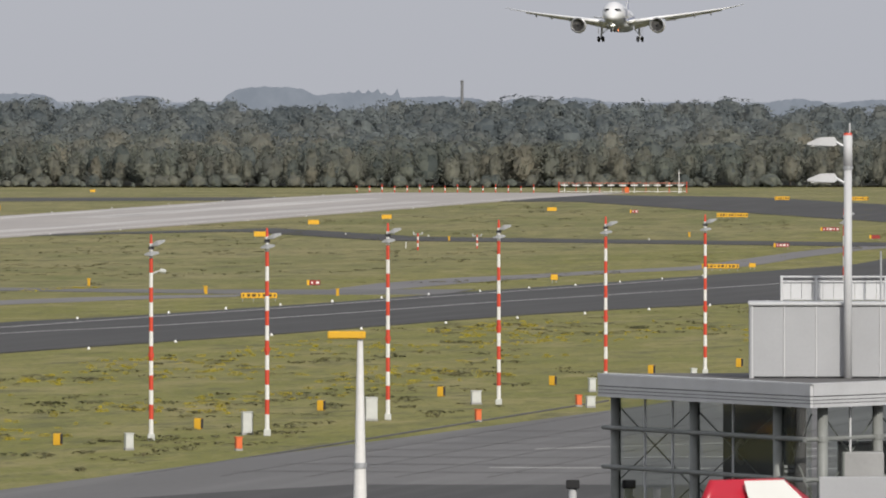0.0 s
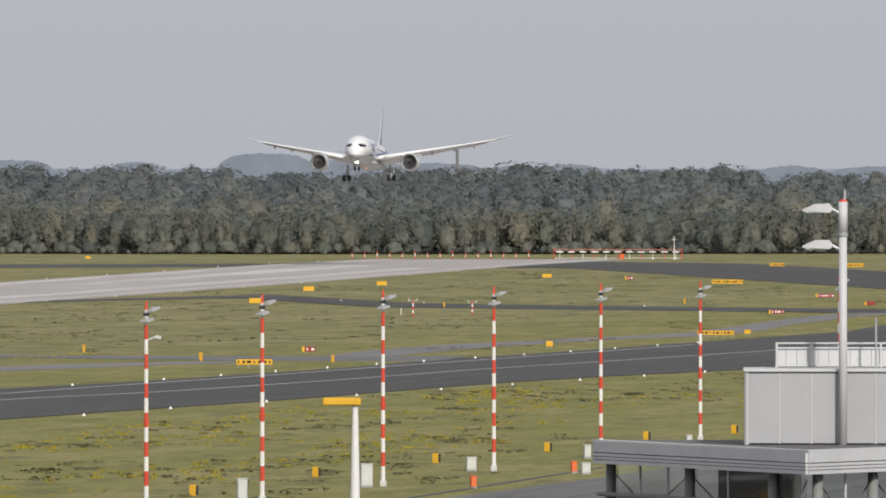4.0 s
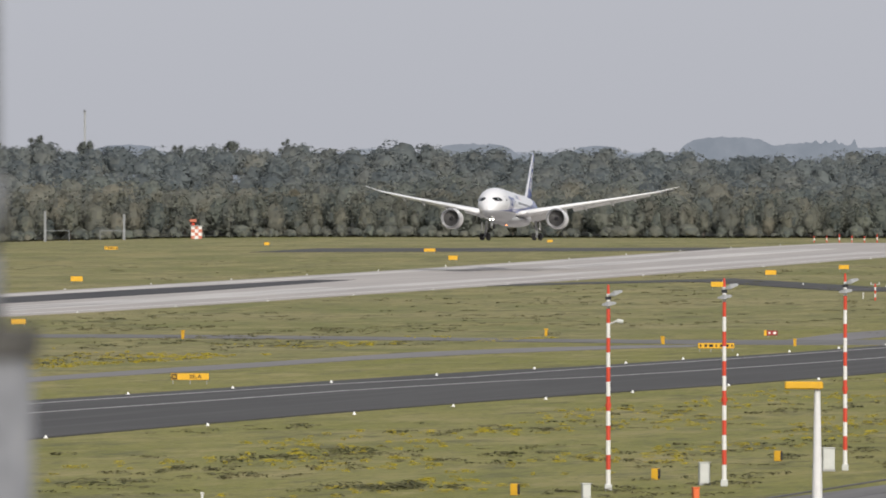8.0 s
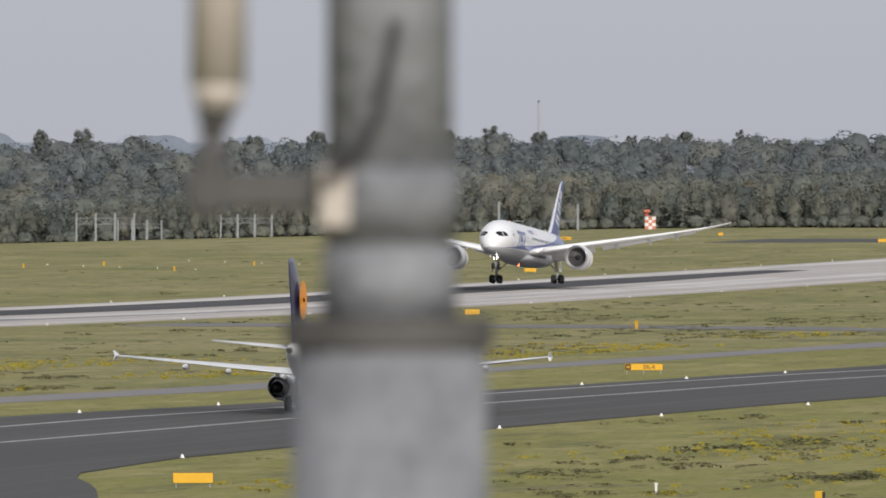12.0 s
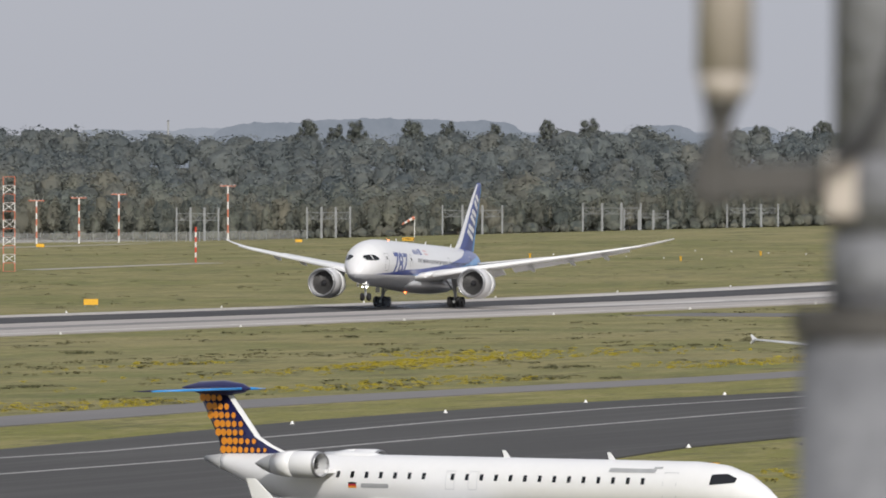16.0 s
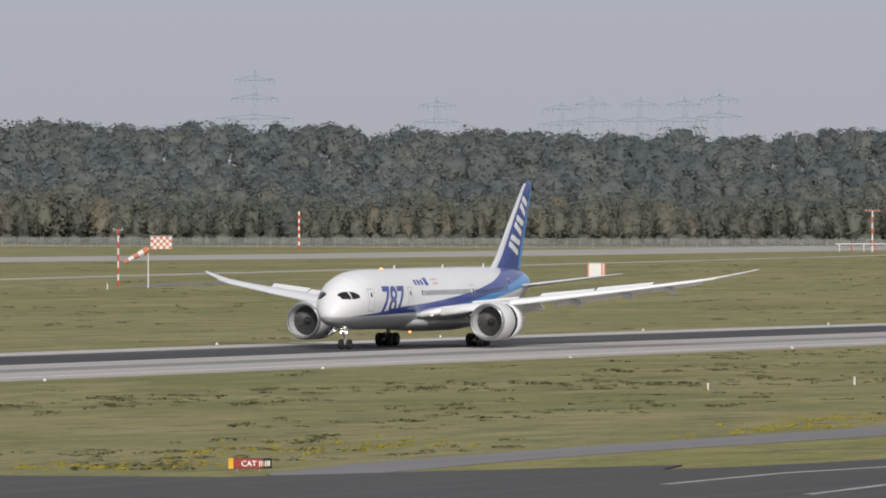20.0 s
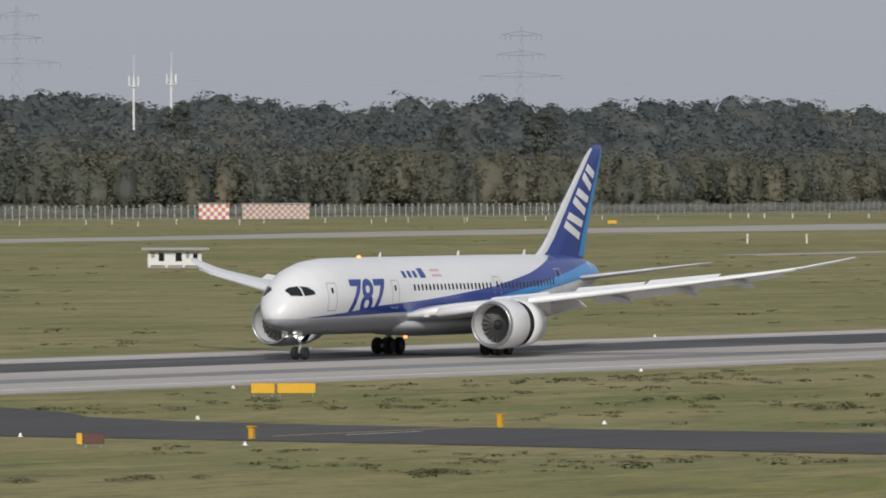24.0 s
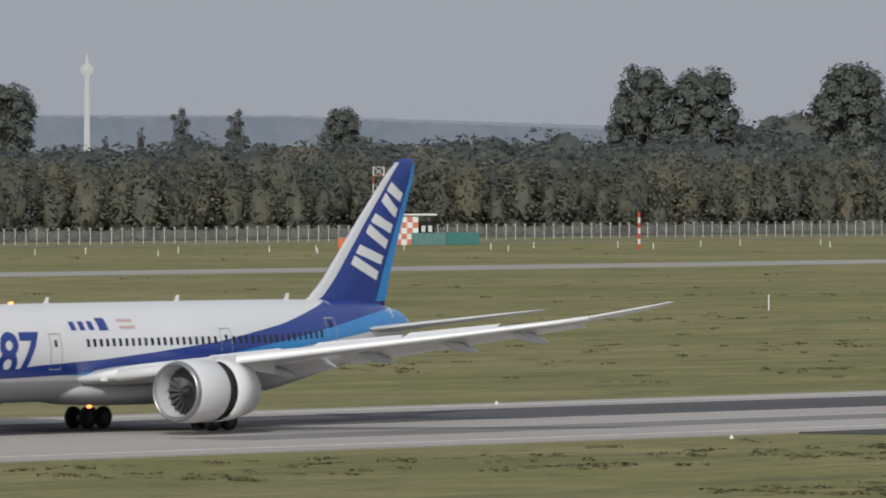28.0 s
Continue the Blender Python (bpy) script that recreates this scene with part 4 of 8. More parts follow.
WING = [(2.2, 10.4, 14.2, 3.25, 1.7), (4.5, 8.6, 12.5, 3.65, 1.5), (10, 4.1, 8.8, 4.6, 0.98), (15, 0.2, 6.75, 5.35, 0.72), (20, -3.6, 5.2, 6.1, 0.55), (25, -7.2, 3.8, 6.9, 0.38),
        (27, -8.8, 3.0, 7.28, 0.28), (28.6, -10.4, 2.1, 7.70, 0.22), (29.6, -11.6, 1.35, 7.98, 0.17), (30.05, -12.3, 0.8, 8.14, 0.12)]
wings, sleeves, engines, spoilers = [], [], [], []
for side, nm in ((1, "port"), (-1, "starboard")):
    w = part("wing", wing_skin(WING, side), WHITE, jet, "long grey wing with raked tip and lowered flaps", True)
    slat_rows = [(s, le + 0.5, max(0.4, ch * 0.13), z - 0.06 - th * 0.1, max(0.3, th * 0.75)) for s, le, ch, z, th in WING[1:7]]
    part("slat", wing_skin(slat_rows, side), WHITE, w, "white lowered slat", True)
    for a, b in ((0, 2), (2, 5)):                                        # flaps
        rings = []
        for s in np.linspace(WING[a][0] + 0.9, WING[b][0] - 0.3, 5):
            te = float(np.interp(s, [r[0] for r in WING], [r[1] - r[2] for r in WING]))
            z = float(np.interp(s, [r[0] for r in WING], [r[3] for r in WING]))
            ch = float(np.interp(s, [r[0] for r in WING], [r[2] for r in WING])) * 0.22
            dx, dz = ch * math.cos(0.34), ch * math.sin(0.34)
            rings.append([(te + 0.35, side * s, z - 0.05), (te + 0.35 - dx * 0.35, side * s, z + 0.10 - dz * 0.3), (te + 0.35 - dx, side * s, z - dz), (te + 0.3 - dx * 0.4, side * s, z - 0.18 - dz * 0.45)])
        part("flap", loft(rings), WHITE, w, "white lowered flap")
    for sa, sb in ((4.2, 8.6), (10.6, 15.4), (15.6, 20.6)):                # spoilers, hinged at two thirds of the chord
        def on_top(s_, u):
            le, ch, z, th = (float(np.interp(s_, [r[0] for r in WING], [r[i] for r in WING])) for i in (1, 2, 3, 4))
            return Vector((le - u * ch, side * s_, z + 0.5 * th * 1.25 * (1.6 * math.sqrt(u) * (1 - u) + 0.35 * u * (1 - u)) + 0.02))
        p0, p1 = on_top(sa, 0.66), on_top(sb, 0.66)
        q0, q1 = on_top(sa, 0.66 + 1.15 / float(np.interp(sa, [r[0] for r in WING], [r[2] for r in WING]))), on_top(sb, 0.66 + 0.9 / float(np.interp(sb, [r[0] for r in WING], [r[2] for r in WING])))
        up_ = Vector((0, 0, 0.03))
        sp_ = part("spoiler", loft([[Vector((0, 0, 0)), q0 - p0, q0 - p0 + up_, up_], [p1 - p0, q1 - p0, q1 - p0 + up_, p1 - p0 + up_]]), WHITE, w, "white spoiler panel")
        spoilers.append((sp_, p0, (p1 - p0).normalized() * side))
    for s in (7.0, 13.2, 18.0, 22.0):                                     # flap-track fairings
        te = float(np.interp(s, [r[0] for r in WING], [r[1] - r[2] for r in WING]))
        z = float(np.interp(s, [r[0] for r in WING], [r[3] for r in WING]))
        fv = turned([(2.4, 0.02), (1.4, 0.18), (0.2, 0.22), (-0.9, 0.14), (-1.5, 0.02)], 10)
        part("flap_fairing", ([(p[0] + te, p[1] + side * s, p[2] * 1.3 + z - 0.55 - 0.16 * (0.2 - p[0])) for p in fv[0]], fv[1]), WINGGREY, w, "", True)
    part("wing_light", box((9.0, side * 3.6, 3.3), (0.25, 0.35, 0.22)), WHITE, w)
    e, s = turbofan(jet, (10.1, side * 9.88, 2.62), 1.92, 6.0, NACELLE, label="large grey-white turbofan")
    part("pylon", loft([[(6.6, side * 9.88 - 0.22, 4.35), (6.6, side * 9.88 + 0.22, 4.35), (6.6, side * 9.88 + 0.2, 4.6), (6.6, side * 9.88 - 0.2, 4.6)],
                        [(4.0, side * 9.88 - 0.25, 3.9), (4.0, side * 9.88 + 0.25, 3.9), (4.0, side * 9.88 + 0.25, 4.7), (4.0, side * 9.88 - 0.25, 4.7)],
                        [(0.5, side * 9.88 - 0.12, 3.5), (0.5, side * 9.88 + 0.12, 3.5), (0.5, side * 9.88 + 0.12, 4.3), (0.5, side * 9.88 - 0.12, 4.3)]]), NACELLE, e)
    part("stabilizer", wing_skin([(0.8, -18.9, 6.0, 5.75, 0.6), (4, -21.6, 4.4, 6.2, 0.42), (8.6, -25.0, 2.4, 6.85, 0.22), (9.9, -26.4, 1.3, 7.05, 0.1)], side), WINGGREY, jet, "", True)
    # main gear: strut, drag brace, four-wheel bogie
    g = part("main_gear", add_rod(rod((0, side * 4.9, 0.75), (0.1, side * 4.6, 3.6), 0.20, 0.26, 12), (0.1, side * 4.9, 1.7), (-1.2, side * 3.2, 3.4), 0.10), GEARGREY, jet, "grey landing gear leg")
    part("bogie_beam", box((0, side * 4.9, 0.68), (1.9, 0.28, 0.28), Matrix.Rotation(0.0, 4, "Y")), GEARGREY, g)
    part("gear_door", box((0.2, side * 5.45, 2.6), (1.5, 0.06, 1.5)), WHITE, g)
    for wx in (-0.76, 0.76):
        for wy in (-0.56, 0.56):
            wheel(g, "wheel", wx, side * 4.9 + wy, 0.68, 0.68, 0.5)
    wings.append((w, side))
    sleeves.append(s)
    engines.append(g)
part("belly_fairing", loft([[(x, wy * math.cos(a), 2.55 + wz * math.sin(a)) for a in np.linspace(0, 2 * math.pi, 24, endpoint=False)] for x, wy, wz in
                            ((11.5, 1.2, 0.3), (9, 2.6, 0.85), (5, 3.05, 1.0), (-3, 3.05, 1.0), (-7, 2.4, 0.8), (-10, 1.0, 0.3))]), HULL, jet, "", True)
nose_gear = part("nose_gear", add_rod(rod((22.78, 0, 0.5), (22.9, 0, 2.6), 0.13, 0.17), (22.8, 0, 1.3), (24.6, 0, 2.3), 0.08), GEARGREY, jet, "grey nose gear leg")
for wy in (-0.42, 0.42):
    wheel(nose_gear, "wheel", 22.78, wy, 0.51, 0.51, 0.38)
    part("gear_door", box((24.0, wy * 1.5, 1.95), (0.9, 0.05, 0.42), bevel=0.02), WHITE, nose_gear)
    part("taxi_light", add_rod(bmesh.new(), (23.05, wy * 0.6, 1.75), (23.13, wy * 0.6, 1.75), 0.13), LAMP, nose_gear, "bright landing light")
part("beacon", box((13.5, 0, 7.87), (0.3, 0.2, 0.16), bevel=0.04), BEACON, jet, "red rotating beacon")
part("beacon", box((6.0, 0, 1.5), (0.3, 0.2, 0.16), bevel=0.04), BEACON, jet, "red rotating beacon")
for x in (10.2, -2.5, -13.5):
    part("blade_antenna", loft([[(x + 0.25, -0.02, 7.7), (x + 0.25, 0.02, 7.7), (x - 0.25, 0.02, 7.7), (x - 0.25, -0.02, 7.7)], [(x - 0.05, -0.015, 8.2), (x - 0.05, 0.015, 8.2), (x - 0.3, 0.015, 8.2), (x - 0.3, -0.015, 8.2)]]), WHITE, jet)
# ---------- narrow-body jets, a regional jet, a turboprop ----------
def narrow_body(m, fin_paint, label, emblem):
    """A single-aisle twin: origin under the main gear, nose towards +x."""
    a = thing("narrow_body_airliner", m, label, "airplane")
    hu = Hull([(17.7, 3.2, 0.04, 0.04), (17.5, 3.22, 0.4, 0.4), (16.8, 3.35, 0.95, 0.95), (15.4, 3.6, 1.55, 1.6), (13.5, 3.75, 1.9, 2.0), (11, 3.8, 1.97, 2.07), (-8, 3.8, 1.97, 2.07), (-12, 4.05, 1.7, 1.8), (-16, 4.5, 1.05, 1.2), (-19.0, 4.85, 0.42, 0.5), (-19.8, 4.9, 0.22, 0.25)])
    f = part("fuselage", hu.skin(60, 36), WHITE, a, "white fuselage", True)
    part("exhaust_pipe", rod((-19.75, 0, 4.9), (-20.1, 0, 4.92), 0.24, 0.2, 14), SHADOWGREY, f)
    for port in (1, -1):
        x = 12.0
        while x > -11:
            part("cabin_window", hu.patch(x + 0.12, x - 0.12, 4.15, 4.55, port, 0.02, 2, 2), DARK, f)
            x -= 1.06
        part("cockpit_window", hu.patch(16.3, 15.2, 3.95, 4.4, port, 0.02, 5, 3), DARK, f)
    rows = [(5.4, -11.6, 7.3, 0, 0.7), (6.2, -12.9, 6.0, 0, 0.62), (9, -15.6, 4.1, 0, 0.45), (11.4, -17.9, 2.4, 0, 0.28), (11.76, -18.5, 1.6, 0, 0.1)]
    fn = part("fin", wing_skin(rows, vertical=True), fin_paint, a, "painted tail fin", True)
    if emblem == "disc":
        for port in (1, -1):
            bm = bmesh.new()
            bmesh.ops.create_circle(bm, cap_ends=True, segments=28, radius=1.12, matrix=pose(-16.45, port * 0.34, 8.6, 90, 0, 0) @ Matrix.Diagonal((1.2, 1.3, 1, 1)))
            part("emblem_disc", bm, ORANGE, fn, "round yellow-orange emblem")
            bm = bmesh.new()
            bmesh.ops.create_circle(bm, cap_ends=True, segments=12, radius=0.42, matrix=pose(-16.45, port * 0.35, 8.6, 90, 0, 25) @ Matrix.Diagonal((1.4, 0.4, 1, 1)))
            part("emblem_mark", bm, NAVY, fn)
    else:
        for port in (1, -1):
            v = []
            for z in np.linspace(10.0, 11.74, 5):
                le, ch = float(np.interp(z, [r[0] for r in rows], [r[1] for r in rows])), float(np.interp(z, [r[0] for r in rows], [r[2] for r in rows]))
                for u in np.linspace(0.10, 0.62, 4):
                    v.append((le - u * ch, port * 0.16, z))
            part("emblem_field", (v, grid_faces(5, 4)), WHITE, fn, "white field on the fin")
    wr = [(1.6, 5.6, 7.0, 2.6, 1.0), (6.0, 3.0, 4.6, 3.05, 0.62), (12, -0.3, 2.7, 3.7, 0.34), (16.7, -2.9, 1.55, 4.2, 0.18)]
    for side in (1, -1):
        w = part("wing", wing_skin(wr, side), WINGGREY, a, "pale grey wing", True)
        part("wing_fence", loft([[(-2.9, side * 16.68, 4.2), (-4.6, side * 16.68, 4.2), (-4.6, side * 16.74, 4.2), (-2.9, side * 16.74, 4.2)], [(-4.3, side * 16.8, 4.62), (-4.9, side * 16.8, 4.62), (-4.9, side * 16.83, 4.62), (-4.3, side * 16.83, 4.62)]]), WHITE, w)
        part("wing_fence", loft([[(-2.9, side * 16.68, 4.2), (-4.6, side * 16.68, 4.2), (-4.6, side * 16.74, 4.2), (-2.9, side * 16.74, 4.2)], [(-4.2, side * 16.8, 3.92), (-4.8, side * 16.8, 3.92), (-4.8, side * 16.83, 3.92), (-4.2, side * 16.83, 3.92)]]), WHITE, w)
        for s in (4.3, 8.4, 11.6):
            te = float(np.interp(s, [r[0] for r in wr], [r[1] - r[2] for r in wr]))
            z = float(np.interp(s, [r[0] for r in wr], [r[3] for r in wr]))
            fv = turned([(1.4, 0.02), (0.6, 0.16), (-0.3, 0.18), (-1.1, 0.02)], 8)
            part("flap_fairing", ([(p[0] + te, p[1] + side * s, p[2] * 1.4 + z - 0.3) for p in fv[0]], fv[1]), WINGGREY, w, "", True)
        turbofan(a, (7.6, side * 5.75, 1.72), 1.12, 4.1, WHITE, label="white turbofan")
        part("pylon", box((4.6, side * 5.75, 2.75), (3.0, 0.3, 0.6)), WHITE, a)
        part("stabilizer", wing_skin([(0.6, -13.4, 4.4, 5.0, 0.4), (6.2, -17.2, 1.6, 5.6, 0.14)], side), WINGGREY, a, "", True)
        g = part("main_gear", rod((0, side * 3.8, 0.6), (0.2, side * 3.6, 2.6), 0.14), GEARGREY, a, "grey landing gear leg")
        for wy in (-0.46, 0.46):
            wheel(g, "wheel", 0, side * 3.8 + wy, 0.58, 0.58, 0.42)
    ng = part("nose_gear", rod((12.6, 0, 0.4), (12.7, 0, 2.2), 0.09), GEARGREY, a)
    for wy in (-0.25, 0.25):
        wheel(ng, "wheel", 12.6, wy, 0.38, 0.38, 0.22)
    part("logo_lamp", box((-19.3, 0, 5.35), (0.25, 0.12, 0.1)), WHITE, a)
    return a


taxi_jet = narrow_body(Matrix(), NAVY, "white airliner with navy fin and orange disc taxiing away", "disc")
taxi_jet.scale = (0.975, 0.975, 0.975)
parked_jet = narrow_body(pose(-11.9, 190.4, 0, 0, 0, 48), RED, "parked white airliner with red and white tail fin", "field")


def regional_jet():
    a = thing("regional_jet", Matrix(), "white regional jet with dotted navy T-tail taxiing", "airplane")
    hu = Hull([(20.7, 2.35, 0.04, 0.04), (20.5, 2.36, 0.25, 0.25), (19.9, 2.45, 0.6, 0.6), (18.9, 2.62, 0.98, 1.0), (17.6, 2.75, 1.24, 1.27), (16, 2.8, 1.345, 1.36), (-6.5, 2.8, 1.345, 1.36), (-9.2, 2.98, 1.12, 1.14), (-11.5, 3.3, 0.78, 0.8), (-13.3, 3.64, 0.42, 0.42), (-13.4, 3.66, 0.4, 0.4)])
    f = part("fuselage", hu.skin(70, 36), WHITE, a, "white fuselage", True)
    part("tail_cone", rod((-13.35, 0, 3.65), (-14.6, 0, 3.82), 0.42, 0.10, 18), GEARGREY, f, "grey tail cone", True)
    for port in (1, -1):
        x, k = 13.6, 0
        while x > -5.4:
            if not (1.0 < x < 1.2):
                part("cabin_window", hu.patch(x + 0.11, x - 0.11, 3.06, 3.36, port, 0.018, 2, 2), DARK, f)
            x -= 0.89
        part("cockpit_window", hu.patch(18.75, 17.5, line_of((18.75, 3.22), (17.5, 3.1)), line_of((18.75, 3.42), (18.2, 3.62), (17.5, 3.58)), port, 0.02, 8, 4), DARK, f, "dark flight-deck window")
        for xd, hw, lo, hi in ((15.2, 0.42, 1.95, 3.65), (3.3, 0.28, 2.6, 3.5), (1.9, 0.28, 2.6, 3.5)):
            for (xa, xb, la, ha) in ((xd + hw, xd + hw - 0.04, lo, hi), (xd - hw + 0.04, xd - hw, lo, hi), (xd + hw, xd - hw, hi - 0.04, hi), (xd + hw, xd - hw, lo, lo + 0.04)):
                part("door_seam", hu.patch(xa, xb, la, ha, port, 0.015, 2, 4), WINGGREY, f)
        # the airline's name and the registration, as plain bars
        for xa, xb, lo, hi in ((14.2, 11.4, 3.60, 3.78), (14.5, 14.0, 3.80, 3.88)):
            part("name_bar", hu.patch(xa, xb, lo, hi, port, 0.02, 8, 2), GEARGREY, f)
        part("registration_bar", hu.patch(-1.9, -3.6, 2.60, 2.80, port, 0.02, 6, 3), GEARGREY, f)
        for i, mm in enumerate((BLACK, RED, ORANGE)):
            part("flag_stripe", hu.patch(-3.9, -4.4, 2.76 - 0.09 * i, 2.85 - 0.09 * i, port, 0.02, 2, 2), mm, f)
    rows = [(3.4, -6.8, 6.6, 0, 0.5), (4.2, -9.6, 4.0, 0, 0.46), (4.8, -11.0, 2.75, 0, 0.42), (7.2, -13.1, 2.05, 0, 0.32)]
    fn = part("fin", wing_skin(rows, vertical=True), NAVY, a, "navy tail fin with orange dots", True)
    part("bullet_fairing", ([(p[0] - 13.3, p[1], p[2] * 0.9 + 7.25) for p in turned([(1.6, 0.02), (1.1, 0.26), (0, 0.42), (-1.6, 0.34), (-2.8, 0.03)], 16)[0]], turned([(1.6, 0.02), (1.1, 0.26), (0, 0.42), (-1.6, 0.34), (-2.8, 0.03)], 16)[1]), NAVY, a, "navy fairing on the tail", True)
    for port in (1, -1):
        le = []
        for z in np.linspace(4.1, 6.9, 8):
            l0 = float(np.interp(z, [r[0] for r in rows], [r[1] for r in rows]))
            le += [(l0 + 0.02, port * 0.02, z), (l0 - 0.26, port * 0.12, z)]
        part("leading_edge", (le, grid_faces(8, 2)), WHITE, fn, "white leading edge")
        for i in range(7):
            for j in range(9):
                z = 4.25 + 0.42 * i
                l0, ch = (float(np.interp(z, [r[0] for r in rows], [r[q] for r in rows])) for q in (1, 2))
                xx = l0 - ch + 0.18 + 0.40 * j + (0.2 if i % 2 else 0)
                r = 0.195 - 0.012 * j
                if xx > l0 - 0.55 or r < 0.07 or z > 6.85:
                    continue
                bm = bmesh.new()
                u = (l0 - xx) / ch
                bmesh.ops.create_circle(bm, cap_ends=True, segments=12, radius=r, matrix=pose(xx, port * (0.46 * 0.5 * 1.25 * (1.6 * math.sqrt(u) * (1 - u) + 0.3 * u * (1 - u)) + 0.02), z, 90, 0, 0))
                part("orange_dot", bm, ORANGE, fn)
        part("tailplane", wing_skin([(0.1, -12.0, 2.7, 7.2, 0.26), (4.25, -14.4, 1.3, 7.12, 0.1)], port), NAVY, a, "navy tailplane with pale edge", True)
        part("tailplane_edge", wing_skin([(0.3, -12.0, 0.28, 7.22, 0.2), (4.25, -14.3, 0.2, 7.12, 0.12)], port), SKYBLUE, a, "", True)
        e, s = turbofan(a, (-5.3, port * 2.3, 3.68), 0.66, 3.0, WHITE, label="white rear-mounted engine")
        cone_v, cone_f = turned([(-8.15, 0.50), (-8.5, 0.44), (-9.0, 0.26), (-9.45, 0.05)], 20)
        part("exhaust_cone", ([(p[0], p[1] + port * 2.3, p[2] + 3.68) for p in cone_v], cone_f), GEARGREY, e, "grey pointed exhaust cone", True)
        part("engine_strut", box((-6.6, port * 1.55, 3.35), (2.6, 1.0, 0.18)), WHITE, a)
        part("wing", wing_skin([(1.2, 5.0, 5.2, 1.75, 0.6), (5, 3.0, 3.2, 2.05, 0.36), (11.6, -0.4, 1.4, 2.35, 0.14)], port), WINGGREY, a, "", True)
        part("winglet", wing_skin([(2.35, -0.4, 1.4, 0, 0.12), (3.3, -1.6, 0.6, 0, 0.05)], vertical=True), WHITE, a).location.y = port * 11.6
        g = part("main_gear", rod((0, port * 2.0, 0.4), (0, port * 2.0, 1.7), 0.1), GEARGREY, a)
        for wy in (-0.25, 0.25):
            wheel(g, "wheel", 0, port * 2.0 + wy, 0.42, 0.42, 0.26)
    part("belly_fairing", loft([[(x, wy * math.cos(t), 1.75 + wz * math.sin(t)) for t in np.linspace(0, 2 * math.pi, 20, endpoint=False)] for x, wy, wz in ((6.5, 0.6, 0.15), (4, 1.45, 0.6), (-3, 1.45, 0.6), (-6.5, 0.6, 0.2))]), WHITE, a, "", True)
    part("dorsal_fairing", loft([[(x, w_ * math.cos(t), 4.05 + h_ * math.sin(t)) for t in np.linspace(0, 2 * math.pi, 14, endpoint=False)] for x, w_, h_ in ((-3.2, 0.1, 0.05), (-4.0, 0.45, 0.22), (-5.6, 0.5, 0.26), (-6.9, 0.3, 0.2))]), WHITE, a, "", True)
    for x in (10.8, 4.4):
        part("blade_antenna", loft([[(x + 0.2, -0.02, 4.1), (x + 0.2, 0.02, 4.1), (x - 0.2, 0.02, 4.1), (x - 0.2, -0.02, 4.1)], [(x - 0.15, -0.015, 4.5), (x - 0.15, 0.015, 4.5), (x - 0.35, 0.015, 4.5), (x - 0.35, -0.015, 4.5)]]), WHITE, a)
    ng = part("nose_gear", rod((17.2, 0, 0.3), (17.3, 0, 1.7), 0.07), GEARGREY, a)
    for wy in (-0.18, 0.18):
        wheel(ng, "wheel", 17.2, wy, 0.28, 0.28, 0.16)
    return a


commuter = regional_jet()
commuter.scale = (0.96, 0.96, 0.96)


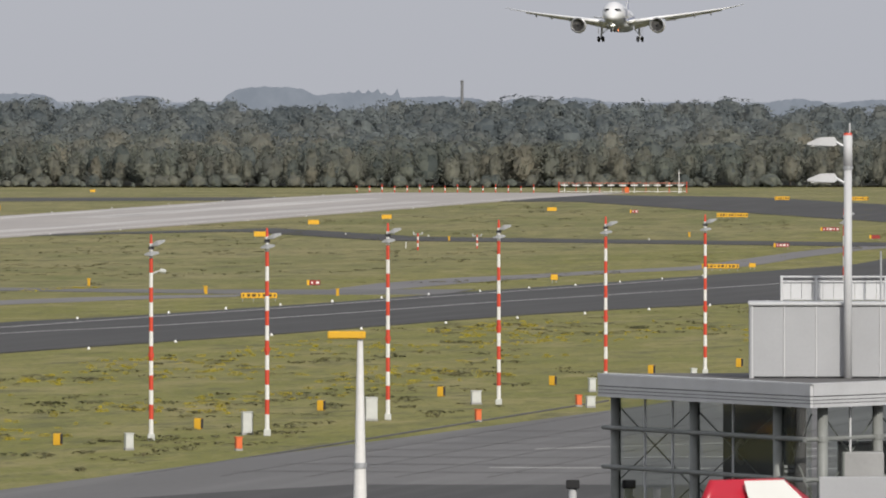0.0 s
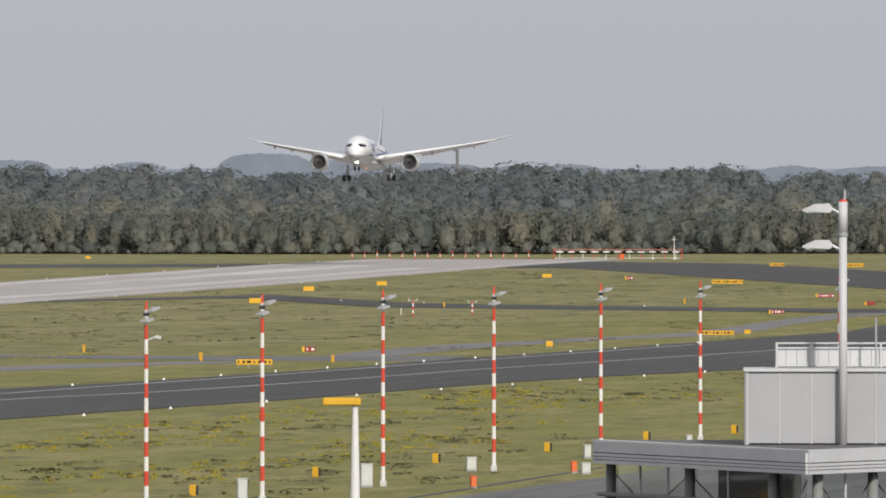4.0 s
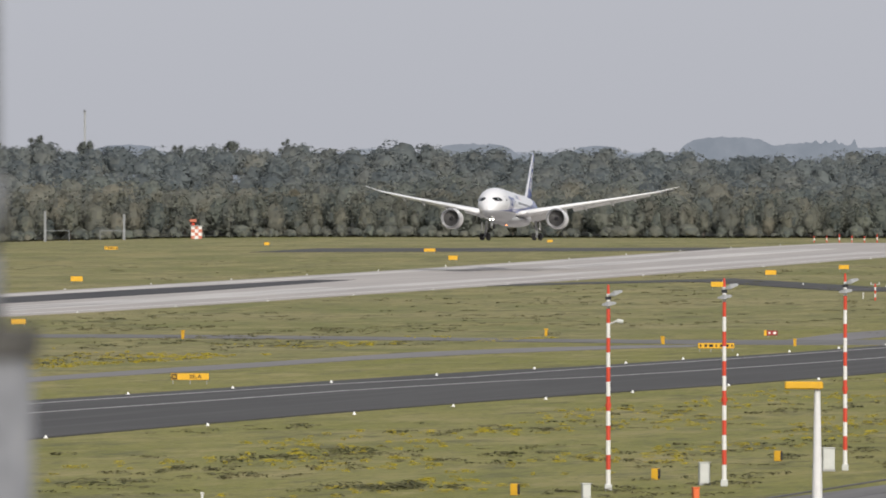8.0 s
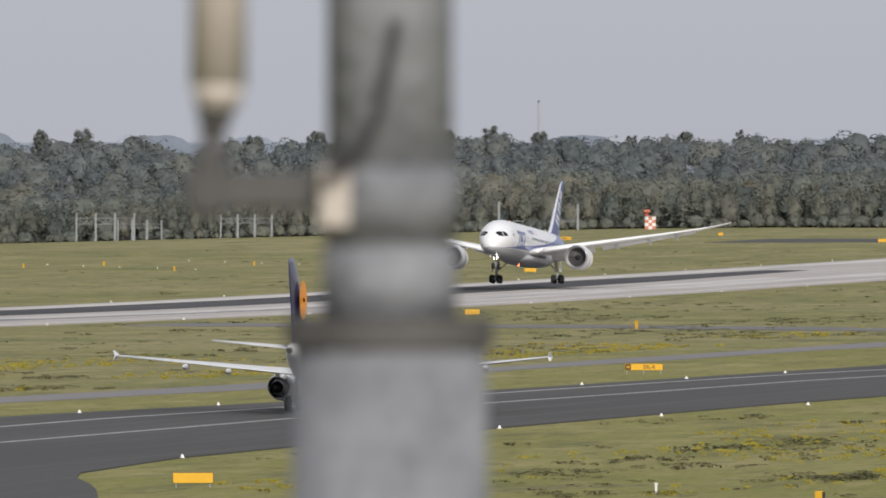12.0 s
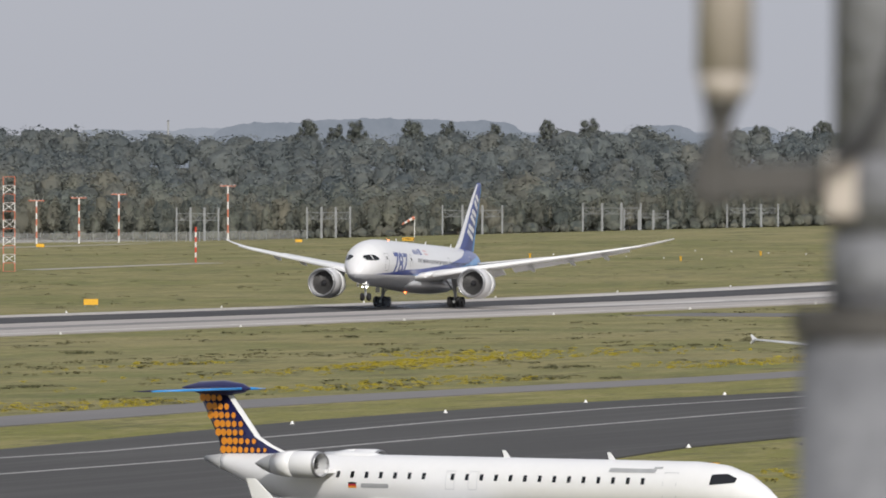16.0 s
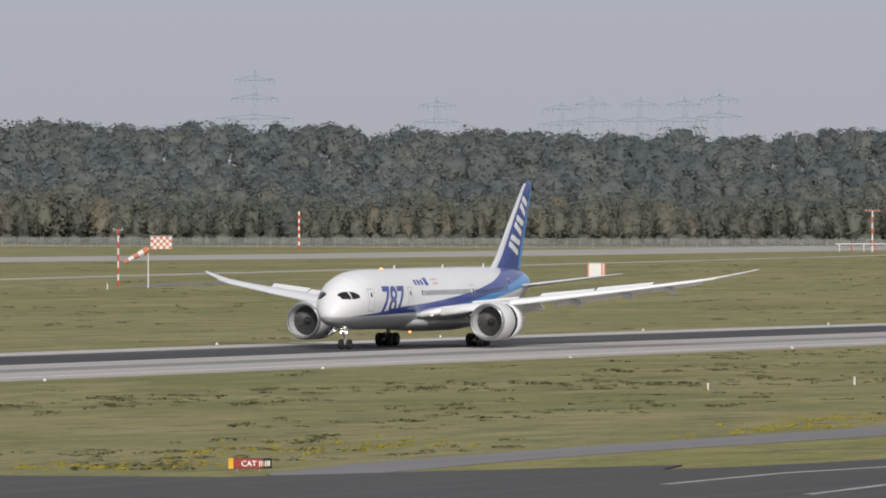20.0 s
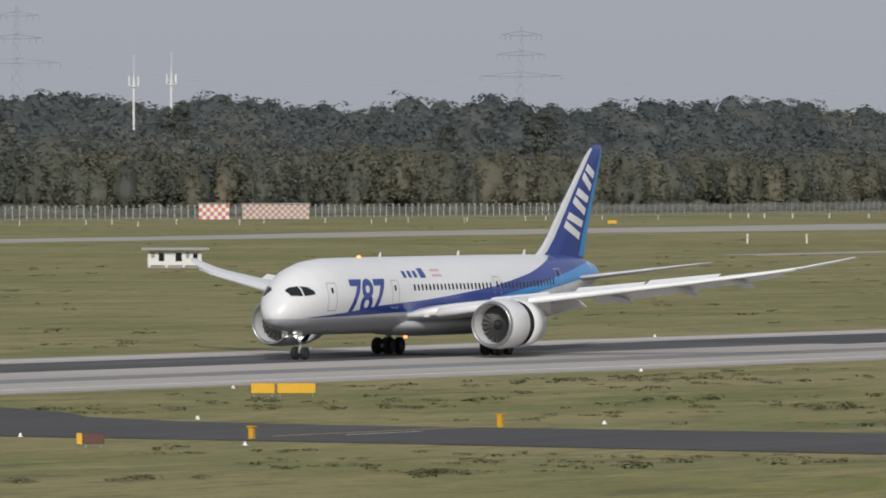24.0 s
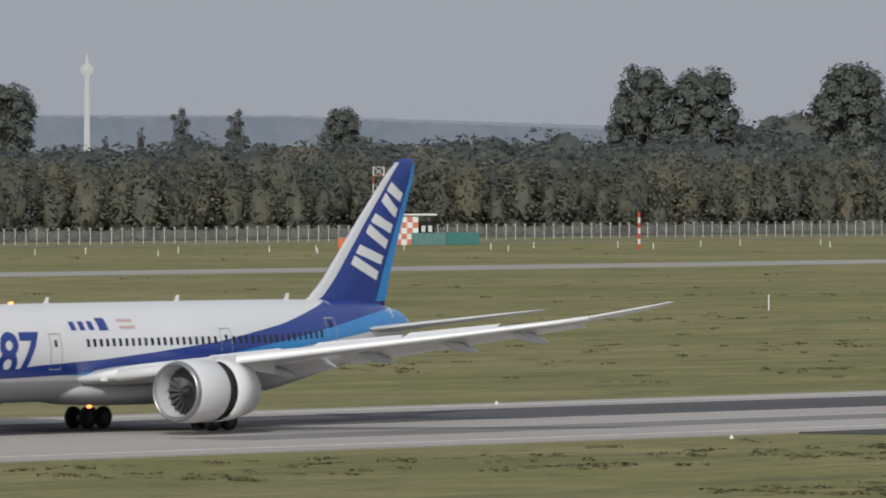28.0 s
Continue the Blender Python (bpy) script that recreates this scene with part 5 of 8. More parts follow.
def turboprop():
    """Origin below the top of the fin, nose towards +x."""
    a = thing("turboprop_airliner", Matrix(), "turboprop with red and white T-tail taxiing past", "airplane")
    hu = Hull([(27.5, 2.3, 0.05, 0.05), (26.9, 2.4, 0.6, 0.6), (25.5, 2.7, 1.1, 1.15), (23.5, 2.9, 1.33, 1.35), (6, 2.9, 1.33, 1.35), (2, 3.3, 0.95, 1.0), (-2.5, 4.0, 0.2, 0.25)])
    f = part("fuselage", hu.skin(50, 28), WHITE, a, "white fuselage", True)
    rows = [(3.6, 6.6, 8.0, 0, 0.6), (4.4, 4.0, 5.2, 0, 0.5), (8.1, 1.6, 3.5, 0, 0.36)]
    fn = part("fin", wing_skin(rows, vertical=True), RED, a, "red tail fin with a white ring", True)
    prof = [(1.75, 0.02), (1.4, 0.2), (0.2, 0.27), (-1.4, 0.22), (-1.9, 0.02)]
    v, fc = turned(prof, 14)
    part("bullet_fairing", ([(p[0], p[1], p[2] + 8.1) for p in v], fc), RED, a, "red fairing on the tail", True)
    for port in (1, -1):
        ring = []
        for k in range(33):                                   # an open white arch
            an = math.radians(-35 + 250 * k / 32)
            for r in (0.92, 1.24):
                ring.append((0.3 + 0.95 * r * math.cos(an), port * 0.36, 6.15 + 1.1 * r * math.sin(an)))
        part("emblem_arch", (ring, grid_faces(33, 2)), WHITE, fn, "white arch on the fin")
        for xx in (0.55, 0.15):
            part("emblem_bar", box((xx, port * 0.36, 5.7), (0.22, 0.02, 0.8), Matrix.Rotation(0.25, 4, "Y")), WHITE, fn)
        part("tailplane", wing_skin([(0.1, 1.0, 2.2, 8.05, 0.2), (4.9, 0.5, 1.4, 8.05, 0.1)], port), WINGGREY, a, "pale grey tailplane", True)
        part("wing", wing_skin([(0.5, 15.8, 3.3, 4.3, 0.5), (4.4, 15.8, 3.3, 4.35, 0.48), (14.2, 15.0, 1.6, 4.7, 0.2)], port), WINGGREY, a, "", True)
        nac = part("nacelle", loft([[(x, port * 4.4 + w * math.cos(t), z + h * math.sin(t)) for t in np.linspace(0, 2 * math.pi, 18, endpoint=False)] for x, z, w, h in ((18.4, 3.2, 0.3, 0.3), (17.6, 3.25, 0.6, 0.65), (14, 3.7, 0.7, 0.85), (9.5, 3.9, 0.2, 0.3))]), WHITE, a, "", True)
        for k in range(6):
            part("propeller_blade", box((0, 0, 0.95), (0.06, 0.32, 1.6), bevel=0.02), SHADOWGREY, nac).matrix_basis = pose(18.45, port * 4.4, 3.2, 60 * k, 0, 0)
        g = part("main_gear", rod((12, port * 4.4, 0.4), (12, port * 4.4, 3.2), 0.12), GEARGREY, a)
        for wy in (-0.3, 0.3):
            wheel(g, "wheel", 12, port * 4.4 + wy, 0.42, 0.42, 0.26)
    ng = part("nose_gear", rod((24.5, 0, 0.3), (24.5, 0, 1.8), 0.08), GEARGREY, a)
    wheel(ng, "wheel", 24.5, 0, 0.3, 0.3, 0.3)
    return a


prop_plane = turboprop()
prop_plane.scale = (0.92, 0.92, 0.92)

# ---------- tyre smoke, in thin shells ----------
SMOKE = bpy.data.materials.new("tyre_smoke")
SMOKE.use_nodes = True
sn, sl_ = SMOKE.node_tree.nodes, SMOKE.node_tree.links
sn.remove(sn["Principled BSDF"])
s_tc, s_noise, s_rng = sn.new("ShaderNodeTexCoord"), sn.new("ShaderNodeTexNoise"), sn.new("ShaderNodeMapRange")
s_grad, s_mul, s_diff, s_clear, s_mix = sn.new("ShaderNodeTexGradient"), sn.new("ShaderNodeMath"), sn.new("ShaderNodeBsdfDiffuse"), sn.new("ShaderNodeBsdfTransparent"), sn.new("ShaderNodeMixShader")
s_grad.gradient_type = "SPHERICAL"
s_noise.inputs["Scale"].default_value, s_noise.inputs["Detail"].default_value = 1.6, 5
s_rng.inputs[1].default_value, s_rng.inputs[2].default_value, s_rng.inputs[4].default_value = 0.3, 0.85, 0.46
s_mul.operation = "MULTIPLY"
s_diff.inputs[0].default_value = (0.46, 0.56, 0.74, 1)
sl_.new(s_tc.outputs["Object"], s_grad.inputs[0]), sl_.new(s_tc.outputs["Object"], s_noise.inputs[0])
sl_.new(s_noise.outputs[0], s_rng.inputs[0]), sl_.new(s_rng.outputs[0], s_mul.inputs[0]), sl_.new(s_grad.outputs[1], s_mul.inputs[1])
sl_.new(s_mul.outputs[0], s_mix.inputs[0]), sl_.new(s_clear.outputs[0], s_mix.inputs[1]), sl_.new(s_diff.outputs[0], s_mix.inputs[2])
sl_.new(s_mix.outputs[0], sn["Material Output"].inputs["Surface"])


def smoke_puff(rx, rz):
    """A thin curved sheet of smoke, fading out towards its rim, upright across the wind."""
    verts = []
    for i in range(13):
        for j in range(13):
            u, v = i / 6 - 1, j / 6 - 1
            verts.append((u, 0.12 * math.cos(2.2 * u) * math.cos(1.7 * v), v))
    ob = new("tyre_smoke", mesh_of("tyre_smoke", verts, grid_faces(13, 13), SMOKE, True))
    ob.scale = (rx, 1.0, rz)
    ob.visible_shadow = False
    return tagged(ob, "drifting bluish-white puff of tyre smoke over the runway", "smoke", "tyre smoke puffs")


puffs = [smoke_puff(a, c) for a, c in ((5.2, 2.8), (3.8, 4.2), (3.4, 5.2), (4.4, 3.4), (3.0, 5.8), (3.8, 4.6))]
# ---------- airfield furniture ----------
SIGN_YELLOW = mat("sign_yellow", (0.72, 0.40, 0.015), 0.45, vary=0.06, scale=1.5, fine=9)
BOX_YELLOW = mat("marker_yellow", (0.66, 0.37, 0.02), 0.5, vary=0.1, scale=2, fine=9)
SIGN_BACK = mat("rusty_sign_back", (0.11, 0.045, 0.032), 0.6, vary=0.1, scale=1.5, fine=9)
SIGN_RED = mat("sign_red", (0.30, 0.03, 0.025), 0.45, vary=0.06, scale=1.5, fine=9)
BAND_RED = mat("mast_red", (0.60, 0.06, 0.025), 0.5, vary=0.08, scale=3, fine=12)
# red desaturated and paled to hold the distance haze, for far things
HAZE_FADED_RED = mat("haze_faded_red_paint", (0.60, 0.20, 0.12), 0.6, vary=0.1, scale=2, fine=9)
BAND_WHITE = mat("mast_white", (0.74, 0.73, 0.70), 0.5, vary=0.06, scale=3, fine=12)
HUT_ORANGE = mat("hut_orange", (0.70, 0.14, 0.03), 0.55, vary=0.08, scale=2, fine=9)
CABINET = mat("pale_grey_cabinet", (0.55, 0.56, 0.53), 0.5, vary=0.08, scale=2, fine=9)
MAST_GREY = mat("galvanised_steel", (0.42, 0.43, 0.44), 0.45, 0.3, vary=0.12, scale=2, fine=14)
LAMP_GREY = mat("lamp_housing_grey", (0.36, 0.37, 0.38), 0.45, vary=0.12, scale=4, fine=15)
CONCRETE_GREY = mat("weathered_concrete", (0.36, 0.36, 0.345), 0.85, vary=0.15, scale=0.6, fine=6)
TEAL = mat("teal_container", (0.03, 0.17, 0.15), 0.5, vary=0.1, scale=1, fine=8)
BLUEBOX = mat("blue_container", (0.03, 0.10, 0.32), 0.5, vary=0.1, scale=1, fine=8)
EXCAVATOR = mat("excavator_orange", (0.72, 0.16, 0.03), 0.5, vary=0.1, scale=1, fine=8)
TAN = mat("plywood_tan", (0.52, 0.30, 0.13), 0.6, vary=0.12, scale=1, fine=8)
LIGHTWHITE = mat("light_fitting_white", (0.80, 0.79, 0.76), 0.4, vary=0.05, scale=4, fine=20)
WIRE = mat("fence_steel", (0.30, 0.31, 0.31), 0.5, 0.3, vary=0.1, scale=1, fine=8)


def facing(x, y):
    """The turn about z that shows a thing's -y face to the terrace."""
    return math.degrees(math.atan2(y, x)) - 90


def light_mast(x, y, h):
    """A striped steel mast with two floodlight heads and an obstruction lamp."""
    a = thing("floodlight_mast", at_ground(x, y, 0, facing(x, y)), "slim red and white striped floodlight mast on the grass", "mast", "striped masts beside the taxiway")
    n = 13
    step = (h - 0.5) / n
    part("foot", box((0, 0, 0.2), (0.42, 0.42, 0.4), bevel=0.04), CABINET, a)
    for i in range(n):
        z = 0.4 + i * step
        part("band", rod((0, 0, z), (0, 0, z + step), 0.135 - 0.0025 * i, 0.135 - 0.0025 * (i + 1), 12), BAND_WHITE if i % 2 == 0 else BAND_RED, a)
    part("collar", rod((0, 0, 0.42 * h), (0, 0, 0.42 * h + 0.24), 0.17, n=12), BAND_RED, a)
    for sx, z, tilt in ((0.35, h - 0.15, -18), (-0.05, h - 0.75, -8)):
        head = part("floodlight", loft([[(-0.32, -0.2, 0.02), (-0.32, 0.2, 0.02), (-0.32, 0.2, 0.1), (-0.32, -0.2, 0.1)], [(0.05, -0.34, -0.06), (0.05, 0.34, -0.06), (0.05, 0.34, 0.22), (0.05, -0.34, 0.22)],
                                        [(0.5, -0.3, 0.0), (0.5, 0.3, 0.0), (0.5, 0.3, 0.12), (0.5, -0.3, 0.12)]]), LAMP_GREY, a, "grey floodlight head")
        head.matrix_basis = pose(sx, -0.1, z, 0, tilt, 0)
        part("bracket", box((sx * 0.5, -0.05, z - 0.05), (abs(sx) + 0.15, 0.08, 0.08)), MAST_GREY, a)
    part("lamp_housing", box((0, 0, h - 0.35), (0.34, 0.3, 0.18), bevel=0.03), SHADOWGREY, a)
    part("obstruction_lamp", rod((0, 0, h - 0.1), (0, 0, h + 0.42), 0.09, 0.06, 10), BAND_RED, a, "red obstruction lamp")
    return a


for x, y, h in ((-119.6, 604.5, 11.4), (-114.9, 615.5, 11.7), (-114.0, 651.1, 11.7), (-113.4, 689.4, 11.6), (-113.1, 733.0, 11.5), (-113.1, 780.8, 11.3), (-113.0, 858.0, 11.2)):
    m_ = light_mast(x, y, h)
    if y < 606:
        part("side_arm", add_rod(rod((0, 0, 9.55), (0.5, 0, 9.75), 0.05), (0.5, 0, 9.75), (0.85, 0, 9.7), 0.12), CABINET, m_, "small lamp on a side arm")


def marker_box(x, y, h=0.66):
    a = thing("marker_box", at_ground(x, y, 0, facing(x, y) - 20), "yellow taxiway marker box with dark side on the grass", "marker", "yellow marker boxes")
    part("body", box((0, 0, h / 2), (0.42, 0.4, h), bevel=0.02), BOX_YELLOW, a)
    part("side_plate", box((0.225, 0, h / 2 + 0.02), (0.03, 0.36, h * 0.86)), SHADOWGREY, a, "dark side plate")


for x, y in ((-123.2, 595.5), (-121.6, 629.1), (-122.2, 673.3), (-120.9, 711.2), (-118.7, 744.9), (-117.2, 781.6), (-114.1, 805.7), (-124.3, 561.5)):
    marker_box(x, y)


def cabinet(x, y, w, h, paint, label):
    a = thing("equipment_cabinet", at_ground(x, y, 0, facing(x, y) + 12), label, "cabinet", "cabinets on the grass")
    part("plinth", box((0, 0, 0.06), (w + 0.06, 0.5, 0.12)), CONCRETE_GREY, a)
    part("body", box((0, 0, h / 2 + 0.1), (w, 0.45, h), bevel=0.02), paint, a)
    part("door", box((0, -0.235, h / 2 + 0.1), (w * 0.86, 0.02, h * 0.88)), paint, a)
    part("lid", box((0, 0, h + 0.13), (w + 0.08, 0.55, 0.06), bevel=0.01), paint, a)


for x, y, w, h in ((-117.3, 586.5, 0.45, 0.8), (-116.5, 617.7, 0.62, 1.2), (-114.8, 649.7, 0.72, 1.3), (-115.1, 690.6, 0.62, 0.75), (-112.9, 725.6, 0.45, 0.8), (-106.4, 683.2, 0.55, 0.6), (-113.6, 778.4, 0.4, 0.35)):
    cabinet(x, y, w, h, CABINET, "pale grey steel equipment cabinet on the grass")
for x, y in ((-111.1, 586.5), (-107.9, 648.2), (-107.6, 685.9)):
    cabinet(x, y, 0.34, 0.62, HUT_ORANGE, "small orange hydrant box beside the apron")


def flat_text(body, size, material, parent, m, label=""):
    bm = text_mesh(body, size, 1.0)
    bm.transform(Matrix.Translation((-sum(v.co.x for v in bm.verts) / len(bm.verts), -size * 0.35, 0)))
    ob = part("lettering", bm, material, parent, label)
    ob.matrix_basis = m
    return ob


def taxi_sign(x, y, w, h, paint, label, group, writing="bars", z0=0.35, colours=None):
    """A lit guidance sign on short legs: box, face, marks on the face."""
    a = thing("guidance_sign", at_ground(x, y, 0, facing(x, y)), label, "sign", group)
    part("housing", box((0, 0.09, z0 + h / 2), (w, 0.18, h), bevel=0.02), SHADOWGREY, a)
    part("face", box((0, -0.012, z0 + h / 2), (w - 0.05, 0.02, h - 0.05)), paint, a)
    for i in range(max(2, int(w / 0.9))):
        lx = -w / 2 + 0.2 + i * (w - 0.4) / max(1, int(w / 0.9) - 1)
        part("leg", rod((lx, 0.09, 0), (lx, 0.09, z0 + 0.02), 0.04, n=6), MAST_GREY, a)
    ink = BLACK if paint in (SIGN_YELLOW,) else (SIGN_YELLOW if paint is BLACK else LIGHTWHITE)
    if writing == "bars":
        k = max(2, int(w / 0.5))
        for i in range(k):
            lx = -w / 2 + (i + 0.5) * w / k
            part("mark_bar", box((lx, -0.026, z0 + h / 2), (w / k * (0.3 + 0.25 * (i % 3)), 0.006, h * 0.42)), ink, a)
    elif writing:
        flat_text(writing, h * 0.72, ink, a, pose(0.12 * w if writing == "23L-R" else 0, -0.03, z0 + h / 2, 90, 0, 0))
        if writing == "23L-R":
            part("location_panel", box((-w / 2 + 0.32, -0.026, z0 + h / 2), (0.5, 0.006, h * 0.8)), BLACK, a)
            flat_text("M", h * 0.62, SIGN_YELLOW, a, pose(-w / 2 + 0.32, -0.034, z0 + h / 2, 90, 0, 0))
    return a


YS = "yellow guidance sign with black marks beside the taxiway"
for x, y, w, h in ((-211.8, 1129.9, 3.9, 0.62), (-205.0, 1429.6, 5.0, 0.62), (-207.7, 1304.7, 0.9, 0.72), (-202.3, 1441.1, 0.9, 0.6), (-345.4, 1971.3, 1.9, 0.8), (-345.4, 1895.6, 2.0, 0.85), (-326.9, 1744.7, 2.0, 0.9),
                   (-332.3, 2084.4, 1.9, 0.75), (-284.7, 2001.0, 5.9, 0.8), (-311.4, 2263.6, 3.2, 0.75), (-293.9, 2255.6, 4.0, 0.8), (-492.0, 2417.9, 1.3, 0.6),
                   (-554.5, 2251.3, 2.9, 0.7), (-446.0, 2095, 1.9, 0.9), (-478.5, 2224, 2.4, 0.7), (-448.5, 1796, 2.1, 0.9), (-541.2, 2342.4, 1.2, 0.7),
                   (-448.6, 1298.7, 1.9, 0.8), (-653.0, 2088, 2.5, 0.7), (-674.0, 2080.6, 1.4, 0.6), (-707.7, 2018.0, 1.7, 0.7), (-865.0, 1827.0, 1.9, 0.8), (-1007.7, 1896.7, 1.8, 0.7), (-967.4, 1513.7, 3.0, 0.9)):
    taxi_sign(x, y, w, h, SIGN_YELLOW, YS, "yellow guidance signs", "bars" if w > 2.4 else "")
taxi_sign(-220.8, 925.5, 3.4, 0.62, SIGN_YELLOW, "yellow guidance sign with black letters beside the taxiway", "yellow guidance signs", "23L-R")
for x, y, w, h in ((-164.6, 581.0, 2.3, 0.62), (-344.5, 1348.5, 1.95, 0.7), (-356.7, 621.8, 1.62, 0.72), (-354.7, 622.8, 2.6, 0.72), (-279.6, 584.9, 1.25, 0.5)):
    taxi_sign(x, y, w, h, SIGN_YELLOW if y != 584.9 else BOX_YELLOW, "plain yellow back of a guidance sign in the grass", "yellow guidance signs", "", 0.25)
RS = "red guidance sign with pale marks and yellow end panel"
for x, y, w, wr in ((-229.5, 1260.4, 1.3, "bars"), (-313.6, 2069.6, 1.3, "bars"), (-227.1, 1651.2, 2.1, "bars"), (-244.0, 1835.1, 2.9, "bars"), (-224.4, 1743.2, 1.4, ""), (-246.9, 576.8, 1.7, "CAT II III"), (-307.2, 516.5, 1.25, ""), (-249.9, 515.8, 1.2, "")):
    s_ = taxi_sign(x, y, w, 0.62, SIGN_RED if wr or y > 1000 else SIGN_BACK, RS, "red guidance signs", wr, 0.2)
    part("end_panel", box((-w / 2 - 0.16, 0.09, 0.51), (0.3, 0.2, 0.62)), SIGN_YELLOW, s_, "yellow end panel")
    if wr == "CAT II III":
        e_ = part("location_panel", box((w / 2 + 0.28, 0.09, 0.51), (0.52, 0.18, 0.6)), BLACK, s_, "black panel with yellow letters")
        flat_text("L5", 0.4, SIGN_YELLOW, s_, pose(w / 2 + 0.28, -0.01, 0.51, 90, 0, 0))


def edge_light(x, y, paint=LIGHTWHITE, h=0.22):
    a = thing("edge_light", at_ground(x, y, 0.08), "small white edge light beside the paving", "runway light", "edge lights")
    part("base", rod((0, 0, 0), (0, 0, 0.06), 0.16, n=8), paint, a)
    part("dome", rod((0, 0, 0.06), (0, 0, h), 0.11, 0.06, 8), paint, a)
    return a


lights = []
for line in ([(-224, 690), (-224, 760), (-216, 845), (-209, 930), (-204, 1040), (-202, 1180), (-198, 1400)], [(-182, 640), (-182, 720), (-178, 800), (-174, 890), (-167, 985), (-157, 1130), (-150, 1330)],
             [(-356.0, 585.6), (-330.9, 568.8), (-303.9, 571.0), (-273.9, 567.2), (-246.9, 566.3)], [(-355.7, 535.6), (-320.6, 530.8), (-300.6, 522.0), (-271.6, 521.2)], [(-340, 1820), (-303, 1770), (-261, 1738), (-216, 1712)]):
    for (xa, ya), (xb, yb) in zip(line, line[1:]):
        n = max(1, int(math.hypot(xb - xa, yb - ya) / 28))
        lights += [(xa + (xb - xa) * i / n, ya + (yb - ya) * i / n) for i in range(n)]
lights += [(-369.5, y) for y in range(520, 2300, 60)] + [(-431.5, y) for y in range(520, 2400, 60)]
lights += [(-518 - 11 * (i % 5), 1830 + 14 * i) for i in range(9)]
first = None
for x, y in lights:
    if first is None:
        first = edge_light(x, y)
    else:
        copy_thing(first, at_ground(x, y, 0.08))


def small_post(x, y, h, label="short white marker post in the grass", paint=LIGHTWHITE, w=0.13):
    a = thing("marker_post", at_ground(x, y), label, "post", "white marker posts")
    part("shaft", box((0, 0, h / 2), (w, w, h), bevel=0.02), paint, a)
    part("cap", box((0, 0, h + 0.04), (w * 1.5, w * 1.5, 0.08)), paint, a)
    return a


for i in range(42):                                     # a row along the far fence
    small_post(-1090 - 0.14 * i + 3 * (i % 3), 1232 + 20.5 * i, 0.95)
for x, y in ((-1112.8, 2151.2), (-1109.5, 2153.6), (-1106.6, 2155.9), (-1101.5, 2159.8), (-1094.8, 2164.9), (-1087.6, 2170.4), (-1080.4, 2175.9), (-1078, 2177.7), (-1049.8, 2199.2), (-1047, 2201.2), (-1042.5, 2204.7)):
    small_post(x, y, 1.0, w=0.2)
for x, y in ((-800.9, 1554.3), (-792.4, 1558.8)):
    small_post(x, y, 1.5, w=0.22)
for i in range(16):
    small_post(-1061 - 0.3 * i - 4 * (i % 2), 1243 + 47 * i, 0.9)
for x, y, h in ((-302.2, 832.7, 0.6), (-306, 808.7, 0.5), (-668.8, 1507.6, 0.9), (-714.1, 1542.3, 0.7), (-657.8, 932.5, 1.6), (-610.0, 1115.1, 0.6), (-136.6, 575.5, 0.55), (-285, 1644, 0.9), (-708, 2116, 2.6)):
    small_post(x, y, h)
for x, y in ((-306.9, 533.7), (-307.1, 563.8), (-259.3, 1272.0), (-229.0, 1189.3), (-211.8, 1177.3), (-291.6, 1723.1), (-259.3, 1771.8), (-293.7, 1227.4), (-297.5, 1243.5), (-258, 1265.6), (-231, 1199.2), (-519, 1820), (-550, 1882), (-523, 1887), (-556, 1851)):
    small_post(x, y, 0.75, "short yellow marker post in the grass", BOX_YELLOW, 0.3)


def striped_post(x, y, h, bands, w=0.1, label="red and white striped post on the airfield", top=True):
    a = thing("striped_post", at_ground(x, y, 0, facing(x, y)), label, "post", "striped posts")
    for i in range(bands):
        part("band", rod((0, 0, h * i / bands), (0, 0, h * (i + 1) / bands), w, n=8), BAND_RED if i % 2 == 0 else BAND_WHITE, a)
    if top:
        part("sensor_arm", box((0, 0, h - 0.15), (w * 11, 0.1, 0.12)), MAST_GREY, a)
        for s in (-1, 1):
            part("sensor_cup", box((s * w * 5, 0, h + 0.05), (0.16, 0.16, 0.3), bevel=0.03), CABINET, a)
    return a


for x, y, h in ((-280.3, 1627.6, 2.6), (-274.1, 1645.7, 2.1), (-302.0, 847.9, 2.3)):
    striped_post(x, y, h, 5, 0.13)
striped_post(-679.8, 1536.6, 9.0, 9, 0.14, "tall red and white wind-measuring mast")
striped_post(-1060.0, 2509.0, 9.5, 10, 0.28, "tall striped obstruction pole near the fence", False)
striped_post(-1064.2, 1470.7, 6.3, 7, 0.22, "striped obstruction pole near the fence", False)
striped_post(-596.8, 1783.8, 6.2, 7, 0.16, "striped obstruction pole in the grass", False)

# windsock
for x, y, s in ((-672.4, 1527.4, 1.0), (-704.4, 2253.0, 0.72)):
    a = thing("windsock", at_ground(x, y, 0, facing(x, y)), "orange and white windsock blowing on a short mast", "windsock")
    part("pole", rod((1.6 * s, 0, 0), (1.6 * s, 0, 6.2 * s), 0.09), BAND_WHITE, a)
    for i in range(5):
        p0, p1 = Vector((1.6 - 0.75 * i, 0, 6.0 - 0.42 * i)) * s, Vector((1.6 - 0.75 * (i + 1), 0, 6.0 - 0.42 * (i + 1))) * s
        part("sock_band", rod(p0, p1, (0.55 - 0.06 * i) * s, (0.55 - 0.06 * (i + 1)) * s, 12), HAZE_FADED_RED if i % 2 == 0 else BAND_WHITE, a)


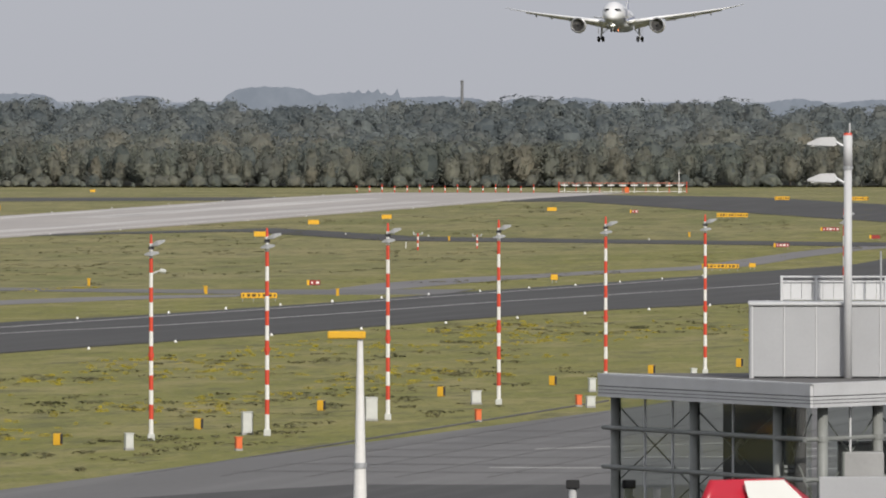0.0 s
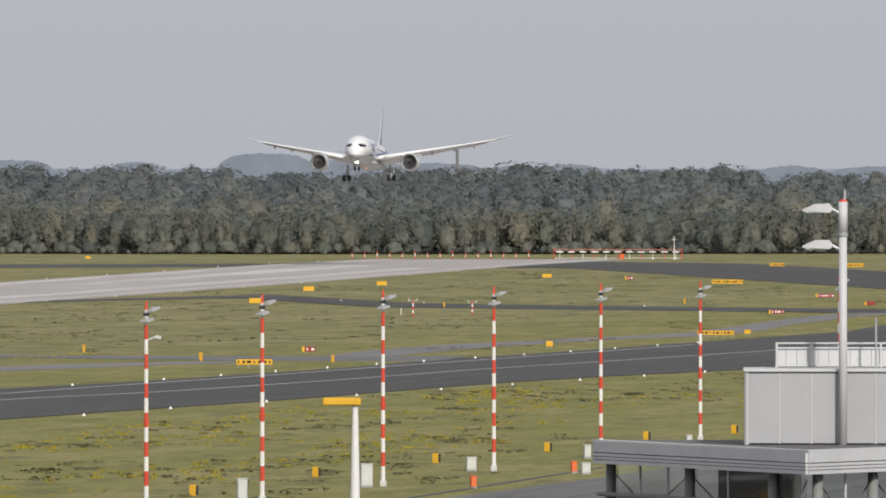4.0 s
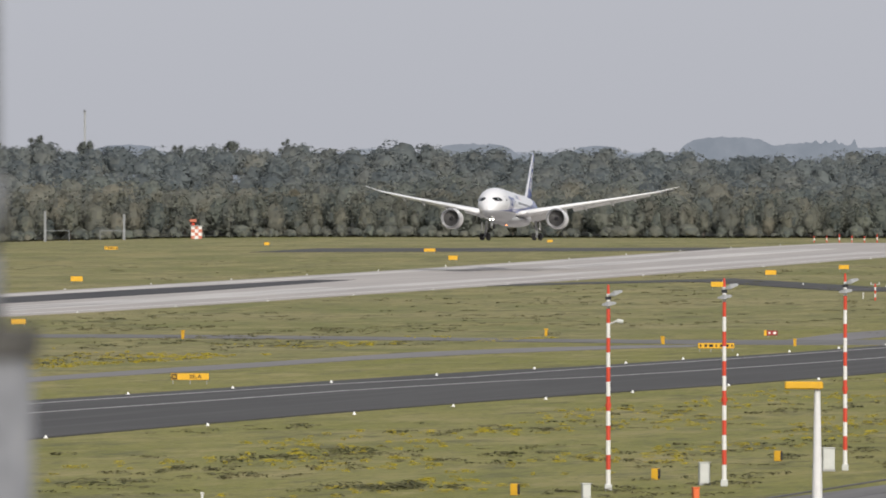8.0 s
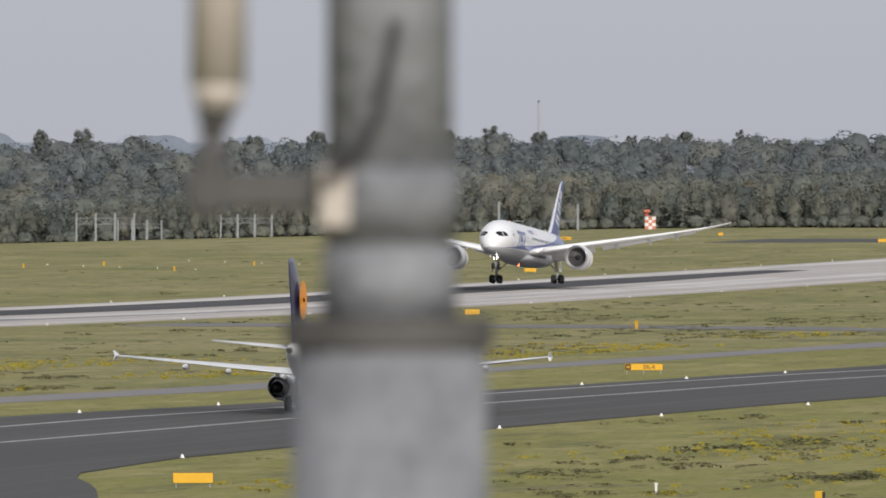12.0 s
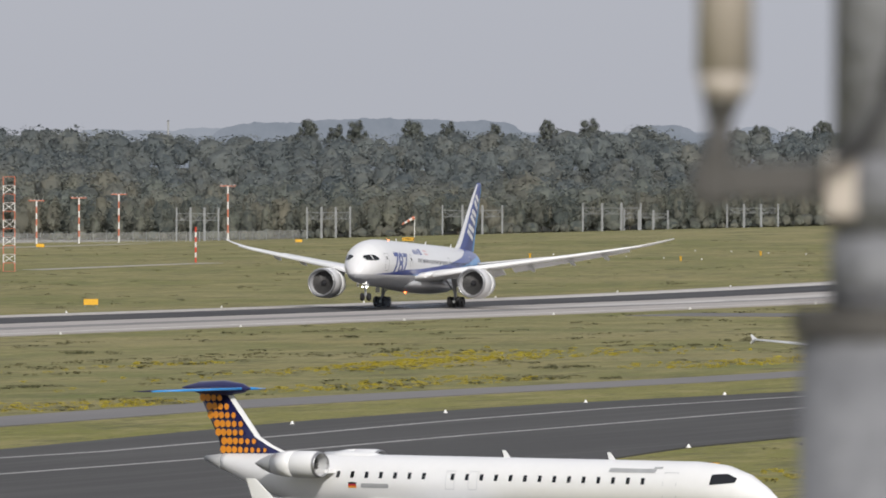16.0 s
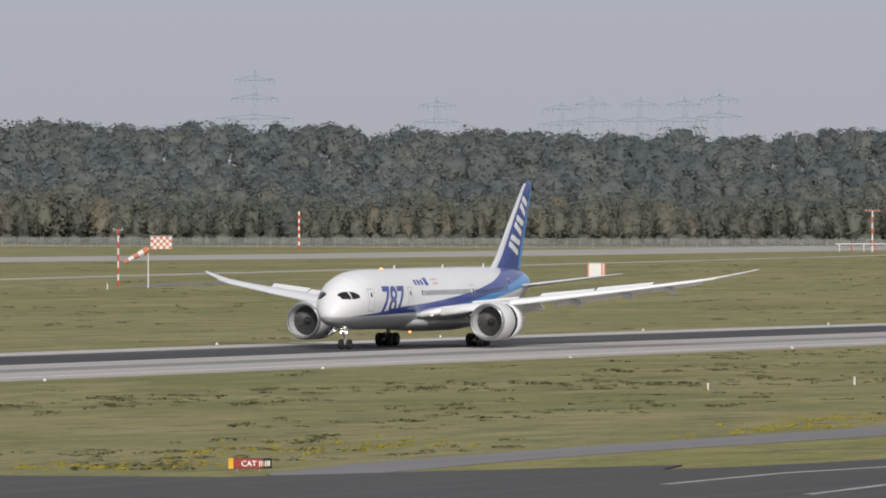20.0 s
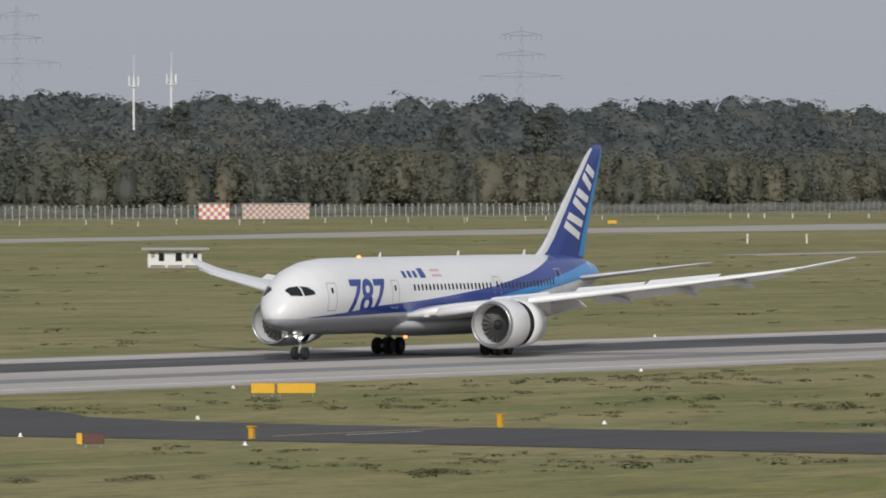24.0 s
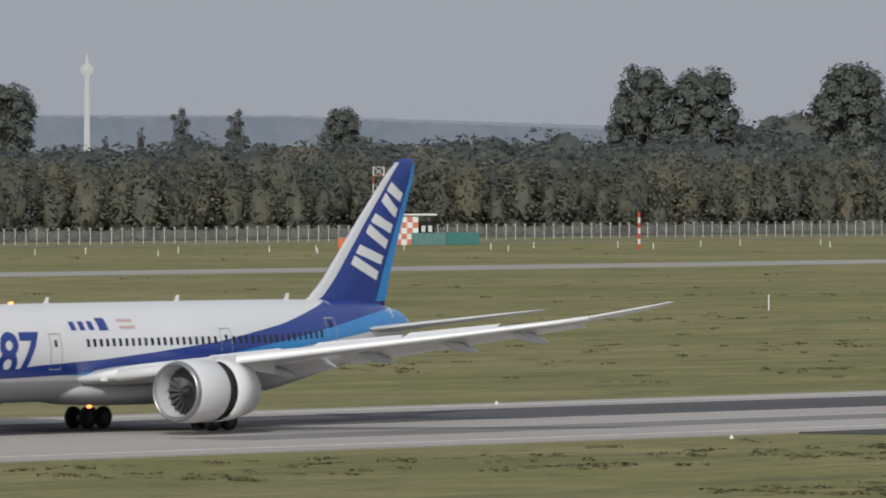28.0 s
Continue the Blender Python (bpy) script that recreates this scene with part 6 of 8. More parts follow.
PALE_ORANGE = mat("bleached_orange_paint", (0.70, 0.48, 0.38), 0.6, vary=0.08, scale=1, fine=8)
FADED_DARK = mat("faded_brown_paint", (0.33, 0.30, 0.29), 0.7, vary=0.15, scale=1, fine=8)


def checker_hut(x, y, w, d, h, label, cell=0.75, roof=True, rz=0.0, paint=None, wall=None):
    """A small hut painted in red and white squares, with a flat roof."""
    a = thing("checkered_hut", at_ground(x, y, 0, facing(x, y) + rz), label, "hut")
    part("wall_block", box((0, d / 2, h / 2), (w, d, h)), wall or BAND_WHITE, a)
    nx, nz = max(2, round(w / cell)), max(2, round(h / cell))
    for i in range(nx):
        for j in range(nz):
            if (i + j) % 2 == 0:
                part("painted_square", box((-w / 2 + (i + 0.5) * w / nx, -0.012, (j + 0.5) * h / nz), (w / nx, 0.03, h / nz)), paint or HAZE_FADED_RED, a)
    if roof:
        part("roof", box((0, d / 2, h + 0.1), (w + 0.5, d + 0.5, 0.2), bevel=0.03), CONCRETE_GREY, a)
    return a


checker_hut(-1091.5, 2494, 5.4, 3, 3.2, "white hut with red checkerboard near the fence")
checker_hut(-1169.3, 2017.1, 6.6, 4, 3.4, "red and white checkered hut in front of the woods", cell=0.85)
long_hut = checker_hut(-1171.0, 2047.1, 14.5, 4, 3.3, "long faded checkered shelter beside the fence", cell=0.7, paint=PALE_ORANGE, wall=FADED_DARK)
gs_hut = thing("equipment_hut", at_ground(-651, 1668, 0, facing(-651, 1668)), "small white equipment hut with haze-faded red corners in the grass", "hut")
part("wall_block", box((0, 1.2, 1.15), (3.0, 2.4, 2.3), bevel=0.03), BAND_WHITE, gs_hut)
for cx_ in (-1.38, 0.95, 1.38):
    part("corner_strip", box((cx_, -0.02, 1.15), (0.24, 0.06, 2.26)), HAZE_FADED_RED, gs_hut, "haze-faded red corner strip")
part("roof", box((0, 1.2, 2.36), (3.2, 2.6, 0.1), bevel=0.02), CONCRETE_GREY, gs_hut)
mid_hut = thing("equipment_hut", at_ground(-724.2, 1238.8, 0, facing(-724.2, 1238.8)), "low white hut with dark windows and wide flat grey roof", "hut")
part("wall_block", box((0, 2, 1.35), (7.2, 4, 1.9), bevel=0.03), BAND_WHITE, mid_hut)
part("plinth", box((0, 2, 0.2), (7.0, 3.8, 0.4)), FADED_DARK, mid_hut, "dark brown-grey plinth")
for k, (wx, ww, wz, wh) in enumerate(((-2.9, 0.5, 1.75, 0.7), (-1.75, 0.75, 1.5, 1.1), (0.55, 0.85, 1.5, 1.1), (1.75, 0.45, 1.75, 0.8), (2.75, 0.6, 1.4, 1.2))):
    part("window", box((wx, -0.01, wz), (ww, 0.06, wh)), DARK if k % 3 else FADED_DARK, mid_hut, "dark window")
for wx in (-3.4, -1.1, 1.2, 3.4):
    part("pillar", box((wx, -0.06, 1.2), (0.3, 0.14, 2.2), bevel=0.02), BAND_WHITE, mid_hut)
part("roof", box((0.1, 1.8, 2.62), (9.0, 5.4, 0.24), bevel=0.04), CONCRETE_GREY, mid_hut, "overhanging flat grey roof")
part("roof_edge", box((0.1, -0.92, 2.5), (8.9, 0.05, 0.16)), FADED_DARK, mid_hut)
gate_hut = checker_hut(-1146.3, 1514.3, 4.0, 3, 5.0, "red and white checkered hut with wide white roof", cell=1.0, roof=False)
part("roof", box((0.9, 1.4, 5.35), (8.7, 3.8, 0.3), bevel=0.04), BAND_WHITE, gate_hut, "wide white flat roof")
part("upper_wall", box((0, 1.5, 5.1), (3.9, 2.9, 0.22)), BAND_WHITE, gate_hut)
part("side_room", box((3.4, 1.6, 3.1), (2.8, 2.6, 2.0), bevel=0.03), DARK, gate_hut, "dark glazed side room")
for k in range(2):
    part("window_blind", box((2.9 + 1.2 * k, 0.27, 2.85), (0.7, 0.05, 1.1)), CABINET, gate_hut, "pale blind behind the glass")
part("side_prop", box((4.6, 0.5, 1.05), (0.18, 0.18, 2.1)), BAND_WHITE, gate_hut)
checker_hut(-623.6, 2621, 2.7, 3, 3.2, "red and white radar hut on the rise", cell=0.9)
radar = thing("radar_antenna", at_ground(-624.6, 2621.5, 3.4), "small radar antenna on a red and white hut", "antenna")
part("turntable", rod((0, 0, 0), (0, 0, 0.6), 0.4), BAND_RED, radar)
part("reflector", box((0, 0, 1.2), (1.7, 0.3, 0.7), bevel=0.1), HAZE_FADED_RED, radar)


def lattice_mast(x, y, h, w, label, red=True, rz=0):
    """A square lattice mast: four legs in bands and cross braces."""
    a = thing("lattice_mast", at_ground(x, y, 0, facing(x, y) + rz), label, "mast")
    n = max(4, int(h / 1.4))
    for i in range(n):
        z0, z1 = h * i / n, h * (i + 1) / n
        paint = (HAZE_FADED_RED if i % 2 == 0 else BAND_WHITE) if red else MAST_GREY
        bm = bmesh.new()
        for sx, sy in ((-1, -1), (1, -1), (1, 1), (-1, 1)):
            add_rod(bm, (sx * w / 2, sy * w / 2, z0), (sx * w / 2, sy * w / 2, z1), 0.09, n=6)
        for (ax, ay), (bx, by) in (((-1, -1), (1, -1)), ((1, -1), (1, 1)), ((1, 1), (-1, 1)), ((-1, 1), (-1, -1))):
            add_rod(bm, (ax * w / 2, ay * w / 2, z0), (bx * w / 2, by * w / 2, z1 if i % 2 else z0), 0.05, n=5)
            add_rod(bm, (ax * w / 2, ay * w / 2, z1), (bx * w / 2, by * w / 2, z1), 0.05, n=5)
        part("section", bm, paint, a)
    return a


lattice_mast(-592.5, 1674, 15.6, 1.9, "red and white lattice glide-path mast on the airfield")
lattice_mast(-1070.7, 1406.7, 14.0, 1.75, "red and white lattice mast near the fence")


def striped_shed(x, y, w, d, h, label):
    a = thing("striped_shed", at_ground(x, y, 0, facing(x, y)), label, "shed")
    for i in range(5):
        part("panel", box((-w / 2 + (i + 0.5) * w / 5, d / 2, h / 2), (w / 5, d, h)), HUT_ORANGE if i in (0, 1, 3, 4) else BAND_WHITE, a)
    part("roof", box((0, d / 2, h + 0.06), (w + 0.2, d + 0.2, 0.12)), CONCRETE_GREY, a)


striped_shed(-595.2, 1672, 3.3, 2.5, 2.3, "orange and white striped equipment shed")
striped_shed(-1063.5, 1388.8, 2.9, 2.5, 2.5, "orange and white striped equipment shed")

# localizer aerial behind the runway end
loc = thing("localizer_aerial", at_ground(-373, 2443, 0, 4), "wide localizer aerial with white elements behind the runway end", "antenna")
part("top_rail", box((0, 0, 2.3), (29.5, 0.12, 0.12)), HAZE_FADED_RED, loc)
part("low_rail", box((0, 0, 0.35), (29.5, 0.12, 0.12)), BAND_WHITE, loc)
for i in range(11):
    px_ = -13.4 + 2.68 * i
    part("element", box((px_, -0.4, 1.75), (1.6, 0.8, 0.28), bevel=0.08), LIGHTWHITE, loc, "white aerial element")
    part("post", rod((px_, 0, 0), (px_, 0, 2.2), 0.09, n=6), BAND_RED if i % 2 else BAND_WHITE, loc)
part("monitor_box", box((1.0, -0.6, 0.7), (1.0, 0.6, 1.3), bevel=0.04), HUT_ORANGE, loc)
for s in (-14.7, 14.7):
    part("end_post", rod((s, 0, 0), (s, 0, 2.6), 0.12, n=6), BAND_RED, loc)
for i in range(15):
    striped_post(-395 - 3.1 * i, 2451 + 0.8 * i, 1.5 if i % 3 else 1.9, 3, 0.14, "short red approach-light post at the runway end", False)
monitor = thing("monitor_mast", at_ground(-359.5, 2440), "thin white monitor mast at the runway end", "mast")
part("pole", rod((0, 0, 0), (0, 0, 5.4), 0.13, 0.08), BAND_WHITE, monitor)
part("crossarm", box((0, 0, 4.6), (1.2, 0.1, 0.1)), BAND_WHITE, monitor)


# approach-light poles across the far field
def approach_pole(x, y, h):
    a = thing("approach_light_pole", at_ground(x, y, 0, facing(x, y)), "red and white approach-light pole with crossbar", "light pole", "approach-light poles")
    for i in range(7):
        part("band", rod((0, 0, h * i / 7), (0, 0, h * (i + 1) / 7), 0.2, n=8), HAZE_FADED_RED if i % 2 else BAND_WHITE, a)
    part("crossbar", box((0, 0, h), (3.9, 0.25, 0.2)), HAZE_FADED_RED, a)
    for i in range(4):
        part("lamp", box((-1.5 + i, 0, h + 0.25), (0.35, 0.35, 0.3), bevel=0.06), LAMP_GREY, a)


for x, y, h in ((-866.5, 2420, 9.5), (-861.2, 2453, 10.5), (-851.6, 2456.6, 11.0), (-842.5, 2459.7, 11.7), (-817.5, 2468, 13.2), (-873, 2418, 9.8)):
    approach_pole(x, y, h)
bar = thing("approach_light_bar", at_ground(-866, 2405, 0, facing(-866, 2405)), "low white approach-light bar on short posts", "light bar")
part("beam", box((0, 0, 1.9), (22, 0.25, 0.2)), BAND_WHITE, bar)
for i in range(8):
    part("post", rod((-10 + 2.9 * i, 0, 0), (-10 + 2.9 * i, 0, 1.8), 0.12, n=6), BAND_RED if i % 2 else BAND_WHITE, bar)


# railway gantries before the woods
RAIL_STEEL = mat("dull_grey_railway_steel", (0.27, 0.28, 0.285), 0.6, 0.2, vary=0.15, scale=0.6, fine=6)
def gantry(x, y, w, h, rz=0):
    a = thing("railway_gantry", at_ground(x, y, 0, facing(x, y) + rz), "pale grey steel railway gantry before the woods", "gantry", "railway gantries")
    for i in range(4):
        lx = -w / 2 + w * i / 3
        part("post", box((lx, 0, h / 2), (0.55 if i % 3 else 0.42, 0.5, h)), RAIL_STEEL, a)
    bm = bmesh.new()
    for z in (h * 0.62, h * 0.82):
        add_rod(bm, (-w / 2, 0, z), (w / 2, 0, z), 0.09, n=5)
    for i in range(6):
        add_rod(bm, (-w / 2 + w * i / 6, 0, h * (0.62 if i % 2 else 0.82)), (-w / 2 + w * (i + 1) / 6, 0, h * (0.82 if i % 2 else 0.62)), 0.07, n=5)
    part("truss", bm, RAIL_STEEL, a)
    for i in range(3):
        part("arm", rod((-w / 2 + w * i / 3, 0, h * 0.5), (-w / 2 + w * (i + 0.6) / 3, 0, h * 0.75), 0.06, n=5), RAIL_STEEL, a)


for x, y, w, h in ((-856, 2560, 10.5, 8.5), (-825, 2571, 10.8, 8.0), (-790.5, 2581.5, 15, 7.6), (-757, 2591.5, 14.5, 7.2), (-723, 2601, 12.8, 6.0), (-750.5, 2600, 11, 5.2)):
    gantry(x, y, w, h)
for x, y, h, s_ in ((-661.8, 2617.6, 7.6, 1), (-642.6, 2622.4, 6.6, -1)):
    a = thing("signal_post", at_ground(x, y, 0, facing(x, y)), "grey steel signal post before the woods", "post")
    part("post", box((0, 0, h / 2), (0.62, 0.5, h)), RAIL_STEEL, a)
    part("rail", rod((0, 0, h * 0.35), (s_ * 6, 0, h * 0.35), 0.1, n=6), RAIL_STEEL, a)
    part("rail_post", rod((s_ * 6, 0, 0), (s_ * 6, 0, h * 0.38), 0.12, n=6), RAIL_STEEL, a)

# perimeter fence: posts with cranked tops, and a wire sheet between them
POST_GREY = mat("pale_fence_post", (0.60, 0.60, 0.57), 0.6, vary=0.1)
FENCE_NET = bpy.data.materials.new("chain_link_mesh")
FENCE_NET.use_nodes = True
fnn, fnl = FENCE_NET.node_tree.nodes, FENCE_NET.node_tree.links
f_clear, f_mix = fnn.new("ShaderNodeBsdfTransparent"), fnn.new("ShaderNodeMixShader")
fnn["Principled BSDF"].inputs["Base Color"].default_value = (0.30, 0.305, 0.29, 1)
f_mix.inputs[0].default_value = 0.44
fnl.new(f_clear.outputs[0], f_mix.inputs[1]), fnl.new(fnn["Principled BSDF"].outputs[0], f_mix.inputs[2])
fnl.new(f_mix.outputs[0], fnn["Material Output"].inputs["Surface"])
fence = thing("perimeter_fence", Matrix(), "long grey chain-link perimeter fence with cranked post tops", "fence")
line = [(-1197 - 0.021 * i, 1080 + 3.05 * i) for i in range(490)] + [(-1207 + 3.6 * i, 2578 + 5 * math.sin(i / 30)) for i in range(1, 105)]
post_mesh = None
extra = bmesh.new()
net_v, net_f = [], []
for i, (x, y) in enumerate(line):
    z = float(ground_z(x, y))
    if 90 <= i < 385:
        if post_mesh is None:
            bm = add_rod(rod((0, 0, 0), (0, 0, 2.5), 0.07, n=6), (0, 0, 2.5), (0.3, 0, 2.95), 0.06, n=5)
            add_rod(bm, (0, 0, 2.5), (-0.3, 0, 2.95), 0.06, n=5)
            ob = part("post", bm, POST_GREY, fence)
            post_mesh = ob.data
        else:
            ob = new("post", post_mesh)
            ob.parent = fence
        ob.matrix_basis = pose(x, y, z)
    else:
        add_rod(extra, (x, y, z), (x, y, z + 2.5), 0.07, n=4)
        add_rod(extra, (x, y, z + 2.5), (x + 0.3, y, z + 2.95), 0.06, n=4)
    net_v += [(x, y, z), (x, y, z + 2.45)]
    if i:
        net_f.append((2 * i - 2, 2 * i, 2 * i + 1, 2 * i - 1))
tagged(part("distant_fencing", extra, WIRE, fence), kind="stuff")
part("wire_mesh", (net_v, net_f), FENCE_NET, fence)

# storage yard by the fence
MOSS = mat("weathered_grey_green_paint", (0.10, 0.22, 0.20), 0.6, vary=0.15, scale=1, fine=8)
def container(x, y, w, d, h, paint, label):
    a = thing("container", at_ground(x, y, 0, facing(x, y)), label, "container", "containers by the fence")
    part("body", box((0, d / 2, h / 2), (w, d, h), bevel=0.04), paint, a)
    for i in range(max(2, int(w / 0.6))):
        part("rib", box((-w / 2 + (i + 0.5) * w / max(2, int(w / 0.6)), -0.03, h / 2), (0.14, 0.06, h * 0.86)), paint, a)
    part("roof_frame", box((0, d / 2, h + 0.04), (w + 0.06, d + 0.06, 0.08)), paint, a)


for x, y, w, h, paint, label in ((-1172, 1777.1, 5.5, 2.7, TEAL, "teal storage container by the fence"), (-1172, 1784.8, 2.9, 2.6, CABINET, "pale grey site container by the fence"), (-1172, 1790.2, 2.7, 2.2, BLUEBOX, "blue tank container by the fence"),
                                 (-1166, 1787.1, 1.9, 1.4, PALE_ORANGE, "faded orange skip by the fence"), (-1166, 1793.1, 2.7, 1.8, MOSS, "grey-green skip by the fence"), (-1166, 1799.1, 2.3, 1.6, EXCAVATOR, "orange skip by the fence"),
                                 (-1164, 1818.7, 3.6, 2.4, TAN, "tan plywood-sided site cabin by the fence"), (-1164, 1822.9, 0.9, 2.3, LIGHTWHITE, "white site toilet by the fence"),
                                 (-1142, 1514.9, 6.0, 2.1, MOSS, "container under a teal-green tarpaulin by the fence"), (-1142, 1524.8, 6.0, 2.1, TEAL, "dark green container by the fence")):
    container(x, y, w, 2.4, h, paint, label)
tank = thing("water_tank", at_ground(-1171, 1789.7, 2.3), "small blue water tank on a container", "tank")
part("drum", rod((0, 1.2, 0), (0, 1.2, 1.2), 0.75, n=16), BLUEBOX, tank)
ex = thing("excavator", at_ground(-1168, 1811.9, 0, facing(-1141, 1816)), "orange tracked excavator parked beside the fence", "excavator")
for s in (-1, 1):
    part("track", box((0, s * 1.1 + 1.2, 0.45), (4.0, 0.6, 0.9), bevel=0.25), BLACK, ex)
part("body", box((-0.4, 1.2, 1.5), (3.4, 2.6, 1.1), bevel=0.15), EXCAVATOR, ex)
part("cab", box((0.6, 0.6, 2.5), (1.4, 1.2, 1.4), bevel=0.1), EXCAVATOR, ex)
part("cab_window", box((0.6, -0.02, 2.6), (1.0, 0.05, 0.9)), DARK, ex)
part("boom", add_rod(rod((1.2, 1.4, 1.8), (2.4, 1.4, 4.4), 0.28, n=6), (2.4, 1.4, 4.4), (4.2, 1.4, 3.6), 0.24, n=6), EXCAVATOR, ex)
part("dipper", rod((4.2, 1.4, 3.6), (4.6, 1.4, 1.2), 0.2, n=6), EXCAVATOR, ex)
part("bucket", box((4.5, 1.4, 0.75), (0.9, 1.1, 0.9), bevel=0.2), SHADOWGREY, ex)
ld = thing("mini_loader", at_ground(-1160, 1805.4, 0, facing(-1138, 1819)), "small yellow loader beside the excavator", "loader")
part("body", box((0, 0.8, 0.9), (3.0, 1.5, 0.9), bevel=0.15), BOX_YELLOW, ld)
part("cab", box((-0.4, 0.8, 1.6), (1.2, 1.3, 0.8), bevel=0.1), BOX_YELLOW, ld)
for s in (-1, 1):
    wheel(ld, "wheel", s * 0.95, 0.0, 0.45, 0.45, 0.3)
shed = thing("grey_shed", at_ground(-1258, 2538, 0, facing(-1258, 2538)), "pale grey shed beside the fence", "shed")
part("wall_block", box((0, 1.5, 1.3), (4.4, 3, 2.6)), CABINET, shed)
part("roof", box((0, 1.5, 2.7), (4.8, 3.4, 0.2)), CONCRETE_GREY, shed)
guard = thing("watch_post", at_ground(-1200.1, 2498.9, 0, facing(-1200.1, 2498.9)), "white and black watch post at the fence", "hut")
part("shaft", box((0, 0, 1.2), (0.9, 0.9, 2.4)), BAND_WHITE, guard)
part("window_band", box((0, 0, 2.8), (1.1, 1.1, 0.7)), DARK, guard)
part("roof", box((0, 0, 3.3), (1.5, 1.5, 0.25)), BAND_WHITE, guard)
# ---------- pier building, floodlight mast and posts near the terrace ----------
CLADDING = mat("grey_metal_cladding", (0.38, 0.385, 0.395), 0.6, 0.05, vary=0.05, scale=0.8, fine=10)
FASCIA = mat("pale_metal_fascia", (0.54, 0.545, 0.55), 0.55, 0.0, vary=0.07, scale=0.7, fine=10)
FASCIA_JOINT = mat("fascia_shadow_joint", (0.14, 0.14, 0.145), 0.6, vary=0.1)
COLUMN = mat("dark_grey_steel_paint", (0.24, 0.25, 0.235), 0.55, vary=0.12, scale=2, fine=15)
ROOFTOP = mat("roof_membrane", (0.14, 0.135, 0.13), 0.9, vary=0.2, scale=0.7, fine=8)
INNER = mat("dark_interior_wall", (0.10, 0.105, 0.10), 0.7, vary=0.12, scale=0.8, fine=6)
INNER_PALE = mat("pale_interior_wall", (0.34, 0.34, 0.335), 0.7, vary=0.1, scale=0.8, fine=6)
GLASS = bpy.data.materials.new("facade_glass")
GLASS.use_nodes = True
gn, gl = GLASS.node_tree.nodes, GLASS.node_tree.links
g_clear, g_gloss, g_mix, g_fres = gn.new("ShaderNodeBsdfTransparent"), gn.new("ShaderNodeBsdfGlossy"), gn.new("ShaderNodeMixShader"), gn.new("ShaderNodeFresnel")
gn.remove(gn["Principled BSDF"])
g_clear.inputs[0].default_value = (0.74, 0.79, 0.77, 1)
g_gloss.inputs["Roughness"].default_value = 0.03
g_fres.inputs[0].default_value = 1.5
gl.new(g_fres.outputs[0], g_mix.inputs[0]), gl.new(g_clear.outputs[0], g_mix.inputs[1]), gl.new(g_gloss.outputs[0], g_mix.inputs[2])
gl.new(g_mix.outputs[0], gn["Material Output"].inputs["Surface"])

PB = 0.1411                                                   # bearing of the pier's front
pier_m = pose(-400 * math.sin(PB), 400 * math.cos(PB), 0, 0, 0, math.degrees(PB))
pier = thing("pier_building", pier_m, "glazed airport pier with grey metal roof plant room", "building")
L_, B_, R_ = Vector((-5.0, 0, 0)), Vector((2.75, -16.6, 0)), Vector((10.5, -4.0, 0))
back_ = [Vector((14, 12, 0)), Vector((-4.2, 9, 0))]


def prism(points, z0, z1):
    bm = bmesh.new()
    lo, hi = [bm.verts.new((p.x, p.y, z0)) for p in points], [bm.verts.new((p.x, p.y, z1)) for p in points]
    bm.faces.new(lo[::-1]), bm.faces.new(hi)
    for i in range(len(points)):
        j = (i + 1) % len(points)
        bm.faces.new((lo[i], lo[j], hi[j], hi[i]))
    return bm


plan = [L_, B_, R_] + back_
part("roof", prism(plan, 7.85, 8.42), ROOFTOP, pier, "dark flat roof")
for a, b in ((L_, B_), (B_, R_)):
    d = (b - a).normalized()
    out = Vector((d.y, -d.x, 0))
    for z0, z1, o, mm in ((8.18, 8.58, 0.10, FASCIA), (8.14, 8.18, 0.04, FASCIA_JOINT), (8.04, 8.14, 0.10, FASCIA), (8.01, 8.04, 0.04, FASCIA_JOINT), (7.92, 8.01, 0.10, FASCIA), (7.89, 7.92, 0.04, FASCIA_JOINT), (7.76, 7.89, 0.10, FASCIA)):
        part("fascia_strip", prism([a - d * 0.02, b + d * 0.06, b + d * 0.06 + out * o, a - d * 0.02 + out * o], z0, z1), mm, pier)
part("coping", prism([L_ + Vector((-0.1, 0.1, 0)), B_ + Vector((0, -0.2, 0)), R_ + Vector((0.1, 0, 0)), R_ + Vector((0, 0.5, 0)), B_ + Vector((0, 0.6, 0)), L_ + Vector((0.4, 0.3, 0))], 8.58, 8.63), FASCIA, pier)
inset = [p + Vector((0.35 if p is L_ else 0, 0.9, 0)) for p in (L_, B_, R_)]
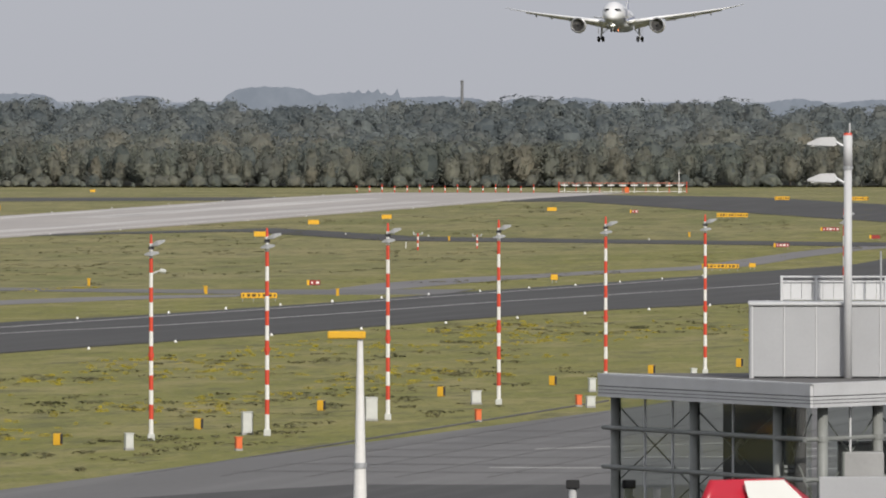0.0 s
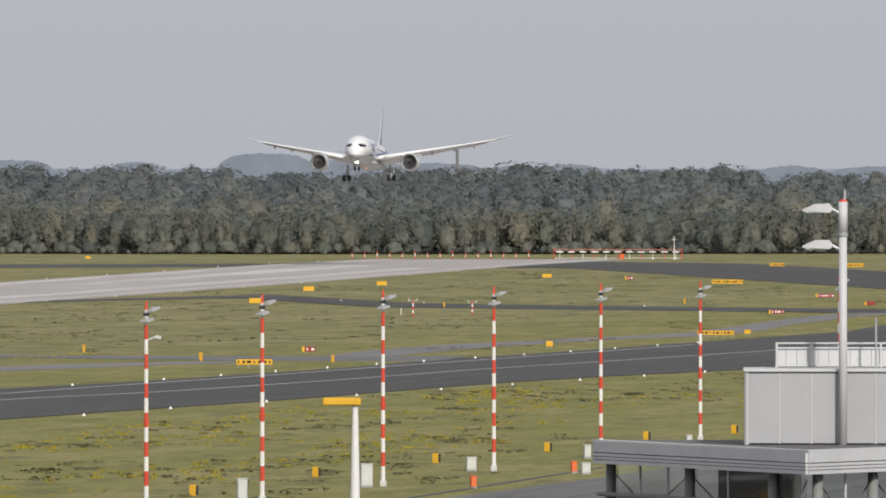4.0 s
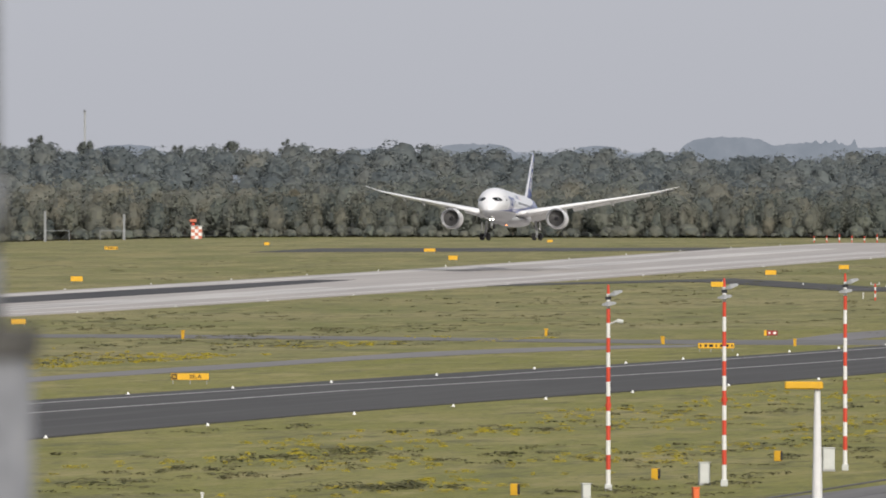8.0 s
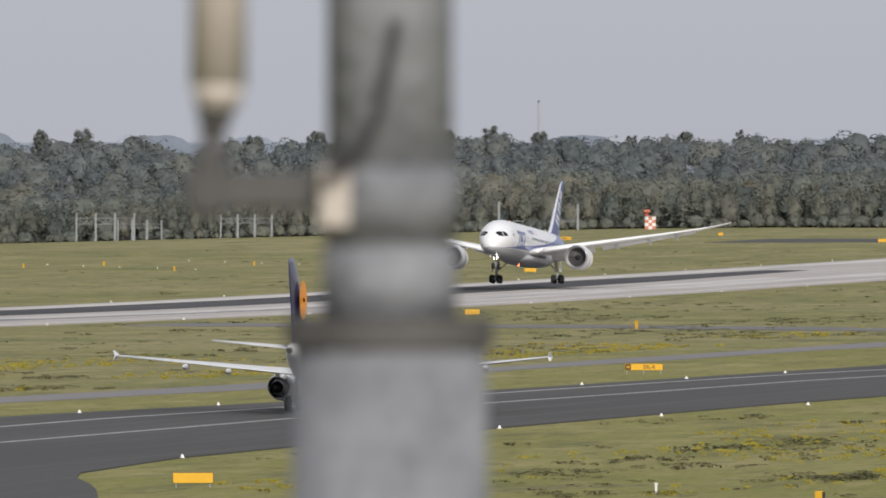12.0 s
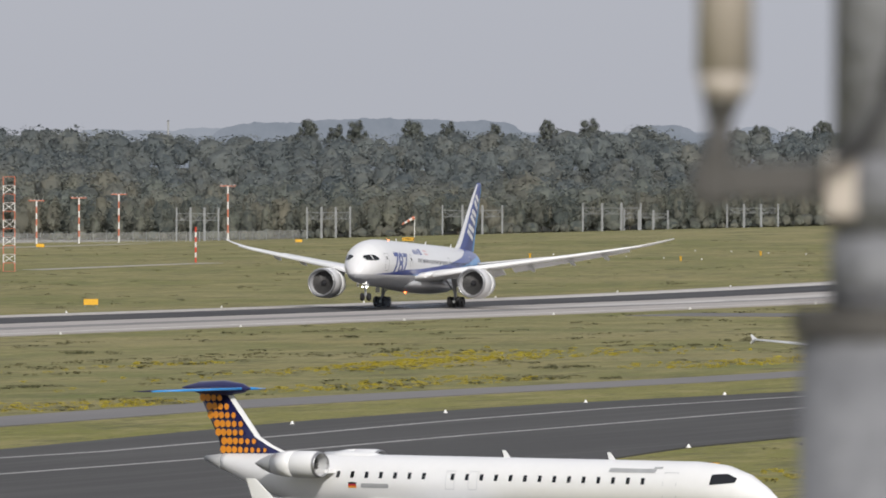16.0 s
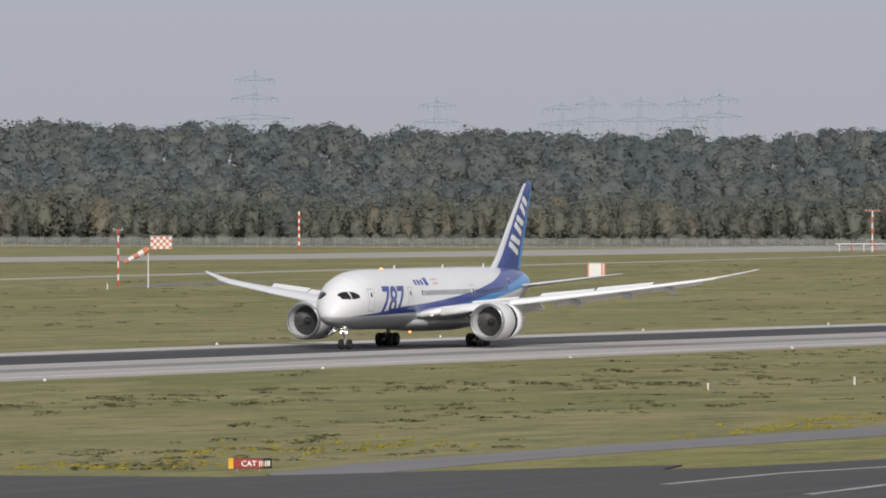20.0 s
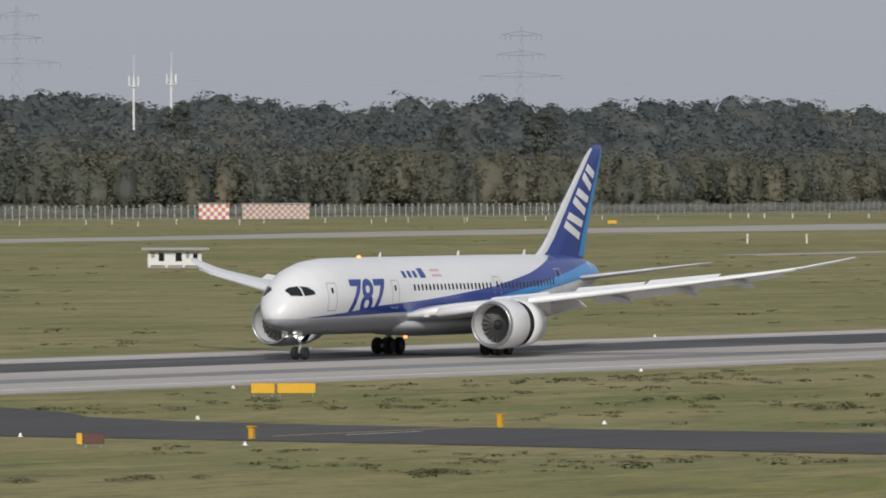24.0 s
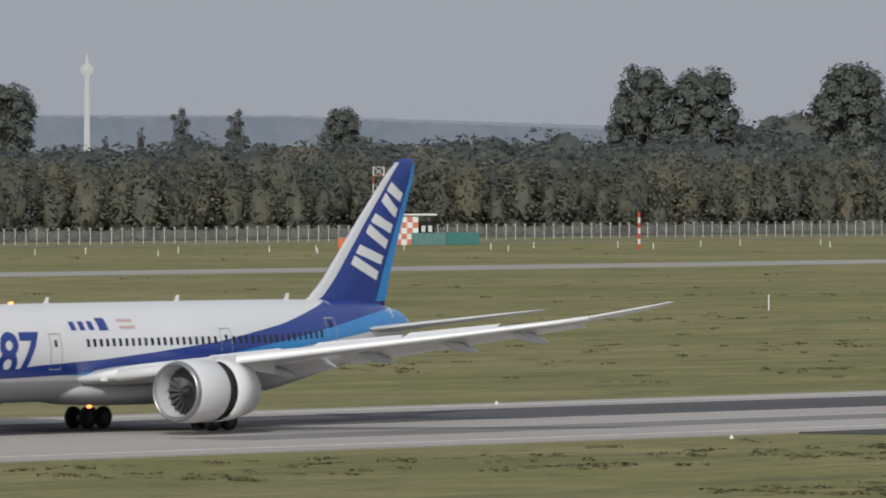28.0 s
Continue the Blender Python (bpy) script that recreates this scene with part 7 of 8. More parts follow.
for a, b, cols, thin_at in ((inset[0], inset[1], (0.03, 0.43, 0.84), (0.18, 0.32, 0.62)), (inset[1], inset[2], (0.05, 0.31, 0.62, 0.93), (0.18, 0.46, 0.78))):
    d = b - a
    at = lambda f: a + d * f
    for f in cols:
        p = at(f)
        part("column", rod((p.x, p.y, 0), (p.x, p.y, 7.8), 0.19, n=16), COLUMN, pier, "round grey steel column", True)
        for z in (3.7, 5.15, 6.6):
            part("column_ring", rod((p.x, p.y, z - 0.1), (p.x, p.y, z + 0.1), 0.215, n=16), COLUMN, pier)
    for f in thin_at:
        p = at(f)
        part("mullion", rod((p.x, p.y + 0.1, 0), (p.x, p.y + 0.1, 7.8), 0.045, n=8), FASCIA, pier, "pale thin mullion")
    for z in (2.2, 3.7, 5.15, 6.6):
        p, q = at(0.0), at(0.98)
        part("transom", rod((p.x - 0.25, p.y - 0.16, z), (q.x, q.y - 0.16, z), 0.085, n=10), COLUMN, pier, "grey steel transom")
    for fa, fb in zip((0.0,) + cols, cols + (1.0,)):
        p, q = at(fa), at(fb)
        if fb - fa < 0.1:
            continue
        for z in (2.6, 5.4):
            part("brace", add_rod(rod((p.x, p.y + 0.9, z + 2.1), (q.x, q.y + 0.9, z - 0.9), 0.03, n=6), (p.x, p.y + 0.9, z - 0.9), (q.x, q.y + 0.9, z + 2.1), 0.026, n=6), COLUMN, pier, "thin diagonal brace")
        for z0, z1 in ((0.1, 3.65), (3.75, 5.1), (5.2, 6.55), (6.65, 7.75)):
            v = [(p.x, p.y + 0.14, z0), (q.x, q.y + 0.14, z0), (q.x, q.y + 0.14, z1), (p.x, p.y + 0.14, z1)]
            part("pane", (v, [(0, 1, 2, 3)]), GLASS, pier, "tinted glass pane").visible_shadow = False
# rooms behind the glass
fa, fb = inset[0] + (inset[1] - inset[0]) * 0.53, inset[0] + (inset[1] - inset[0]) * 0.86
part("inner_wall", prism([fa + Vector((0.3, 0.8, 0)), fb + Vector((0.3, 0.8, 0)), fb + Vector((0.6, 1.2, 0)), fa + Vector((0.6, 1.2, 0))], 0, 7.7), INNER, pier, "dark inner wall")
part("dark_duct", box((2.35, -13.6, 3.9), (0.42, 0.42, 7.6), bevel=0.03), BLACK, pier, "black upright duct")
part("inner_wall", box((8.6, 1.5, 3.0), (9.5, 5, 6.0)), INNER_PALE, pier, "pale inner wall")
for i in range(9):
    part("louvre_blade", box((1.95, -12.9, 4.2 + 0.17 * i), (0.36, 0.5, 0.1)), INNER_PALE, pier)
part("kiosk", box((4.6, -13.0, 4.3), (1.5, 1.2, 3.6), bevel=0.05), INNER_PALE, pier, "pale grey kiosk behind the glass")
part("front_parapet", box((6.2, -16.4, 2.65), (6.4, 0.4, 5.3), bevel=0.03), CLADDING, pier, "pale grey parapet wall")
part("floor_slab", prism([p + Vector((0, 1.6, 0)) for p in (L_, B_, R_)] + back_, 3.25, 3.4), INNER, pier)
v, f = turned([(0.0, 0.30), (0.06, 0.48), (0.12, 0.30)], 22)
part("round_gauge", ([(0.25 + p[1] * 0.55, -8.75 - p[0], 5.95 + p[2]) for p in v], f), INNER_PALE, pier, "round pale fitting inside")
for i in range(4):
    part("interior_box", box((6.0 + i * 1.1, -5.4 + i, 5.6 + 0.5 * (i % 2)), (0.8, 0.4, 0.9), bevel=0.03), LIGHTWHITE if i % 2 else INNER, pier)

plant = thing("plant_room", pier_m @ pose(6.6, 3.0, 8.42), "grey metal-clad plant room on the pier roof", "plant room")
part("core", box((0, 0, 1.36), (12.0, 4.2, 2.72), bevel=0.12), CLADDING, plant)
for i in range(10):
    part("clad_panel", box((-5.35 + 1.19 * i, -2.13, 1.36), (1.14, 0.06, 2.6), bevel=0.015), CLADDING, plant, "" if i else "grey metal panel")
    part("joint_trim", box((-5.94 + 1.19 * i, -2.15, 1.36), (0.05, 0.05, 2.66)), FASCIA, plant)
part("corner_trim", rod((-5.98, -2.08, 0), (-5.98, -2.08, 2.74), 0.1, n=12), CLADDING, plant)
part("coping", box((0, 0, 2.77), (12.2, 4.5, 0.12), bevel=0.03), FASCIA, plant)
screen = thing("roof_screen", pier_m @ pose(6.9, 3.6, 11.25), "pale louvred screen with handrail on the plant room", "screen")
for i in range(26):
    part("louvre", box((-5.0 + 0.4 * i, 0, 0.38), (0.385, 0.05, 0.66)), FASCIA, screen)
for i in range(9):
    part("post", rod((-5.15 + 1.3 * i, -0.08, 0), (-5.15 + 1.3 * i, -0.08, 0.95), 0.05, n=8), FASCIA, screen)
for z in (0.08, 0.74, 0.92):
    part("rail", rod((-5.2, -0.08, z), (5.4, -0.08, z), 0.035, n=8), FASCIA, screen)

lamp_post = thing("twin_lamp_post", pier_m @ pose(4.2, 0.5, 8.42), "tall pale grey lamp post with two angled luminaires", "lamp post")
part("shaft", add_rod(rod((0, 0, 0), (0, 0, 7.9), 0.155, 0.15, 16), (0, 0, 7.9), (0, 0, 9.05), 0.17, n=16), FASCIA, lamp_post, "", True)
part("collar", rod((0, 0, 7.78), (0, 0, 7.9), 0.19, n=16), MAST_GREY, lamp_post)
part("red_cap", rod((0, 0, 9.05), (0, 0, 9.14), 0.17, 0.14, 16), BAND_RED, lamp_post, "red cap")
part("rod_antenna", rod((0.07, 0, 9.1), (0.07, 0, 9.5), 0.03, n=6), FASCIA, lamp_post)
for z in (8.85, 7.5):
    head = part("luminaire", loft([[(-1.5, -0.22, z - 0.16), (-1.5, 0.22, z - 0.16), (-1.5, 0.22, z - 0.08), (-1.5, -0.22, z - 0.08)], [(-1.05, -0.28, z - 0.18), (-1.05, 0.28, z - 0.18), (-1.05, 0.28, z + 0.12), (-1.05, -0.28, z + 0.12)],
                                   [(-0.5, -0.26, z - 0.2), (-0.5, 0.26, z - 0.2), (-0.5, 0.26, z + 0.14), (-0.5, -0.26, z + 0.14)], [(-0.42, -0.2, z - 0.15), (-0.42, 0.2, z - 0.15), (-0.42, 0.2, z + 0.02), (-0.42, -0.2, z + 0.02)]]), FASCIA, lamp_post, "flat grey luminaire")
    part("arm", rod((-0.45, 0, z - 0.05), (-0.02, 0, z - 0.28), 0.06, n=8), MAST_GREY, head)
    part("lens", box((-0.95, 0, z - 0.2), (0.85, 0.4, 0.03)), LIGHTWHITE, head)
thin = thing("thin_rod_post", pier_m @ pose(5.45, 2.0, 11.25), "thin grey rod on the roof", "post")
part("rod", rod((0, 0, 0), (0, 0, 1.9), 0.04, n=8), MAST_GREY, thin)

tpole = thing("tapered_light_pole", pose(-70.0, 393.8, 0, 0, 0, facing(-70, 393.8)), "white tapered pole with flat yellow head beside the apron", "light pole")
part("shaft", add_rod(rod((0, 0, 0), (0, 0, 5.2), 0.36, 0.22, 18), (0, 0, 5.2), (0, 0, 9.9), 0.21, 0.11, 18), BAND_WHITE, tpole, "white tapered shaft")
part("ring", rod((0, 0, 5.1), (0, 0, 5.3), 0.26, n=18), MAST_GREY, tpole)
part("flange", rod((0, 0, 0), (0, 0, 0.12), 0.6, n=18), MAST_GREY, tpole)
part("head", box((-0.5, 0, 10.05), (1.42, 0.5, 0.28), bevel=0.04), SIGN_YELLOW, tpole, "flat yellow lamp head")
part("head_end", box((0.06, 0, 10.05), (0.03, 0.52, 0.29)), BOX_YELLOW, tpole)
for x, y in ((-62.2, 395.1), (-60.15, 395.5)):
    c = thing("camera_post", pose(x, y, 0, 0, 0, facing(x, y)), "pale post with a black camera housing on top", "post", "camera posts")
    part("shaft", rod((0, 0, 0), (0, 0, 4.35), 0.15, n=12), FASCIA, c)
    part("housing", box((0, 0, 4.5), (0.5, 0.5, 0.32), bevel=0.03), BLACK, c)

# worn joints and marks on the apron
JOINT = mat("tarred_joint", (0.13, 0.127, 0.124), 0.9, vary=0.2, scale=0.4, fine=6)
for i in range(10):
    lane("apron_joint", -108 + 4.6 * i, -107.8 + 4.6 * i, 540, 700, 0.085, JOINT, "", "", apron)
for i in range(7):
    lane("apron_joint", -104, -40, 548 + 13 * i, 548.8 + 13 * i, 0.084, JOINT, "", "", apron)
strip("dark_asphalt_field", [(-112, 470), (-95, 528), (-60, 533), (40, 536)], [(-112, 300), (-95, 300), (-60, 300), (40, 300)], 0.082, ASPHALT, "", "", parent=apron)
for (xa, ya), (xb, yb) in (((-95, 590), (-84, 606)), ((-88, 575), (-76, 580)), ((-84, 592), (-70, 596)), ((-92, 556), (-70, 558))):
    strip("apron_mark", [(xa, ya), (xb, yb)], [(xa, ya + 0.5), (xb, yb + 0.5)], 0.09, PAINT_GREY, "", "", parent=apron)

# ---------- the steel pole close to the terrace ----------
GALV = mat("zinc_sprayed_steel", (0.27, 0.275, 0.29), 0.8, 0.0, vary=0.22, scale=7, fine=40, bump=0.2, second=(0.115, 0.118, 0.13))
GALV_DARK = mat("dirty_steel_flange", (0.10, 0.095, 0.09), 0.8, 0.0, vary=0.2, scale=12, fine=60)
CREAM = mat("cream_plastic", (0.50, 0.445, 0.39), 0.6, vary=0.08, scale=10, fine=60)
CABLE = mat("black_cable", (0.03, 0.03, 0.032), 0.6, vary=0.1)
NB = 0.2578
K = 12 / LENS
near = thing("steel_pole", pose(-12 * math.sin(NB), 12 * math.cos(NB), 17.417, 0, 0, math.degrees(NB)), "thick galvanised steel pole with flange and lamp bracket", "pole")


def up(y):
    return (314 - y) * K


part("upper_tube", rod((0, 0, up(575)), (0, 0, up(-900)), 112 * K, 108 * K, 40), GALV, near, "", True)
part("sleeve", rod((0, 0, up(560)), (0, 0, up(435)), 119 * K, 117 * K, 40), GALV, near, "", True)
part("clamp", rod((0, 0, up(415)), (0, 0, up(295)), 121 * K, n=40), GALV, near, "", True)
part("clamp_pad", box((-95 * K, -70 * K, up(350)), (60 * K, 60 * K, 110 * K), bevel=0.004), CREAM, near, "cream pad under the clamp")
part("flange", rod((0, 0, up(612)), (0, 0, up(562)), 184 * K, n=40), GALV_DARK, near, "dark flange")
part("lower_tube", rod((0, 0, -18.3), (0, 0, up(600)), 178 * K, 172 * K, 40), GALV, near, "", True)
part("bracket_arm", add_box(box((-215 * K, -20 * K, up(338)), (290 * K, 40 * K, 62 * K), bevel=0.004), (-320 * K, -20 * K, up(330)), (52 * K, 52 * K, 105 * K), None, 0.006), GALV_DARK, near, "dark bracket arm")
part("lamp_neck", add_rod(rod((-318 * K, -20 * K, up(340)), (-312 * K, -20 * K, up(232)), 26 * K, 22 * K, 18), (-312 * K, -20 * K, up(232)), (-306 * K, -20 * K, up(175)), 22 * K, 40 * K, 18), GALV_DARK, near, "", True)
part("lamp_body", add_rod(rod((-306 * K, -20 * K, up(192)), (-303 * K, -20 * K, up(150)), 36 * K, 50 * K, 24), (-303 * K, -20 * K, up(150)), (-300 * K, -20 * K, up(-330)), 50 * K, 46 * K, 24), CREAM, near, "cream tubular lamp", True)
cu = bpy.data.curves.new("cable", "CURVE")
cu.dimensions, cu.bevel_depth, cu.bevel_resolution = "3D", 11 * K, 3
sp = cu.splines.new("BEZIER")
sp.bezier_points.add(3)
for bp, (cx, cy) in zip(sp.bezier_points, ((12, 40), (-4, 120), (-38, 240), (-110, 320))):
    bp.co = (cx * K, -118 * K, up(cy))
    bp.handle_left_type = bp.handle_right_type = "AUTO"
tmp = new("cable", cu)
cable_mesh = bpy.data.meshes.new_from_object(tmp)
bpy.data.objects.remove(tmp)
cable_mesh.materials.clear()
cable_mesh.materials.append(CABLE)
cab = new("cable", cable_mesh)
cab.parent = near
# ---------- single trees over the woods ----------
def single_tree(x, y, top, w, label, tall=False, airy=0.0):
    """A big tree whose crown stands over the woods: trunk, forked limbs, a crown of leaf clumps."""
    g0 = float(ground_z(x, y))
    h = top - g0
    a = thing("tree", pose(x, y, g0), label, "tree", "big single trees")
    bm = rod((0, 0, 0), (0, 0, h * 0.5), w * 0.035 + 0.15, w * 0.022 + 0.08, 9)
    lobes = [(0, 0, h * 0.70, w * 0.3, w * 0.3, h * 0.22)]
    many = 34 if not tall else 14
    for i in range(many):
        u = (i + 0.5) / many
        an, rr = i * 2.4 + rng.uniform(-0.4, 0.4), w * rng.uniform(0.30, 0.48) * math.sqrt(max(0.08, 1 - (abs(2 * u - 0.75) / 1.3) ** 2))
        z = h * ((0.42 if not tall else 0.3) + (0.53 if not tall else 0.64) * u)
        q = w * rng.uniform(0.11, 0.19)
        p = (rr * math.cos(an), rr * math.sin(an), z)
        lobes.append((*p, q, q, q * rng.uniform(0.8, 1.25)))
        add_rod(bm, (0, 0, h * rng.uniform(0.3, 0.5)), p, w * 0.012 + 0.05, 0.04, 6)
    part("trunk", bm, BARK, a, "grey-brown trunk with forked limbs")
    cards = crown(lobes, int(5200 * (1 - airy)), w * 0.024)
    dry = np.full(len(cards) // 4, 0.0) + rng.uniform(0, 0.1, len(cards) // 4)
    cr = new("crown", stuff_mesh("crown", [cards], [dry], LEAF))
    cr.parent = a
    return a


BT = "tall broad dark-green tree standing over the woods"
for x, y, top, w in ((-1377, 1904, 34.5, 14.5), (-1366.7, 1911.7, 34, 16), (-1340, 1930.5, 34.8, 17), (-1351, 2103.5, 37.8, 18), (-1455, 1781, 31, 13), (-1429.7, 1865, 26, 10.5)):
    single_tree(x, y, top, w, BT)
for x, y, top, w in ((-1457.4, 1843.5, 26.8, 6.5), (-1447.9, 1851, 26.6, 6), (-1464.2, 1838, 23, 3.2), (-1470, 1833, 21, 2.6), (-1500, 1810, 22, 3)):
    single_tree(x, y, top, w, "slim poplar-like tree standing over the woods", True, 0.3)
for i_, (x, y, top, w) in enumerate(((-891.4, 2759.6, 31.5, 13), (-878.7, 2762.4, 31.8, 12), (-864.5, 2768, 31.0, 11), (-855.3, 2770.4, 31.4, 12), (-829.6, 2778.8, 31.6, 10), (-818.9, 2782, 32.0, 11), (-758.4, 2799, 31.2, 12), (-712.8, 2811, 32.8, 12), (-700, 2814, 31, 9), (-647.7, 2826.7, 31.8, 8), (-662, 2823, 31, 10), (-884, 2761, 30.2, 9), (-843, 2774, 30.4, 10), (-738, 2805, 30.6, 11), (-724, 2808, 31.4, 9), (-676, 2820, 30.3, 10), (-775, 2795, 29.9, 12))):
    single_tree(x * 1.06, y * 1.06, 16.2 + (top - 17.4) * 1.06, w * (0.5 + 0.08 * (i_ % 3)), "taller tree over the edge of the woods", i_ % 2 == 1, 0.35)
YELLOWING = foliage("yellowing_leaves", (0.16, 0.155, 0.07), (0.22, 0.205, 0.09), (0.25, 0.22, 0.1))
for x, y, top, w in ((-1375, 2120, 24, 7), (-1330, 2190, 25, 9), (-1300, 2225, 26, 10), (-1262, 2290, 22, 7), (-1258, 2330, 25, 13), (-1392, 1915, 24, 7)):
    t_ = single_tree(x, y, top, w, "yellowing birch at the edge of the woods", True)
    t_.children[1].data.materials[0] = YELLOWING

# ---------- power lines, aerial masts, towers far off ----------
# steel colour blued so that it carries the distance haze
PYLON = mat("haze_blued_pylon_steel", (0.30, 0.345, 0.42), 0.7, 0.0, vary=0.08, scale=0.2, fine=2)


def pylon(x, y, h, arms, label):
    a = thing("power_pylon", pose(x, y, 0, 0, 0, facing(x, y)), label, "pylon", "power pylons on the horizon")
    bm = bmesh.new()
    n = 14
    half = lambda z: 4.2 * (1 - z / h) ** 1.1 + 0.5
    for i in range(n):
        z0, z1 = h * i / n, h * (i + 1) / n
        for sx, sy in ((-1, -1), (1, -1), (1, 1), (-1, 1)):
            add_rod(bm, (sx * half(z0), sy * half(z0), z0), (sx * half(z1), sy * half(z1), z1), 0.20, n=4)
        for s in (-1, 1):
            add_rod(bm, (-half(z0), s * half(z0), z0), (half(z1), s * half(z1), z1), 0.10, n=4)
            add_rod(bm, (half(z0), s * half(z0), z0), (-half(z1), s * half(z1), z1), 0.10, n=4)
    part("lattice_shaft", bm, PYLON, a)
    for z, w in arms:
        for s in (-1, 1):
            bm = rod((0, 0, z), (s * w, 0, z + 0.3), 0.17, 0.11, 4)
            add_rod(bm, (0, 0, z + 2.0), (s * w, 0, z + 0.3), 0.14, n=4)
            for k in (0.5, 0.75, 1.0):
                add_rod(bm, (s * w * k, 0, z), (s * w * k, 0, z - 1.8), 0.12, n=4)
            part("crossarm", bm, PYLON, a)
    return a


PL = "pale lattice power pylon on the hazy horizon"
for x, y, h, s in ((-2351, 3480, 65.3, 1.0), (-2363, 3711, 78, 1.1), (-2276, 3765.6, 71.3, 1.05), (-2145, 3956, 63.8, 1.0), (-1992, 4146, 62.6, 1.0), (-1847, 4322, 62.4, 1.0)):
    pylon(x, y, h, ((h * 0.66, 17 * s), (h * 0.80, 10 * s), (h * 0.93, 8.5 * s)), PL)
for x, y, h in ((-1773.6, 4352.5, 50.8), (-1723, 4372.7, 49.3), (-1710.8, 4377.6, 51.3), (-1691, 4385, 51.3), (-1672.8, 4392, 51.3), (-1658.7, 4397.6, 53.7)):
    pylon(x, y, h, ((h * 0.78, 10), (h * 0.92, 8)), PL)
wires = thing("power_line", Matrix(), "faint sagging power line cables between pylons", "cable")
knots = [(-2351, 3480, 43), (-2276, 3765.6, 47), (-2145, 3956, 42), (-1992, 4146, 41), (-1847, 4322, 41)]
for (xa, ya, za), (xb, yb, zb) in zip(knots, knots[1:]):
    for off in (-14, 12):
        bm = bmesh.new()
        pts = [(xa + (xb - xa) * k / 8 + off, ya + (yb - ya) * k / 8, za + (zb - za) * k / 8 - 20 * (k / 8) * (1 - k / 8)) for k in range(9)]
        for p, q in zip(pts, pts[1:]):
            add_rod(bm, p, q, 0.05, n=3)
        part("cable_span", bm, PYLON, wires)
for x, y, top in ((-1331.6, 2258.1, 34.1), (-1323.7, 2262.7, 34.6)):
    m_ = thing("aerial_mast", at_ground(x, y, 0, facing(x, y)), "slim white mobile-phone aerial mast among the trees", "mast", "aerial masts")
    h = top - float(ground_z(x, y))
    part("shaft", rod((0, 0, 0), (0, 0, h - 3), 0.32, 0.26, 10), LIGHTWHITE, m_)
    part("platform", rod((0, 0, h - 4.8), (0, 0, h - 4.5), 0.7, n=12), LIGHTWHITE, m_)
    for s in (-1, 0, 1):
        part("panel_aerial", box((s * 1.1, -0.3 * abs(s), h - 3.4), (0.32, 0.25, 2.4), bevel=0.05), LIGHTWHITE, m_)
        part("aerial_arm", box((s * 0.7, 0, h - 3.8), (1.4, 0.12, 0.12)), LIGHTWHITE, m_)
    part("whip", rod((0, 0, h - 3), (0, 0, h + 3.0), 0.14, 0.08, 6), BAND_WHITE, m_, "white whip aerial")
ab = thing("aerial_cluster", at_ground(-1296.6, 2815.8, 0, facing(-1296.6, 2815.8)), "white aerial panels on a mast over the woods", "mast")
hh = 30.8 - float(ground_z(-1296.6, 2815.8))
part("shaft", rod((0, 0, 0), (0, 0, hh), 0.3, n=8), MAST_GREY, ab)
for s in (-1, 0, 1):
    part("panel_aerial", box((s * 0.8, -0.4, hh - 1.8), (0.5, 0.3, 3.8), bevel=0.06), LIGHTWHITE, ab)
# dark stack colour with the hills' haze mixed into it
STACK = mat("haze_grey_stack", (0.17, 0.175, 0.185), 0.85, vary=0.12, scale=0.2, fine=2)
# the tower emits its pale colour to stand for the haze before it
TOWER = glow("haze_glow_concrete", (0.55, 0.54, 0.49), 1.0)
TOWER.node_tree.nodes["Principled BSDF"].inputs["Base Color"].default_value = (0.02, 0.02, 0.02, 1)
tv = thing("television_tower", pose(-2915.5, 3622.5, 0, 0, 0, facing(-2915, 3622)), "hazy white television tower on the horizon", "tower")
v, f = turned([(0, 1.5), (46, 1.0), (48, 1.1), (49, 2.6), (51.5, 2.8), (52.5, 1.6), (53.5, 0.8), (55, 0.5), (57.5, 0.15)], 16)
part("shaft", ([(p[1], p[2], p[0]) for p in v], f), TOWER, tv, "", True)
for x, y, z, r, lb in ((-762, 4536, 41.5, 0.62, "thin dark chimney on the hazy hills"), (-1470.6, 4358.6, 37.5, 0.4, "thin radio mast on the horizon"), (-797, 3202, 41, 0.3, "thin radio mast behind the woods")):
    c = thing("chimney" if r > 0.5 else "radio_mast", pose(x, y, 0), lb, "chimney" if r > 0.5 else "mast")
    part("shaft", rod((0, 0, 0), (0, 0, z), r * 1.3, r, 12), STACK if r > 0.5 else MAST_GREY, c)
    part("rim", rod((0, 0, z - 0.6), (0, 0, z), r * 1.15, n=12), STACK, c)

# ---------- weeds and flowers in the grass ----------
WEED = foliage("weed_leaves", (0.080, 0.086, 0.044), (0.150, 0.148, 0.080), (0.24, 0.215, 0.110))
FLOWER = foliage("yellow_ragwort", (0.48, 0.40, 0.03), (0.68, 0.54, 0.04), (0.34, 0.31, 0.09))
tuft_kinds = [crown_cards([(rng.uniform(-0.5, 0.5), rng.uniform(-0.5, 0.5), 0.25, 0.35, 0.35, 0.3) for k in range(7)], 80, 0.085) for i in range(6)]
sparse_kinds = [crown_cards([(rng.uniform(-0.8, 0.8), rng.uniform(-0.8, 0.8), 0.2, 0.4, 0.4, 0.28) for k in range(5)], 26, 0.16) for i in range(6)]
weeds, weed_tints, blooms, bloom_tints = [], [], [], []


